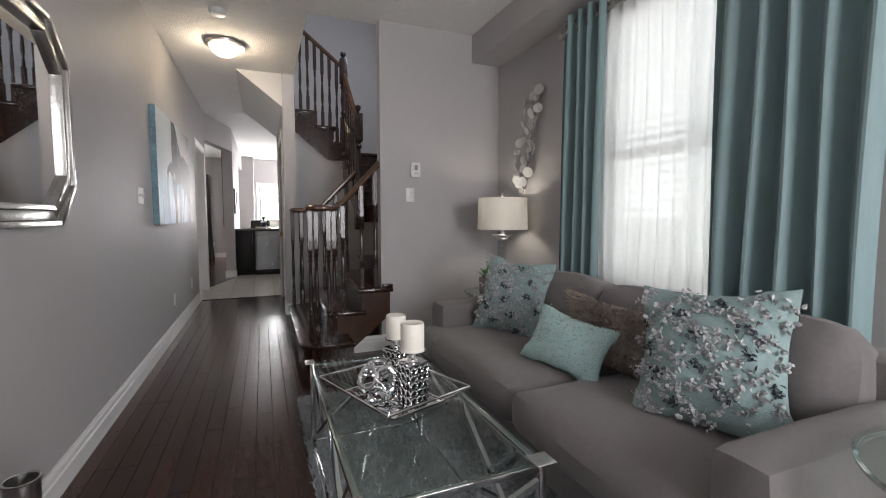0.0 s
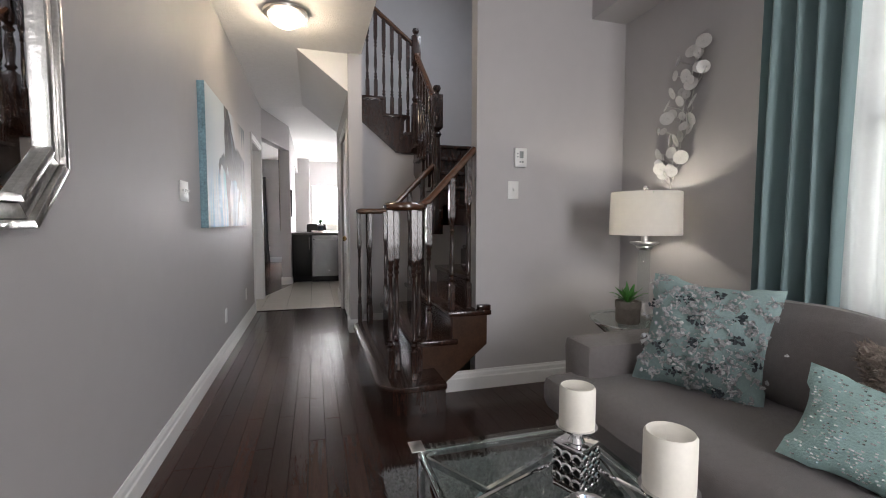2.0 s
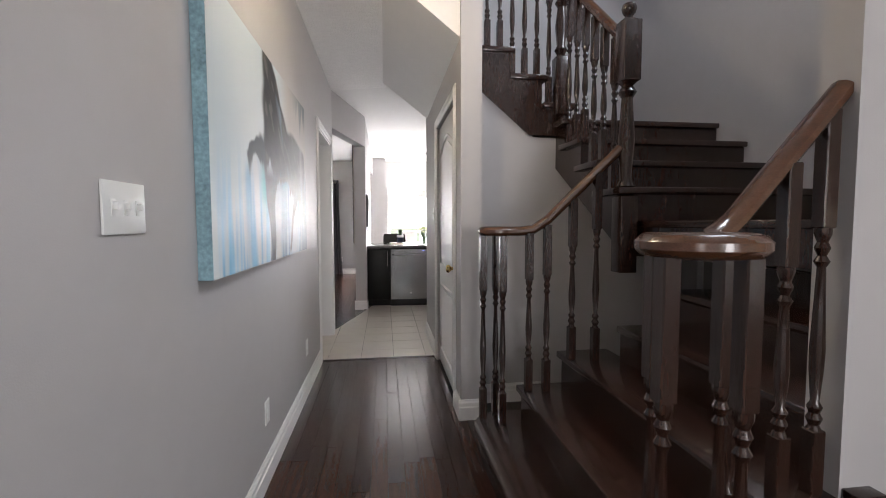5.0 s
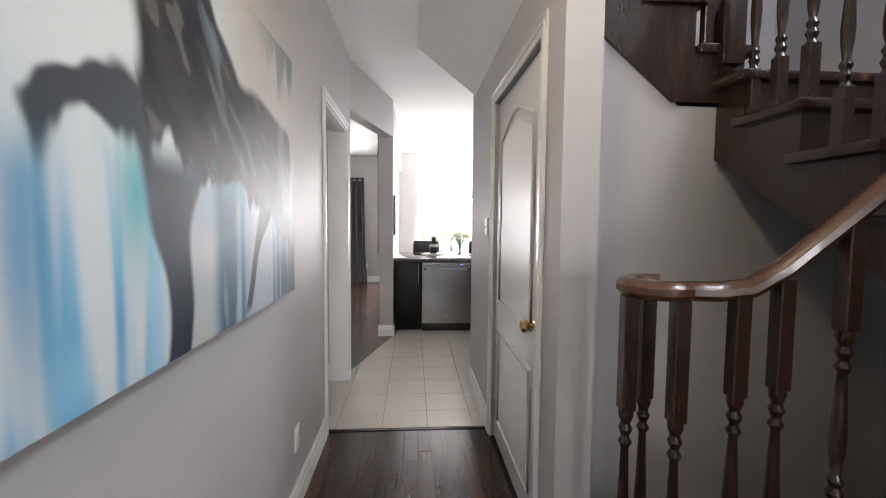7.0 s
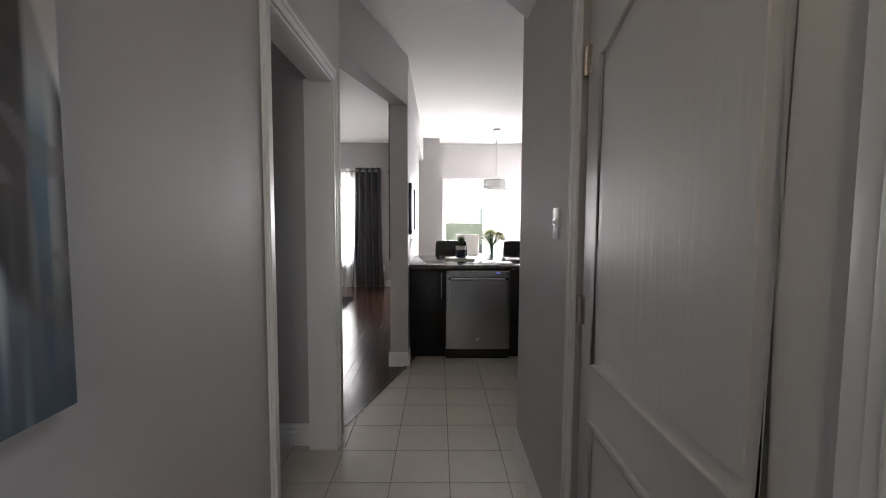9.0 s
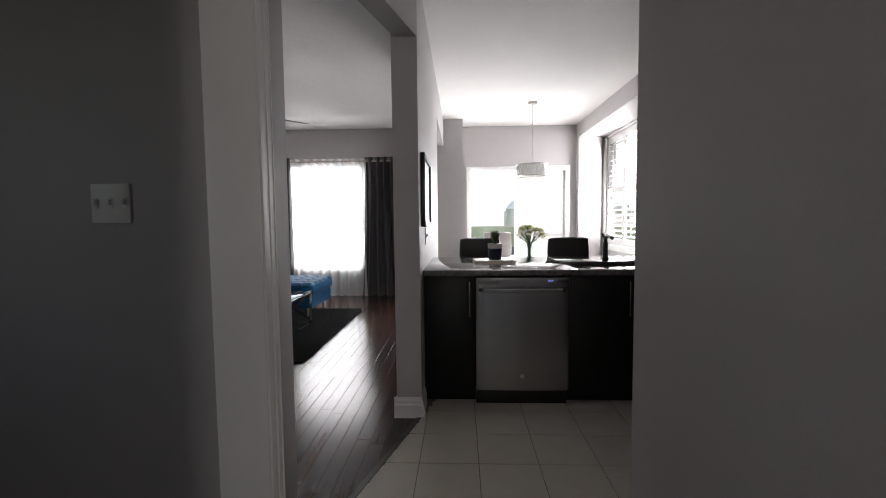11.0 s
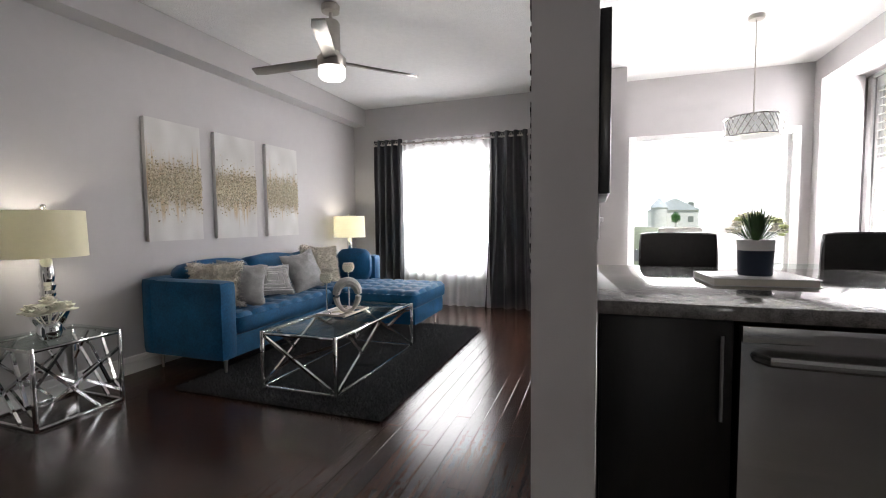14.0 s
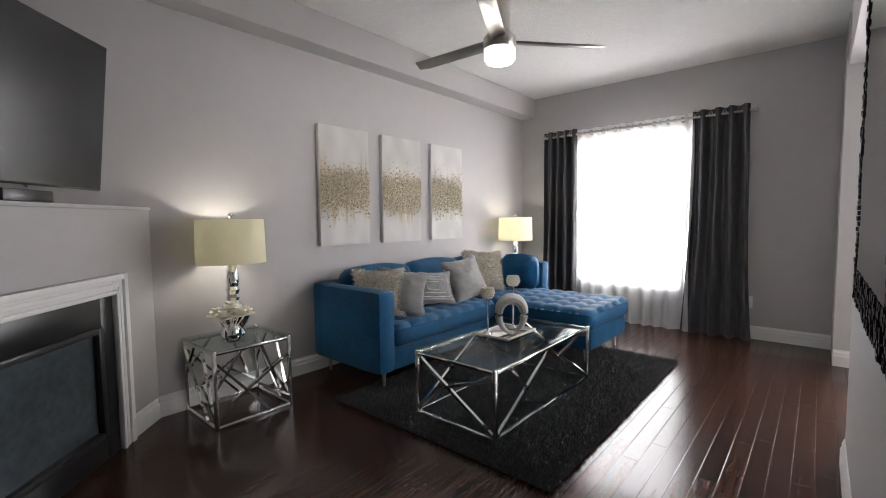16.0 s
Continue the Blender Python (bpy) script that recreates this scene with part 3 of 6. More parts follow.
s.lathe(0, 0, [(0.032, 0), (0.032, 0.006), (0.012, 0.012), (0.011, 0.03), (0.024, 0.04), (0.029, 0.052), (0.022, 0.066), (0.006, 0.07)], 20)
s.done("knob", BRASS, cd, pose(0, 0.065, 0.93, 0, -90, 0), label="polished brass knob").matrix_local = pose(0, 0.065, 0.93, 0, -90, 0)
s = Shape()
for z in (0.2, 1.05, 1.85):
    s.cyl(-0.008, 0.955, z - 0.045, z + 0.045, 0.008, n=8).box(-0.004, 0.925, z - 0.045, 0.0, 0.955, z + 0.045)
s.done("hinge", NICKEL, cd)

# ---- staircase
R = 0.18
stairs = thing("staircase", at(0, 0), "dark-stained wooden staircase with turned balusters and curtail bottom step", "staircase")


def tread(pts, z, nose=0.03, parent=stairs):
    Shape().prism(pts, z - 0.035, z, r=0.008).done("tread", STAINX, parent)


def rounded(x0, y0, x1, y1, r):
    """A block in plan with round corners on its x0 side."""
    p = [(x1, y0)]
    p += [(x0 + r - r * math.sin(t), y0 + r - r * math.cos(t)) for t in (math.pi / 2 * k / 8 for k in range(9))]
    p += [(x0 + r - r * math.cos(t), y1 - r + r * math.sin(t)) for t in (math.pi / 2 * k / 8 for k in range(9))]
    return p + [(x1, y1)]


tread(rounded(0.55, 3.58, 0.95, 5.33, 0.17), R)
Shape().prism(rounded(0.585, 3.62, 0.95, 5.30, 0.15), 0, R - 0.035).done("riser", STAIN, stairs)
for n, x0 in ((2, 0.80), (3, 1.03)):
    tread([(x0, 3.84), (x0 + 0.30, 3.84), (x0 + 0.30, 5.25), (x0, 5.25)], R * n)
    boxes("riser", [(x0 + 0.025, 3.87, R * (n - 1), x0 + 0.045, 5.23, R * n - 0.035)], STAIN, 0, stairs)
boxes("newel_block", [(1.245, 3.855, 3 * R, 1.33, 3.90, 3 * R + 0.03)], STAINX, 0.004, stairs)
# winders and the middle flight
for n, y0, x0 in ((4, 3.99, 1.27), (5, 3.99, 1.5), (6, 3.99, 1.73), (7, 4.2, 1.3), (8, 5.0, 1.3), (9, 5.24, 1.3), (10, 5.48, 1.3), (11, 5.72, 1.3)):
    z = R * n if n < 8 else 1.26 + 0.165 * (n - 7)
    if n < 7:
        tread([(x0, 4.0), (2.35, 4.0), (2.35, 5.05), (x0 + (0.04 * (n - 4)), 5.05)], z)
        boxes("riser", [(x0 + 0.025, 4.0, z - R, x0 + 0.045, 5.05, z - 0.035)], STAIN, 0, stairs)
    elif n == 7:
        tread([(1.75, 4.0), (2.35, 4.0), (2.35, 5.05), (1.33, 5.05)], z)
        Shape().prism([(1.77, 4.02), (1.79, 4.02), (1.37, 5.05), (1.35, 5.05)], z - R, z - 0.035).done("riser", STAIN, stairs)
    else:
        tread([(1.225, y0 - 0.03), (2.35, y0 - 0.03), (2.35, y0 + 0.26 if n < 11 else 6.85), (1.225, y0 + 0.26 if n < 11 else 6.85)], z)
        boxes("riser", [(1.28, y0, z - 0.165, 2.35, y0 + 0.02, z - 0.035)], STAIN, 0, stairs)
# upper flight, climbing back over the closet
for k, (x0, x1, z) in enumerate(((1.16, 1.40, 2.06), (0.93, 1.19, 2.24), (0.69, 0.96, 2.41))):
    boxes("tread", [(x0, 5.83, z - 0.035, x1, 6.85, z)], STAINX, 0.006, stairs)
    boxes("riser", [(x1 - 0.05, 5.87, z - 0.16, x1 - 0.03, 6.85, z - 0.035)], STAIN, 0, stairs)
Shape().prism([(0.69, 2.16), (1.07, 1.84), (1.35, 1.84), (1.35, 2.025), (1.15, 2.025), (1.15, 2.205), (0.93, 2.205), (0.93, 2.375), (0.69, 2.375)], 5.85, 5.868, "y").done("stringer", STAIN, stairs)
Shape().prism([(5.0, 1.1), (5.87, 1.62), (5.87, 2.0), (5.72, 1.9), (5.72, 1.73), (5.48, 1.73), (5.48, 1.56), (5.24, 1.56), (5.24, 1.40), (5.0, 1.40)], 1.262, 1.282, "x").done("stringer", STAIN, stairs)
# open side by the wall end
Shape().prism([(0.60, 0), (0.93, 0), (1.305, 0.31), (1.305, 0.505), (1.07, 0.505), (1.07, 0.325), (0.83, 0.325), (0.83, 0.145), (0.6, 0.145)], 3.862, 3.882, "y").done("stringer", mat("stringer_wood", (0.05, 0.023, 0.012), 0.3, var=0.5, scale=5, stretch=(2, 2, 2)), stairs)
Shape().prism([(0.60, 0), (1.3, 0.0), (1.3, 0.505), (1.07, 0.505), (1.07, 0.325), (0.83, 0.325), (0.83, 0.145), (0.6, 0.145)], 5.21, 5.23, "y").done("stringer", STAIN, stairs)


def baluster_mesh(h):
    """Turned spindle, square at both ends."""
    s, q = Shape(), 0.019
    sq = min(0.30, h * 0.3)
    s.box(-q, -q, 0, q, q, 0.17, 0.003, seg=1).box(-q, -q, h - sq, q, q, h, 0.003, seg=1)
    a, b = 0.17, h - sq
    L = b - a
    prof = [(0.019, a - 0.002), (0.012, a + 0.012), (0.019, a + 0.03), (0.012, a + 0.045), (0.018, a + 0.06), (0.010, a + 0.075), (0.016, a + 0.3 * L), (0.0175, a + 0.4 * L), (0.013, a + 0.62 * L),
            (0.010, b - 0.10), (0.018, b - 0.085), (0.010, b - 0.07), (0.018, b - 0.05), (0.012, b - 0.035), (0.019, b - 0.015), (0.019, b + 0.002)]
    s.lathe(0, 0, prof, 10)
    return s


def baluster(x, y, z0, z1):
    ob = baluster_mesh(z1 - z0).done("baluster", STAIN, stairs)
    ob.location = (x, y, z0)


def newel(x, y, z0, z1, w=0.045):
    s = Shape()
    s.box(-w, -w, 0, w, w, 0.38, 0.004).box(-w, -w, z1 - z0 - 0.38, w, w, z1 - z0 - 0.09, 0.004)
    h = z1 - z0
    a, b = 0.38, h - 0.38
    s.lathe(0, 0, [(w, a), (0.026, a + 0.02), (0.044, a + 0.05), (0.028, a + 0.08), (0.04, (a + b) / 2), (0.026, b - 0.08), (0.044, b - 0.05), (0.026, b - 0.02), (w, b)], 16)
    s.lathe(0, 0, [(w, h - 0.09), (0.018, h - 0.08), (0.018, h - 0.065), (0.03, h - 0.05), (0.036, h - 0.03), (0.03, h - 0.01), (0.008, h)], 16)
    ob = s.done("newel_post", STAIN, stairs)
    ob.location = (x, y, z0)


newel(1.285, 5.02, 1.0, 2.32)
newel(1.285, 5.86, 1.98, 3.15)


def arc(cx, cy, r, z, a0, a1, n=14):
    return [(cx + r * math.cos(radians(a0 + (a1 - a0) * k / n)), cy + r * math.sin(radians(a0 + (a1 - a0) * k / n)), z) for k in range(n + 1)]


RZ = 1.205
def rail(pts):
    Shape().tube(pts, 0.03, 10, flat=0.85).done("handrail", RAILW, stairs)
# wall-side rail with its volute
rail([*arc(0.75, 3.80, 0.045, RZ, -60, 120, 8), *arc(0.745, 3.80, 0.10, RZ, 150, 395, 18), (0.86, 3.90, RZ + 0.01), (0.93, 3.92, RZ + 0.05), (1.245, 3.945, 1.59)])
# hall-side rail
rail([*arc(0.69, 5.25, 0.075, RZ, 60, 300, 14), (0.79, 5.17, RZ), (0.86, 5.16, RZ + 0.01), (0.93, 5.14, RZ + 0.06), (1.26, 5.03, 1.62)])
# upper rails
rail([(1.285, 5.06, 2.16), (1.285, 5.82, 2.86)])
rail([(1.25, 5.86, 2.98), (0.66, 5.86, 3.44)])
for a in (20, 110, 200, 290):
    baluster(0.745 + 0.10 * math.cos(radians(a)), 3.80 + 0.10 * math.sin(radians(a)), R, RZ - 0.02)
for a in (80, 180, 280):
    baluster(0.69 + 0.075 * math.cos(radians(a)), 5.25 + 0.075 * math.sin(radians(a)), R, RZ - 0.02)
for x, z in ((0.92, 2), (1.08, 3), (1.2, 3)):
    t = max(0, (x - 0.93) / 0.315)
    baluster(x, 3.90 + 0.045 * t, R * z, RZ + 0.02 + 0.36 * t)
for x, y, z in ((0.84, 5.16, 2), (0.93, 5.14, 2), (1.05, 5.10, 3), (1.16, 5.06, 3)):
    baluster(x, y, R * z, RZ + max(0, x - 0.9) * 1.15)
for k in range(6):
    y = 5.14 + 0.115 * k
    baluster(1.285, y, 1.26 + 0.165 * (1 + int((y - 5.0) / 0.24)), 2.13 + 0.92 * (y - 5.06))
for k in range(7):
    x = 1.2 - 0.085 * k
    baluster(x, 5.86, 2.06 if x > 1.16 else 2.24 if x > 0.93 else 2.41, 2.96 + 0.78 * (1.25 - x))
boxes("curb", [(0.57, 3.9, Z + 0.001, 0.69, 5.63, Z + 0.32)], WALL, label="painted edge of the upper floor", **ST)

# ---- front room
def curtain(name, a, b, z0, z1, waves, amp, material, label, thick=0.004, n=0, flare=1.0, seed=0, rings=True, parent=None):
    """A hanging fabric between plan points a and b, in soft folds."""
    a, b = Vector((*a, 0)), Vector((*b, 0))
    d, nrm = (b - a), Vector((-(b - a).y, (b - a).x, 0)).normalized()
    n = n or waves * 14
    rnd = random.Random(seed)
    ph = [rnd.uniform(-0.5, 0.5) for _ in range(waves * 2 + 2)]

    def fn(off):
        def g(u, v):
            i = u * waves * 2
            k = int(i)
            w = ph[k] * (1 - i + k) + ph[k + 1] * (i - k)
            spread = 1 + (flare - 1) * (1 - v) ** 2
            fold = math.sin(2 * math.pi * waves * u + w * (1.4 - v))
            fold = math.copysign(abs(fold) ** 0.8, fold)
            p = a + d * (0.5 + (u - 0.5) * spread + 0.012 * math.sin(6 * v + u * 9))
            return p + nrm * (amp * (0.75 + 0.35 * (1 - v) + 0.25 * w) * fold + off) + Vector((0, 0, z0 + (z1 - z0) * v))

        return g

    ob = thing(name, Matrix.Translation((a + b) / 2 + Vector((0, 0, z0))), label, "curtain")
    back = Matrix.Translation(-((a + b) / 2 + Vector((0, 0, z0))))
    s = Shape()
    s.sheet(fn(0), n, 16)
    if thick:
        s.sheet(fn(thick), n, 16)
    bmesh.ops.transform(s.bm, matrix=back, verts=s.bm.verts)
    o = s.done("drape", material, ob)
    if rings:
        s = Shape()
        for k in range(waves * 2):
            p = a + d * ((k + 0.5) / waves / 2) + Vector((0, 0, z1 - 0.05))
            t = d.normalized()
            s.tube([p + 0.026 * (math.cos(q) * (t * 0.4 + nrm * 0.9) + math.sin(q) * Vector((0, 0, 1))) for q in (math.pi * j / 6 for j in range(12))], 0.006, 6, True)
        bmesh.ops.transform(s.bm, matrix=back, verts=s.bm.verts)
        s.done("grommet", NICKEL, ob)["kind"] = "stuff"
    return ob


def rod(a, b, r, label, ends=0.03):
    s = Shape()
    s.tube([a, b], r, 12).ball(*a, ends).ball(*b, ends)
    d = (Vector(b) - Vector(a)).normalized()
    n = Vector((d.y, -d.x, 0)) if abs(d.y) > 0.5 else Vector((0, 1, 0))
    for k in (0.03, 0.97):
        p = Vector(a).lerp(Vector(b), k)
        s.tube([p, p + n * 0.1], 0.008, 6)
    return s.done("curtain_rod", NICKEL, label=label, category="curtain rod")


rod((2.26, 1.0, 2.38), (2.26, 2.86, 2.38), 0.014, "brushed nickel curtain rod with ball ends")
curtain("curtain", (2.25, 2.80), (2.25, 2.42), 0.03, 2.46, 4, 0.05, TEAL, "teal grommet curtain hanging beside the window", seed=1)
curtain("curtain", (2.24, 1.72), (2.24, 1.10), 0.03, 2.46, 5, 0.055, TEAL, "teal grommet curtain hanging beside the window", seed=2, flare=1.05)
curtain("sheer_curtain", (2.29, 2.48), (2.29, 1.62), 0.04, 2.46, 9, 0.022, SHEER, "white sheer voile curtain over the window", thick=0, seed=3)


def window(name, m, w, h, mid=True, label="white framed window"):
    """In its own XZ plane, width along X, from the sill up."""
    s = Shape()
    f = 0.05
    s.box(0, -0.04, 0, w, 0.04, f, 0.004).box(0, -0.04, h - f, w, 0.04, h, 0.004).box(0, -0.04, f, f, 0.04, h - f, 0.004).box(w - f, -0.04, f, w, 0.04, h - f, 0.004)
    if mid:
        s.box(f, -0.03, h / 2 - 0.025, w - f, 0.03, h / 2 + 0.025, 0.004)
    ob = s.done(name, TRIM, None, m, label=label, **ST)
    p = Shape().box(f, -0.003, f, w - f, 0.003, h - f).done("pane", PANE, ob)
    p.visible_shadow = False
    return ob


window("window_1", at(2.43, 1.55, 0.7, 90), 0.95, 1.65)
window("window_2", at(-0.1, -2.15, 0.6), 2.0, 1.7)
# invented passage window, never in view, there only to carry the fill lamp
window("window_8", at(-1.95, 6.65, 0.95, 90), 0.7, 1.0, False)
# assumed stair window out of view; its place suits the stairwell lamp
window("window_9", at(2.43, 4.4, 3.3, 90), 0.9, 1.2)
window("window_3", at(-2.72, 13.92, 0.46), 1.2, 1.6)

# horizontal blind hung in the front window
blind = thing("window_blind", at(2.385, 2.02, 0.74), "white horizontal slat blind behind the sheer curtain", "blind")
slat_me = None
for k in range(30):
    if slat_me is None:
        o = Shape().box(-0.02, -0.44, -0.0012, 0.02, 0.44, 0.0012).done("slat", PLASTIC, blind, smooth=False)
        slat_me = o.data
    else:
        o = new("slat", slat_me)
        o.parent = blind
    o.matrix_local = pose(0, 0, 0.03 + 0.0515 * k, 0, 28, 0)
boxes("head_rail", [(-0.025, -0.45, 1.565, 0.025, 0.45, 1.6)], PLASTIC, 0.003, blind)
boxes("cord", [(-0.001, y - 0.002, 0.0, 0.001, y + 0.002, 1.57) for y in (-0.3, 0.0, 0.3)], PLASTIC, 0, blind)

# grey sofa
sofa = thing("sofa", at(0, 0), "grey woven fabric sofa with loose cushions and track arms", "sofa")
soft_box(1.34, 0.85, 0.06, 2.2, 3.0, 0.27, 0.03, 0.004, 0.003).done("base", GREYSOFA, sofa)
soft_box(1.24, 1.835, 0.25, 2.05, 2.93, 0.43, 0.055, 0.018, 0.008).done("seat_cushion", GREYSOFA, sofa)
soft_box(1.24, 0.98, 0.25, 2.05, 1.825, 0.43, 0.055, 0.018, 0.008, seed=3).done("seat_cushion", GREYSOFA, sofa)
soft_box(1.22, 2.62, 0.26, 1.5, 3.0, 0.42, 0.05, 0.01, 0.006, seed=5).done("seat_cushion", GREYSOFA, sofa)
soft_box(1.36, 2.83, 0.1, 2.2, 3.04, 0.58, 0.04, 0.01, 0.005).done("arm", GREYSOFA, sofa)
soft_box(1.30, 0.845, 0.1, 2.2, 1.0, 0.60, 0.04, 0.01, 0.005, seed=8).done("arm", GREYSOFA, sofa)
soft_box(2.0, 0.85, 0.1, 2.2, 3.04, 0.72, 0.05, 0.01, 0.005).done("backrest", GREYSOFA, sofa)
for y0, y1, sd in ((1.0, 1.40, 1), (1.36, 2.06, 2), (2.02, 2.82, 3)):
    s = soft_box(1.84, y0, 0.42, 2.06, y1, 0.79, 0.075, 0.03, 0.014, seed=sd)
    bmesh.ops.transform(s.bm, matrix=Matrix.Translation((1.95, 0, 0.42)) @ Matrix.Rotation(radians(10), 4, "Y") @ Matrix.Translation((-1.95, 0, -0.42)), verts=s.bm.verts)
    s.done("back_cushion", GREYSOFA, sofa)
for x, y in ((1.4, 0.93), (1.4, 2.95), (2.1, 0.93), (2.1, 2.95)):
    Shape().cyl(x, y, 0, 0.07, 0.02, 0.03).done("leg", BLACK, sofa)


def lean(x, y, z, face, back, spin=0):
    """A cushion's pose: its front turned to face (degrees in plan, of -Y), leaning back, spun in its plane."""
    return pose(x, y, z, 0, 0, face) @ pose(0, 0, 0, back, 0, 0) @ pose(0, 0, 0, 0, spin, 0)


pillow("scatter_cushion", lean(1.74, 2.60, 0.645, -62, -18, 4), 0.48, 0.48, 0.17, AQUA, "aqua scatter cushion with grey yarn tufts on the sofa", 11, "sofa cushions", tufts=10)
pillow("scatter_cushion", lean(1.72, 1.30, 0.655, -75, -20, -6), 0.50, 0.50, 0.18, AQUA, "aqua scatter cushion with grey yarn tufts on the sofa", 12, "sofa cushions", tufts=10)
pillow("lumbar_cushion", lean(1.78, 1.84, 0.60, -62, -22, 8), 0.50, 0.31, 0.15, FUR, "mottled taupe faux fur lumbar cushion on the sofa", 13, "sofa cushions", shag=4000)
pillow("lumbar_cushion", lean(1.62, 1.92, 0.55, -66, -28, 10), 0.42, 0.28, 0.13, SEQUIN, "pale aqua sequinned lumbar cushion on the sofa", 14, "sofa cushions", sparks=700)

# glass coffee table
def frame_table(name, x0, y0, x1, y1, h, bars, label, r=0.011, inset=False):
    ob = thing(name, at((x0 + x1) / 2, (y0 + y1) / 2), label, "table")
    w, d = (x1 - x0) / 2, (y1 - y0) / 2
    for sx in (-1, 1):
        for sy in (-1, 1):
            boxes("leg", [(sx * w - r, sy * d - r, 0, sx * w + r, sy * d + r, h - 0.006)], CHROME, 0.002, ob)
    for z in (h - 0.012 - r, r):
        for q in (-1, 1):
            boxes("rail", [(-w + r, q * d - r * 0.9, z - r * 0.9, w - r, q * d + r * 0.9, z + r * 0.9)], CHROME, 0.002, ob)
            boxes("rail", [(q * w - r * 0.9, -d + r, z - r * 0.9, q * w + r * 0.9, d - r, z + r * 0.9)], CHROME, 0.002, ob)
    s = Shape()
    for (ax, ay, az), (bx, by, bz) in bars:
        s.tube([(ax * w, ay * d, az * h), (bx * w, by * d, bz * h)], r * 1.1, 4)
    s.done("brace", CHROME, ob)
    Shape().box(-w - r, -d - r, h - 0.010, w + r, d + r, h, 0.002).done("glass_top", GLASS, ob)
    return ob


XB = []
for q in (-1, 1):
    XB += [((q, -1, 0.05), (q, 0.0, 0.9)), ((q, -0.45, 0.48), (q, -0.75, 0.9)), ((q, 0, 0.9), (q, 1, 0.05)), ((q, 0.2, 0.72), (q, 0.75, 0.9)), ((q, -0.6, 0.35), (q, -0.1, 0.1)),
           ((-1, q, 0.92), (1, q, 0.05)), ((-0.2, q, 0.55), (1, q, 0.85)), ((-1, q, 0.1), (-0.2, q, 0.55))]
table1 = frame_table("coffee_table", 0.53, 1.34, 1.07, 2.5, 0.42, XB, "glass-topped coffee table with chrome crossed frame")
for sx in (-1, 1):
    for sy in (-1, 1):
        boxes("corner_plate", [(sx * 0.27 - 0.035, sy * 0.58 - 0.035, 0.4205, sx * 0.27 + 0.012 * sx + 0.02, sy * 0.58 + 0.03, 0.4235)], SILVER, 0.001, table1)


def shag_rug(name, x0, y0, x1, y1, material, label, n, h=0.03, seed=0):
    ob = thing(name, at((x0 + x1) / 2, (y0 + y1) / 2), label, "rug")
    w, d = (x1 - x0) / 2, (y1 - y0) / 2
    Shape().box(-w, -d, 0.0, w, d, 0.012, 0.004).done("backing", material, ob)
    g = np.random.default_rng(seed)
    px, py = g.uniform(-w - 0.01, w + 0.01, n), g.uniform(-d - 0.01, d + 0.01, n)
    ang, wid = g.uniform(0, 6.28, n), g.uniform(0.0025, 0.005, n)
    tx, ty, tz = px + g.normal(0, 0.012, n), py + g.normal(0, 0.012, n), g.uniform(0.6, 1.1, n) * h
    v = np.stack([np.stack([px - np.cos(ang) * wid, py - np.sin(ang) * wid, np.full(n, 0.008)], 1), np.stack([px + np.cos(ang) * wid, py + np.sin(ang) * wid, np.full(n, 0.008)], 1), np.stack([tx, ty, tz], 1)], 1).reshape(-1, 3)
    f = np.arange(3 * n).reshape(-1, 3)
    strands("pile", v, f.tolist(), material, ob)
    return ob


shag_rug("rug", 0.5, 0.1, 1.75, 3.07, RUGG, "grey shag rug under the coffee table", 90000, seed=1)

# ---- table lamps, small front-room things
def table_lamp(name, x, y, z0, shade_z0, shade_z1, r, body, shade, label):
    ob = thing(name, at(x, y, z0), label, "lamp", "table lamps")
    body(ob, shade_z0 - z0)
    s = Shape()
    a, b = shade_z0 - z0, shade_z1 - z0
    s.sheet(lambda u, v: Vector((r * (1 - 0.03 * v) * math.cos(u * 2 * math.pi), r * (1 - 0.03 * v) * math.sin(u * 2 * math.pi), a + (b - a) * v)), 40, 5, True)
    s.sheet(lambda u, v: Vector(((r - 0.003) * (1 - 0.03 * v) * math.cos(u * 2 * math.pi), (r - 0.003) * (1 - 0.03 * v) * math.sin(u * 2 * math.pi), a + (b - a) * v)), 40, 5, True)
    s.done("shade", shade, ob)
    s = Shape()
    for k in range(3):
        s.tube([(0, 0, b - 0.01), (r * 0.97 * math.cos(k * 2.094), r * 0.97 * math.sin(k * 2.094), b - 0.01)], 0.003, 6)
    s.cyl(0, 0, a - 0.02, b + 0.01, 0.006, n=8).ball(0, 0, b + 0.025, 0.018, n=12)
    s.done("harp", CHROME, ob)


def crystal_body(ob, h):
    boxes("foot", [(-0.075, -0.075, 0, 0.075, 0.075, 0.03)], SILVER, 0.004, ob)
    Shape().lathe(0, 0, [(0.06, 0.03), (0.055, 0.05), (0.035, 0.07), (0.03, 0.09)], 20).done("collar", SILVER, ob)
    Shape().box(-0.026, -0.026, 0.09, 0.026, 0.026, h - 0.09, 0.006).done("column", CLEAR, ob)
    Shape().lathe(0, 0, [(0.03, h - 0.09), (0.045, h - 0.075), (0.045, h - 0.065), (0.08, h - 0.05), (0.08, h - 0.042), (0.02, h - 0.04), (0.02, h)], 20).done("cap", SILVER, ob)


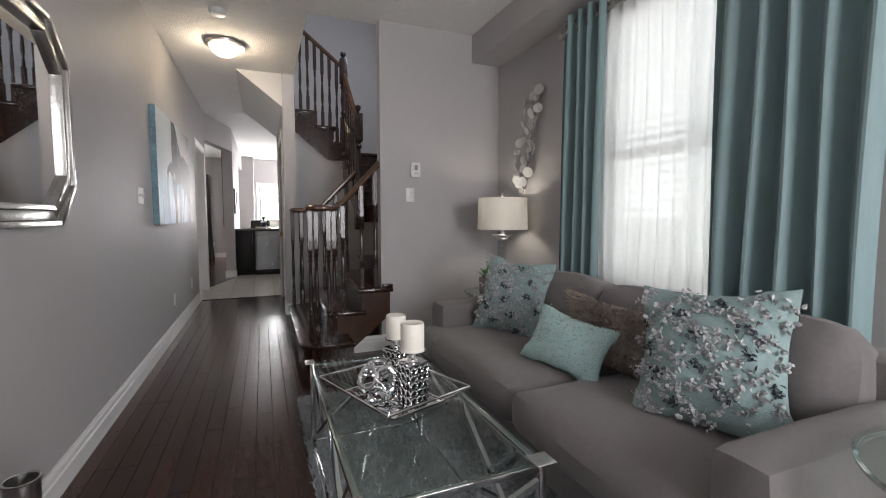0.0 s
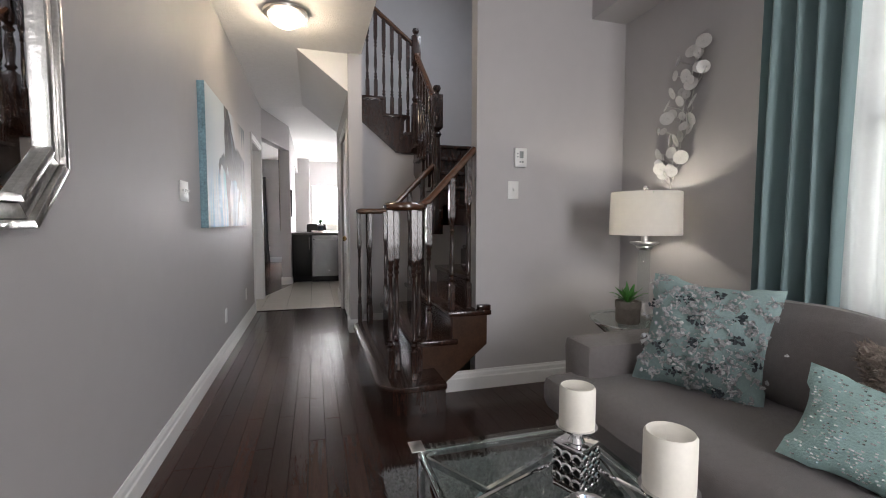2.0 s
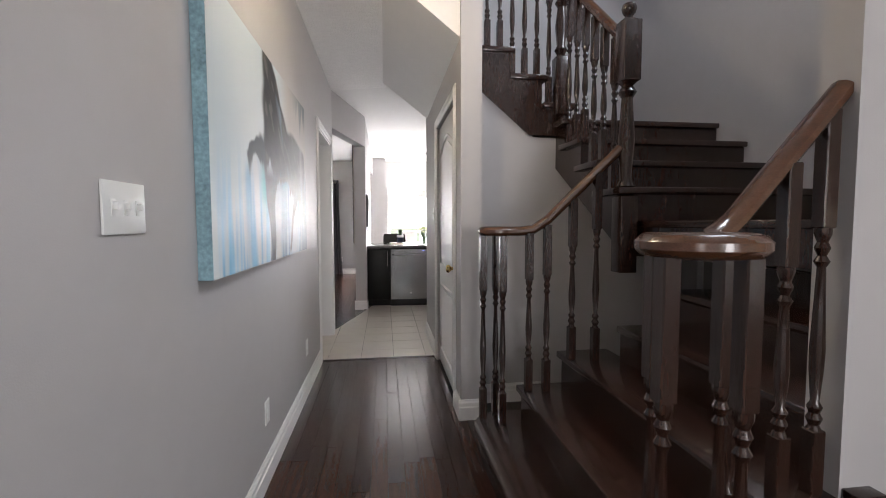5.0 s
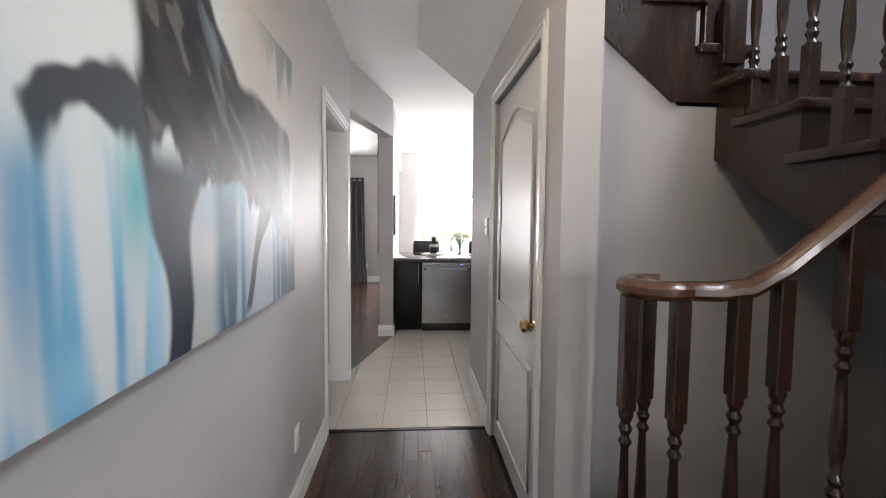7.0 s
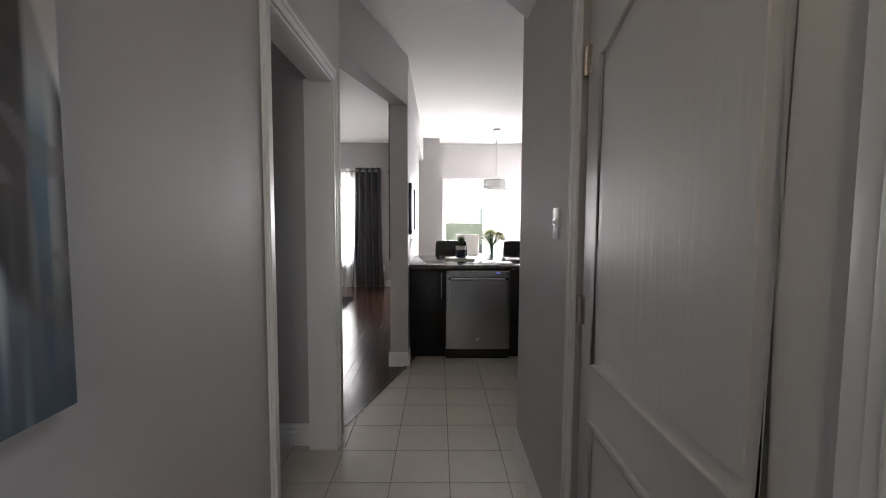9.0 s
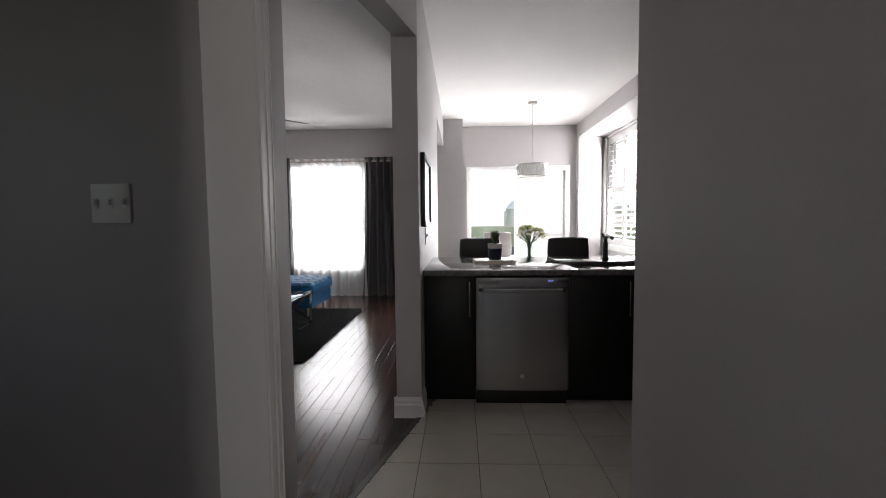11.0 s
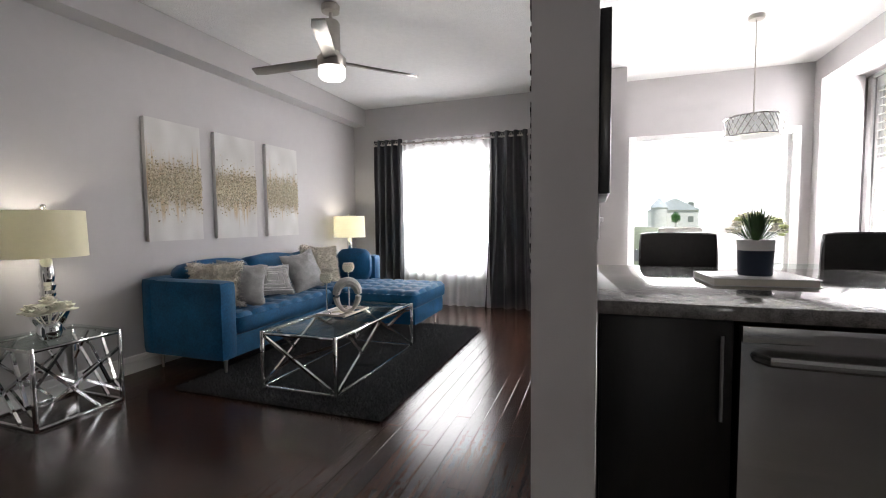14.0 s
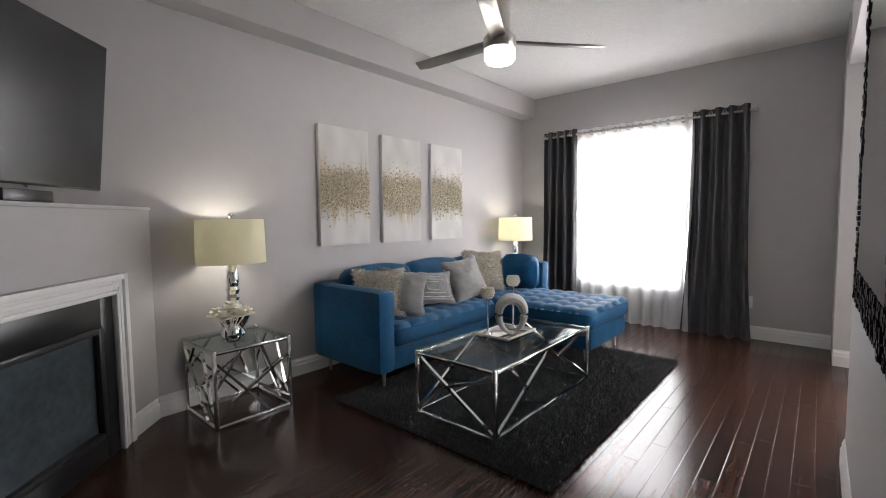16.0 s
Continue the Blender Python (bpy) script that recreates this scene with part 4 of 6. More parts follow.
def mercury_body(ob, h):
    Shape().lathe(0, 0, [(0.06, 0), (0.075, 0.02), (0.06, 0.05), (0.085, 0.09), (0.10, 0.13), (0.09, 0.17), (0.05, 0.21), (0.035, 0.23), (0.042, 0.25), (0.035, 0.27), (0.045, 0.30), (0.034, 0.32), (0.04, 0.36), (0.03, 0.45), (0.015, h)], 24).done("body", CHROME, ob)


table_lamp("table_lamp", 2.1, 3.36, 0.545, 1.04, 1.29, 0.2, crystal_body, SHADE, "clear glass column lamp with white drum shade, lit")
table_lamp("table_lamp", -3.28, 9.88, 0.47, 0.94, 1.215, 0.205, mercury_body, SHADEY, "silver gourd lamp with ivory drum shade, lit")
table_lamp("table_lamp", -3.25, 13.25, 0.47, 0.94, 1.215, 0.205, mercury_body, SHADEY, "silver gourd lamp with ivory drum shade, lit")


def round_table(x, y):
    ob = thing("side_table", at(x, y), "round glass side table on curved chrome legs", "table", "round side tables")
    Shape().lathe(0, 0, [(0.265, 0.532), (0.27, 0.537), (0.265, 0.543)], 48).done("glass_top", GLASS, ob)
    s = Shape()
    s.tube([(0.262 * math.cos(t), 0.262 * math.sin(t), 0.527) for t in (2 * math.pi * k / 40 for k in range(40))], 0.006, 6, True)
    for k in range(3):
        a = 2.094 * k + 0.5
        s.tube([(r * math.cos(a), r * math.sin(a), z) for r, z in ((0.24, 0.52), (0.15, 0.44), (0.07, 0.33), (0.05, 0.25), (0.09, 0.14), (0.17, 0.06), (0.25, 0.014))], 0.014, 8)
    s.done("base", CHROME, ob)
    return ob


round_table(2.06, 3.36)
round_table(1.61, 0.56).scale = (1, 1, 1.2)


def leaves(s, n, h, w, seed, spread=0.8, up=0.6):
    rnd = random.Random(seed)
    for k in range(n):
        a, t = rnd.uniform(0, 6.283), rnd.uniform(0.15, 1) * spread
        d = Vector((math.cos(a) * t, math.sin(a) * t, up + rnd.uniform(0, 0.5))).normalized()
        side = d.cross(Vector((0, 0, 1))).normalized() * w
        L_ = h * rnd.uniform(0.7, 1.1)
        p = [Vector((0, 0, 0)), d * L_ * 0.35, d * L_ * 0.7 + Vector((0, 0, -0.05 * L_)), d * L_ + Vector((0, 0, -0.22 * L_ * t))]
        ww = [0.45, 1, 0.75, 0.05]
        rows = [(s.bm.verts.new(q - side * z), s.bm.verts.new(q + Vector((0, 0, -0.12 * w))), s.bm.verts.new(q + side * z)) for q, z in zip(p, ww)]
        for r0, r1 in zip(rows, rows[1:]):
            s.bm.faces.new((r0[0], r0[1], r1[1], r1[0])), s.bm.faces.new((r0[1], r0[2], r1[2], r1[1]))
    return s


pl = thing("potted_plant", at(1.93, 3.28, 0.544), "small green succulent in a round concrete pot", "plant")
Shape().lathe(0, 0, [(0.062, 0), (0.066, 0.01), (0.066, 0.085), (0.07, 0.09), (0.07, 0.125), (0.06, 0.125), (0.058, 0.11)], 24).done("pot", CONCRETE, pl)
leaves(Shape(), 24, 0.13, 0.013, 4, 1.0, 0.5).done("leaf", LEAF, pl).location = (0, 0, 0.11)

# tray, candles and orb on the coffee table
tr = thing("tray", at(0.78, 1.93, 0.424, 20), "open chrome wire tray with mirrored base", "tray")
boxes("base", [(-0.12, -0.17, 0.0, 0.12, 0.17, 0.008)], MIRROR, 0.002, tr)
s = Shape()
lo, hi = [(-0.12, -0.17, 0.008), (0.12, -0.17, 0.008), (0.12, 0.17, 0.008), (-0.12, 0.17, 0.008)], [(-0.19, -0.24, 0.065), (0.19, -0.24, 0.065), (0.19, 0.24, 0.065), (-0.19, 0.24, 0.065)]
for q in range(4):
    s.tube([lo[q], lo[(q + 1) % 4]], 0.004, 6).tube([hi[q], hi[(q + 1) % 4]], 0.005, 6).tube([lo[q], hi[q]], 0.004, 6)
s.done("rim", CHROME, tr)


def candle_holder(x, y, h, turn):
    ob = thing("candle_holder", at(x, y, 0.434, turn), "pierced chrome candle holder with ivory pillar candle", "candle holder", "candle holders")
    w = 0.042
    s = Shape()
    s.box(-w, -w, 0, w, w, 0.01, 0.002).box(-w, -w, h - 0.01, w, w, h, 0.002)
    nz = max(3, int((h - 0.02) / 0.026))
    for side in range(4):
        m = Matrix.Rotation(side * math.pi / 2, 4, "Z")
        for i in range(3):
            for j in range(nz):
                c = Vector((-w + (i + 0.5) * 2 * w / 3, -w, 0.012 + (j + 0.5) * (h - 0.024) / nz))
                s.tube([m @ (c + Vector((0.0135 * math.cos(t), 0, 0.013 * math.sin(t)))) for t in (math.pi / 4 * k for k in range(8))], 0.0042, 5, True)
    s.done("cage", CHROME, ob)
    boxes("liner", [(-w + 0.006, -w + 0.006, 0.01, w - 0.006, w - 0.006, h - 0.01)], BLACK, 0, ob)
    Shape().lathe(0, 0, [(0.022, h), (0.015, h + 0.012), (0.02, h + 0.028), (0.05, h + 0.036), (0.052, h + 0.042)], 20).done("cup", CHROME, ob)
    Shape().lathe(0, 0, [(0.044, h + 0.042), (0.045, h + 0.05), (0.045, h + 0.14), (0.041, h + 0.146), (0.034, h + 0.142), (0.006, h + 0.14)], 24).done("candle", WAX, ob)


candle_holder(0.865, 2.17, 0.12, 25)
candle_holder(0.83, 1.83, 0.165, 20)
orb = thing("orb", at(0.715, 1.90, 0.434), "chrome openwork decorative ball", "ornament")
gm = Shape()
bmesh.ops.create_icosphere(gm.bm, subdivisions=1, radius=0.075)
cent = [v.co.copy() for v in gm.bm.verts]
gm.bm.free()
s = Shape()
for c in cent[:12]:
    d = c.normalized()
    u = d.orthogonal().normalized()
    w = d.cross(u)
    s.tube([(d * 0.86 + (u * math.cos(t) + w * math.sin(t)) * 0.5) * 0.075 + Vector((0, 0, 0.078)) for t in (2 * math.pi * k / 14 for k in range(14))], 0.008, 7, True)
s.done("shell", CHROME, orb)

# wall art of metal leaves
art = thing("wall_sculpture", at(0, 0), "branch of brushed silver metal leaves mounted on the wall", "wall art")
rnd = random.Random(9)
s, st = Shape(), Shape()
for k in range(42):
    t = k / 41
    y, z = 3.45 - 0.20 * t + rnd.uniform(-0.15, 0.15) * (1 - abs(t - 0.55)), 1.40 + 0.72 * t + rnd.uniform(-0.03, 0.03)
    x = 2.36 - rnd.uniform(0.03, 0.07)
    m = Matrix.Translation((x, y, z)) @ Euler((rnd.uniform(-0.6, 0.6), rnd.uniform(-0.5, 0.5) + 1.57, rnd.uniform(-0.5, 0.5))).to_matrix().to_4x4()
    q = rnd.uniform(0.022, 0.044)
    s.lathe(0, 0, [(0.001, 0.004), (q * 0.6, 0.0015), (q, 0), (q, -0.0015), (q * 0.6, -0.0005), (0.001, 0.002)], 14, m)
    cy = 3.43 - 0.19 * t
    st.tube([(2.345, cy, z - 0.07), (2.34, (cy + y) / 2, z - 0.03), (x, y, z)], 0.0025, 5)
st.tube([(2.345, 3.50, 1.37), (2.34, 3.42, 1.45), (2.335, 3.37, 1.7), (2.335, 3.30, 1.95), (2.345, 3.25, 2.14)], 0.004, 6)
s.done("leaf", mat("pale_silver_leaf", (0.72, 0.71, 0.69), 0.4, 0.45, var=0.12, scale=20), art)
st.done("stem", SILVER, art)

# octagonal mirror
mir = thing("wall_mirror", at(0, 0), "octagonal hall mirror with stepped antique silver frame", "mirror")
oct_ = [(2.55, 1.10), (2.71, 1.26), (2.71, 1.775), (2.55, 1.935), (1.75, 1.935), (1.59, 1.775), (1.59, 1.26), (1.75, 1.10)]
cy, cz = 2.15, 1.5175


def inset(p, d):
    return (p[0] + (cy - p[0]) * d / 0.56, p[1] + (cz - p[1]) * d / 0.42)


Shape().prism(oct_, LX + 0.001, LX + 0.02, "x").done("back", BLACK, mir)
for d0, d1, x1 in ((0.0, 0.022, 0.05), (0.024, 0.062, 0.036), (0.064, 0.085, 0.048)):
    s = Shape()
    for k in range(8):
        p, q = oct_[k], oct_[(k + 1) % 8]
        Q = [inset(p, d0), inset(q, d0), inset(q, d1), inset(p, d1)]
        s.prism(Q, LX + 0.012, LX + x1, "x", 0.003)
    s.done("frame", SILVER, mir)
Shape().prism([inset(p, 0.08) for p in oct_], LX + 0.02, LX + 0.026, "x").done("glass", MIRROR, mir)
con = thing("console_table", at(-0.33, 1.15), "slim dark console table against the wall", "table")
boxes("top", [(-0.14, -0.5, 0.375, 0.16, 0.53, 0.40)], STAIN, 0.004, con)
for x in (-0.12, 0.13):
    for y in (-0.47, 0.49):
        boxes("leg", [(x - 0.015, y - 0.015, 0, x + 0.015, y + 0.015, 0.375)], STAIN, 0.003, con)
vot = thing("votive_holder", at(-0.24, 1.63, 0.40), "silver mercury glass votive cup", "candle holder")
Shape().lathe(0, 0, [(0.028, 0), (0.034, 0.01), (0.036, 0.09), (0.038, 0.1), (0.033, 0.1), (0.03, 0.03), (0.01, 0.02)], 20).done("cup", SILVER, vot)


# pictures
def picture(name, m, w, h, colour, label, nu=90, nv=110, depth=0.035, material=None, frame_mat=None, edge=None):
    """A stretched canvas facing -Y of m, painted by colour(u, v)."""
    ob = thing(name, m, label, "painting")
    me = bpy.data.meshes.new("canvas")
    v = [(-w / 2 + w * i / nu, -depth, -h / 2 + h * j / nv) for j in range(nv + 1) for i in range(nu + 1)]
    f = [(j * (nu + 1) + i, j * (nu + 1) + i + 1, (j + 1) * (nu + 1) + i + 1, (j + 1) * (nu + 1) + i) for j in range(nv) for i in range(nu)]
    me.from_pydata(v, [], f)
    a = me.color_attributes.new("picture", "FLOAT_COLOR", "POINT")
    for k, p in enumerate(v):
        a.data[k].color = (*colour(p[0] / w + 0.5, p[2] / h + 0.5), 1)
    me.materials.append(material or PAINTED)
    o = new("canvas", me)
    o.parent = ob
    boxes("stretcher", [(-w / 2, -depth + 0.001, -h / 2, w / 2, 0, h / 2)], edge or CERAMIC, 0, ob)
    if frame_mat:
        t = 0.02
        boxes("frame", [(-w / 2 - t, -depth - 0.012, -h / 2 - t, -w / 2, 0, h / 2 + t), (w / 2, -depth - 0.012, -h / 2 - t, w / 2 + t, 0, h / 2 + t), (-w / 2, -depth - 0.012, -h / 2 - t, w / 2, 0, -h / 2), (-w / 2, -depth - 0.012, h / 2, w / 2, 0, h / 2 + t)], frame_mat, 0.002, ob)
    return ob


PAINTED = painted("acrylic_paint", 0.5, 0.06)
NZ = noise.noise


def mix(a, b, t):
    t = max(0.0, min(1.0, t))
    return tuple(x + (y - x) * t for x, y in zip(a, b))


def step(a, b, x):
    t = max(0.0, min(1.0, (x - a) / (b - a)))
    return t * t * (3 - 2 * t)


def curve(pts, x):
    """Straight pieces through (x, y) points."""
    for (a, p), (b, q) in zip(pts, pts[1:]):
        if x <= b:
            return p + (q - p) * max(0.0, (x - a) / (b - a))
    return pts[-1][1]


TOPLINE = ((0.42, 1.1), (0.52, 0.98), (0.58, 0.84), (0.66, 0.75), (0.76, 0.73), (0.88, 0.71), (0.96, 0.67), (1.0, 0.5))
BELLY = ((0.36, 0.62), (0.42, 0.44), (0.5, 0.42), (0.62, 0.40), (0.72, 0.38), (0.8, 0.31), (0.9, 0.22), (1.0, 0.12))


def abstract(u, v):
    """Dark sweeping mass over dripping blues and whites."""
    n = NZ(Vector((u * 3.5, v * 2.5, 1.3)))
    n2 = NZ(Vector((u * 11, v * 7, 4)))
    knife = NZ(Vector((u * 30 + v * 16, v * 9 - u * 5, 6)))
    drip = NZ(Vector((u * 24, v * 1.3, 7))) * 0.65 + NZ(Vector((u * 62, v * 1.8, 2))) * 0.35
    # ground: pale above, warmer at the far top, blue runs below
    c = mix((0.50, 0.58, 0.62), (0.66, 0.70, 0.72), 0.5 + n)
    c = mix(c, (0.46, 0.43, 0.41), step(0.5, 0.72, u) * step(0.45, 0.6, v))
    c = mix(c, (0.10, 0.15, 0.17), 0.75 * step(0.84, 1.0, v + 0.25 * drip) * step(0.66, 0.98, u))
    low = step(0.56, 0.2, v + 0.22 * drip)
    blue = mix((0.07, 0.30, 0.52), (0.28, 0.55, 0.74), 0.5 + n2)
    c = mix(c, blue, low * step(-0.22, 0.2, drip + 0.15 * n) * step(0.52, 0.34, u))
    c = mix(c, mix((0.32, 0.40, 0.47), (0.52, 0.54, 0.55), 0.5 + n2 + 0.5 * n), step(0.46, 0.5, u) * step(0.46, 0.36, v))
    c = mix(c, (0.50, 0.50, 0.47), 0.8 * step(0.47, 0.5, u) * step(0.57, 0.53, u) * step(0.25, 0.0, v))
    runs = step(0.02, 0.2, NZ(Vector((u * 40, v * 1.0, 12))) + 0.12 * n2)
    c = mix(c, mix((0.03, 0.11, 0.22), (0.12, 0.28, 0.42), 0.5 + n2), 0.9 * runs * step(0.54, 0.6, u) * step(0.5, 0.38, v))
    c = mix(c, mix((0.010, 0.025, 0.05), (0.035, 0.13, 0.22), 0.5 + drip), 0.95 * step(0.54, 0.58, u) * step(0.69, 0.62, u) * step(-0.3, 0.1, drip + 0.2 * n2) * step(0.5, 0.42, v))
    c = mix(c, (0.035, 0.06, 0.09), 0.9 * step(0.8, 0.9, u) * step(0.34, 0.12, v + 0.2 * drip) * step(-0.15, 0.1, drip + 0.1))
    # teal glow under the head
    c = mix(c, (0.03, 0.36, 0.42), 0.85 * math.exp(-(((u - 0.37) / 0.035) ** 2 + ((v - 0.36) / 0.13) ** 2)))
    # head: an arch that turns down into blue
    rr = (abs((u - 0.325) / 0.085) ** 2.8 + abs((v - 0.35) / 0.18) ** 2.8) ** (1 / 2.8) + 0.22 * n + 0.08 * knife
    arch = math.exp(-(((rr - 1.0 + 0.2 * n2) / (0.22 + 0.25 * step(0.27, 0.36, u))) ** 4)) * step(0.34, 0.5, v + 0.12 * drip) * step(0.42, 0.38, u)
    fade = step(0.5, 0.1, v) * step(0.3, 0.24, u)
    tail = math.exp(-(((u - 0.235 - 0.03 * drip) / 0.022) ** 2)) * step(0.48, 0.36, v) * step(-0.1, 0.3, v)
    c = mix(c, (0.06, 0.26, 0.45), 0.8 * tail)
    c = mix(c, mix((0.012, 0.018, 0.03), (0.05, 0.16, 0.26), fade + 0.5 * n2), 0.95 * step(0.1, 0.75, arch + 0.15 * n2))
    # body and neck
    edge = min(curve(TOPLINE, u) - v, v - curve(BELLY, u) + 0.12 * drip, (u - 0.375 + 0.02 * n) * 1.4) + 0.03 * n2
    dark = mix((0.007, 0.009, 0.014), (0.045, 0.041, 0.039), 0.35 + 0.9 * n2 + 0.7 * knife + 0.5 * step(0.55, 0.95, u))
    c = mix(c, dark, step(-0.012, 0.03, edge) * (1 - 0.55 * step(0.8, 1.0, u) * step(-0.1, 0.25, drip)))
    # foreleg and hind leg
    fore = abs(u - 0.448 - 0.012 * n2 - 0.01 * math.sin(v * 16)) / (0.034 + 0.05 * step(0.2, 0.5, v))
    hind_x = 0.685 + 0.10 * step(0.02, 0.36, v) + 0.012 * math.sin(v * 20)
    hind = abs(u - hind_x - 0.006 * n2) / (0.013 + 0.03 * step(0.18, 0.38, v))
    c = mix(c, mix((0.006, 0.010, 0.018), (0.018, 0.034, 0.06), 0.5 + n2), step(1.15, 0.8, fore) * step(0.5, 0.4, v))
    c = mix(c, (0.010, 0.016, 0.028), step(1.2, 0.75, hind) * step(0.42, 0.34, v) * step(0.0, 0.04, v))
    # scraped highlights along the mane and chest
    mane = math.exp(-(((u - 0.60 + 0.35 * (v - 0.72)) / 0.035) ** 2)) * step(0.42, 0.5, v) * step(1.0, 0.9, v)
    c = mix(c, (0.22, 0.30, 0.38), 0.5 * mane * step(0.05, 0.3, NZ(Vector((u * 26 + v * 9, v * 7, 21)))))
    c = mix(c, (0.10, 0.24, 0.32), 0.8 * step(0.2, 0.36, NZ(Vector((u * 15, v * 9, 31)))) * step(0.5, 0.42, v) * step(0.34, 0.4, v) * step(0.52, 0.56, u) * step(0.76, 0.7, u))
    c = mix(c, (0.13, 0.125, 0.12), 0.6 * step(0.28, 0.4, knife) * step(0.0, 0.05, edge))
    return c


# hung on the hall wall, facing east
picture("painting", pose(LX + 0.001, 5.23, 1.545, 0, 0, 90), 1.66, 0.945, abstract, "large abstract canvas in blues, black and white", 320, 170, 0.045, edge=mat("canvas_edge", (0.2, 0.33, 0.38), 0.7, var=0.5, scale=9))


def gold_band(k):
    def fn(u, v):
        n = NZ(Vector((u * 22 + k * 9, v * 1.4, k))) + 0.5 * NZ(Vector((u * 60, v * 2, k + 4)))
        d = abs(v - 0.47) - 0.12 - 0.30 * max(0, n)
        c = mix((0.60, 0.59, 0.57), (0.5, 0.49, 0.47), 0.5 + NZ(Vector((u * 4, v * 4, k))))
        return mix(c, (0.45, 0.33, 0.19), 0.85 * step(0.1, -0.1, d))

    return fn


for k, (ya, yb) in enumerate(((10.68, 11.155), (11.32, 11.83), (11.975, 12.49))):
    ob = picture("canvas_print", pose(-3.499, (ya + yb) / 2, 1.48, 0, 0, 90), 0.5, 0.97, gold_band(k), "pale canvas with a glittering gold flake band", 50, 90, 0.035)
    ob["group"] = "three canvases over the sofa"
    rnd = random.Random(k)
    v, f = [], []
    for _ in range(2400):
        a, b = rnd.uniform(-0.245, 0.245), rnd.gauss(-0.03, 0.085)
        q, i, th = rnd.uniform(0.004, 0.011), len(v), rnd.uniform(0, 3.1)
        v += [(a + q * math.cos(th + j * 1.57), -0.037 - rnd.uniform(0, 0.012), b + q * math.sin(th + j * 1.57)) for j in range(4)]
        f.append((i, i + 1, i + 2, i + 3))
    strands("flake", v, f, mat("gold_flake", (0.42, 0.37, 0.26), 0.35, 0.35, var=0.85, scale=45), ob)


def facets(seed):
    rnd = random.Random(seed)
    pts = [(rnd.random(), rnd.random(), rnd.choice(((0.08, 0.14, 0.24), (0.3, 0.38, 0.46), (0.62, 0.64, 0.66), (0.5, 0.48, 0.46), (0.18, 0.24, 0.33), (0.7, 0.7, 0.7), (0.36, 0.33, 0.31))), rnd.uniform(-3, 3)) for _ in range(26)]

    def fn(u, v):
        a = sorted(pts, key=lambda p: (p[0] - u) ** 2 + (p[1] - v) ** 2)[0]
        return mix(a[2], (0.75, 0.76, 0.78), 0.5 * max(0, (u - a[0]) * math.cos(a[3]) * 3 + (v - a[1]) * math.sin(a[3]) * 3))

    return fn


for k, z in enumerate((1.775, 1.01)):
    ob = picture("framed_print", pose(2.399, 11.28, z, 0, 0, -90), 0.68, 0.64, facets(k + 3), "framed geometric print in blue and grey facets", 80, 76, 0.02, frame_mat=SILVER)
    ob["group"] = "geometric prints"

# switches, outlets, thermostat
def plate(name, m, w, h, label, kind):
    """Flat cover on a wall facing -Y of m."""
    ob = thing(name, m, label, "switch" if kind != "outlet" else "outlet")
    boxes("cover", [(-w / 2, -0.006, -h / 2, w / 2, 0, h / 2)], PLASTIC, 0.002, ob)
    s = Shape()
    n = 3 if kind == "triple" else 1
    for k in range(n):
        x = (k - (n - 1) / 2) * 0.046
        if kind == "outlet":
            s.box(-0.014, -0.009, 0.006, 0.014, -0.006, 0.034, 0.003).box(-0.014, -0.009, -0.034, 0.014, -0.006, -0.006, 0.003)
        else:
            s.box(x - 0.005, -0.018, -0.004, x + 0.005, -0.005, 0.012, 0.002).box(x - 0.008, -0.008, -0.016, x + 0.008, -0.006, 0.018, 0.001)
    s.done("toggle" if kind != "outlet" else "socket", PLASTIC, ob)
    return ob


plate("light_switch", pose(LX + 0.001, 4.02, 1.285, 0, 0, 90), 0.16, 0.115, "white triple toggle switch plate", "triple")
plate("wall_outlet", pose(LX + 0.001, 5.12, 0.34, 0, 0, 90), 0.07, 0.115, "white duplex wall outlet near the floor", "outlet")
plate("wall_outlet", pose(LX + 0.001, 6.22, 0.34, 0, 0, 90), 0.07, 0.115, "white duplex wall outlet near the floor", "outlet")
plate("light_switch", pose(1.5, 3.899, 1.326), 0.075, 0.118, "white single switch plate", "single")
plate("light_switch", pose(-0.97, 7.929, 1.29), 0.12, 0.118, "white double switch plate", "triple")
plate("light_switch", pose(DX - 0.001, 7.0 + 0.1, 1.33, 0, 0, -90), 0.075, 0.118, "white single switch plate", "single")
plate("light_switch", pose(2.399, 10.62, 1.2, 0, 0, -90), 0.12, 0.118, "white switch plate by the counter", "single")
plate("wall_outlet", pose(-0.96, 13.839, 0.36), 0.07, 0.115, "white duplex wall outlet near the floor", "outlet")
plate("light_switch", pose(-0.169, 9.75, 1.12, 0, 0, 90), 0.075, 0.118, "white single switch plate", "single")
th = thing("thermostat", pose(1.545, 3.899, 1.54), "white wall thermostat with grey display", "thermostat")
boxes("case", [(-0.042, -0.024, -0.062, 0.042, 0, 0.062)], PLASTIC, 0.004, th)
boxes("display", [(-0.012, -0.0255, -0.005, 0.016, -0.0235, 0.04)], GREYPL, 0.0005, th)
boxes("button", [(-0.03, -0.026, 0.02, -0.02, -0.023, 0.028), (-0.03, -0.026, 0.0, -0.02, -0.023, 0.008), (-0.012, -0.026, -0.035, 0.0, -0.023, -0.025), (0.006, -0.026, -0.035, 0.018, -0.023, -0.025)], GREYPL, 0.001, th)

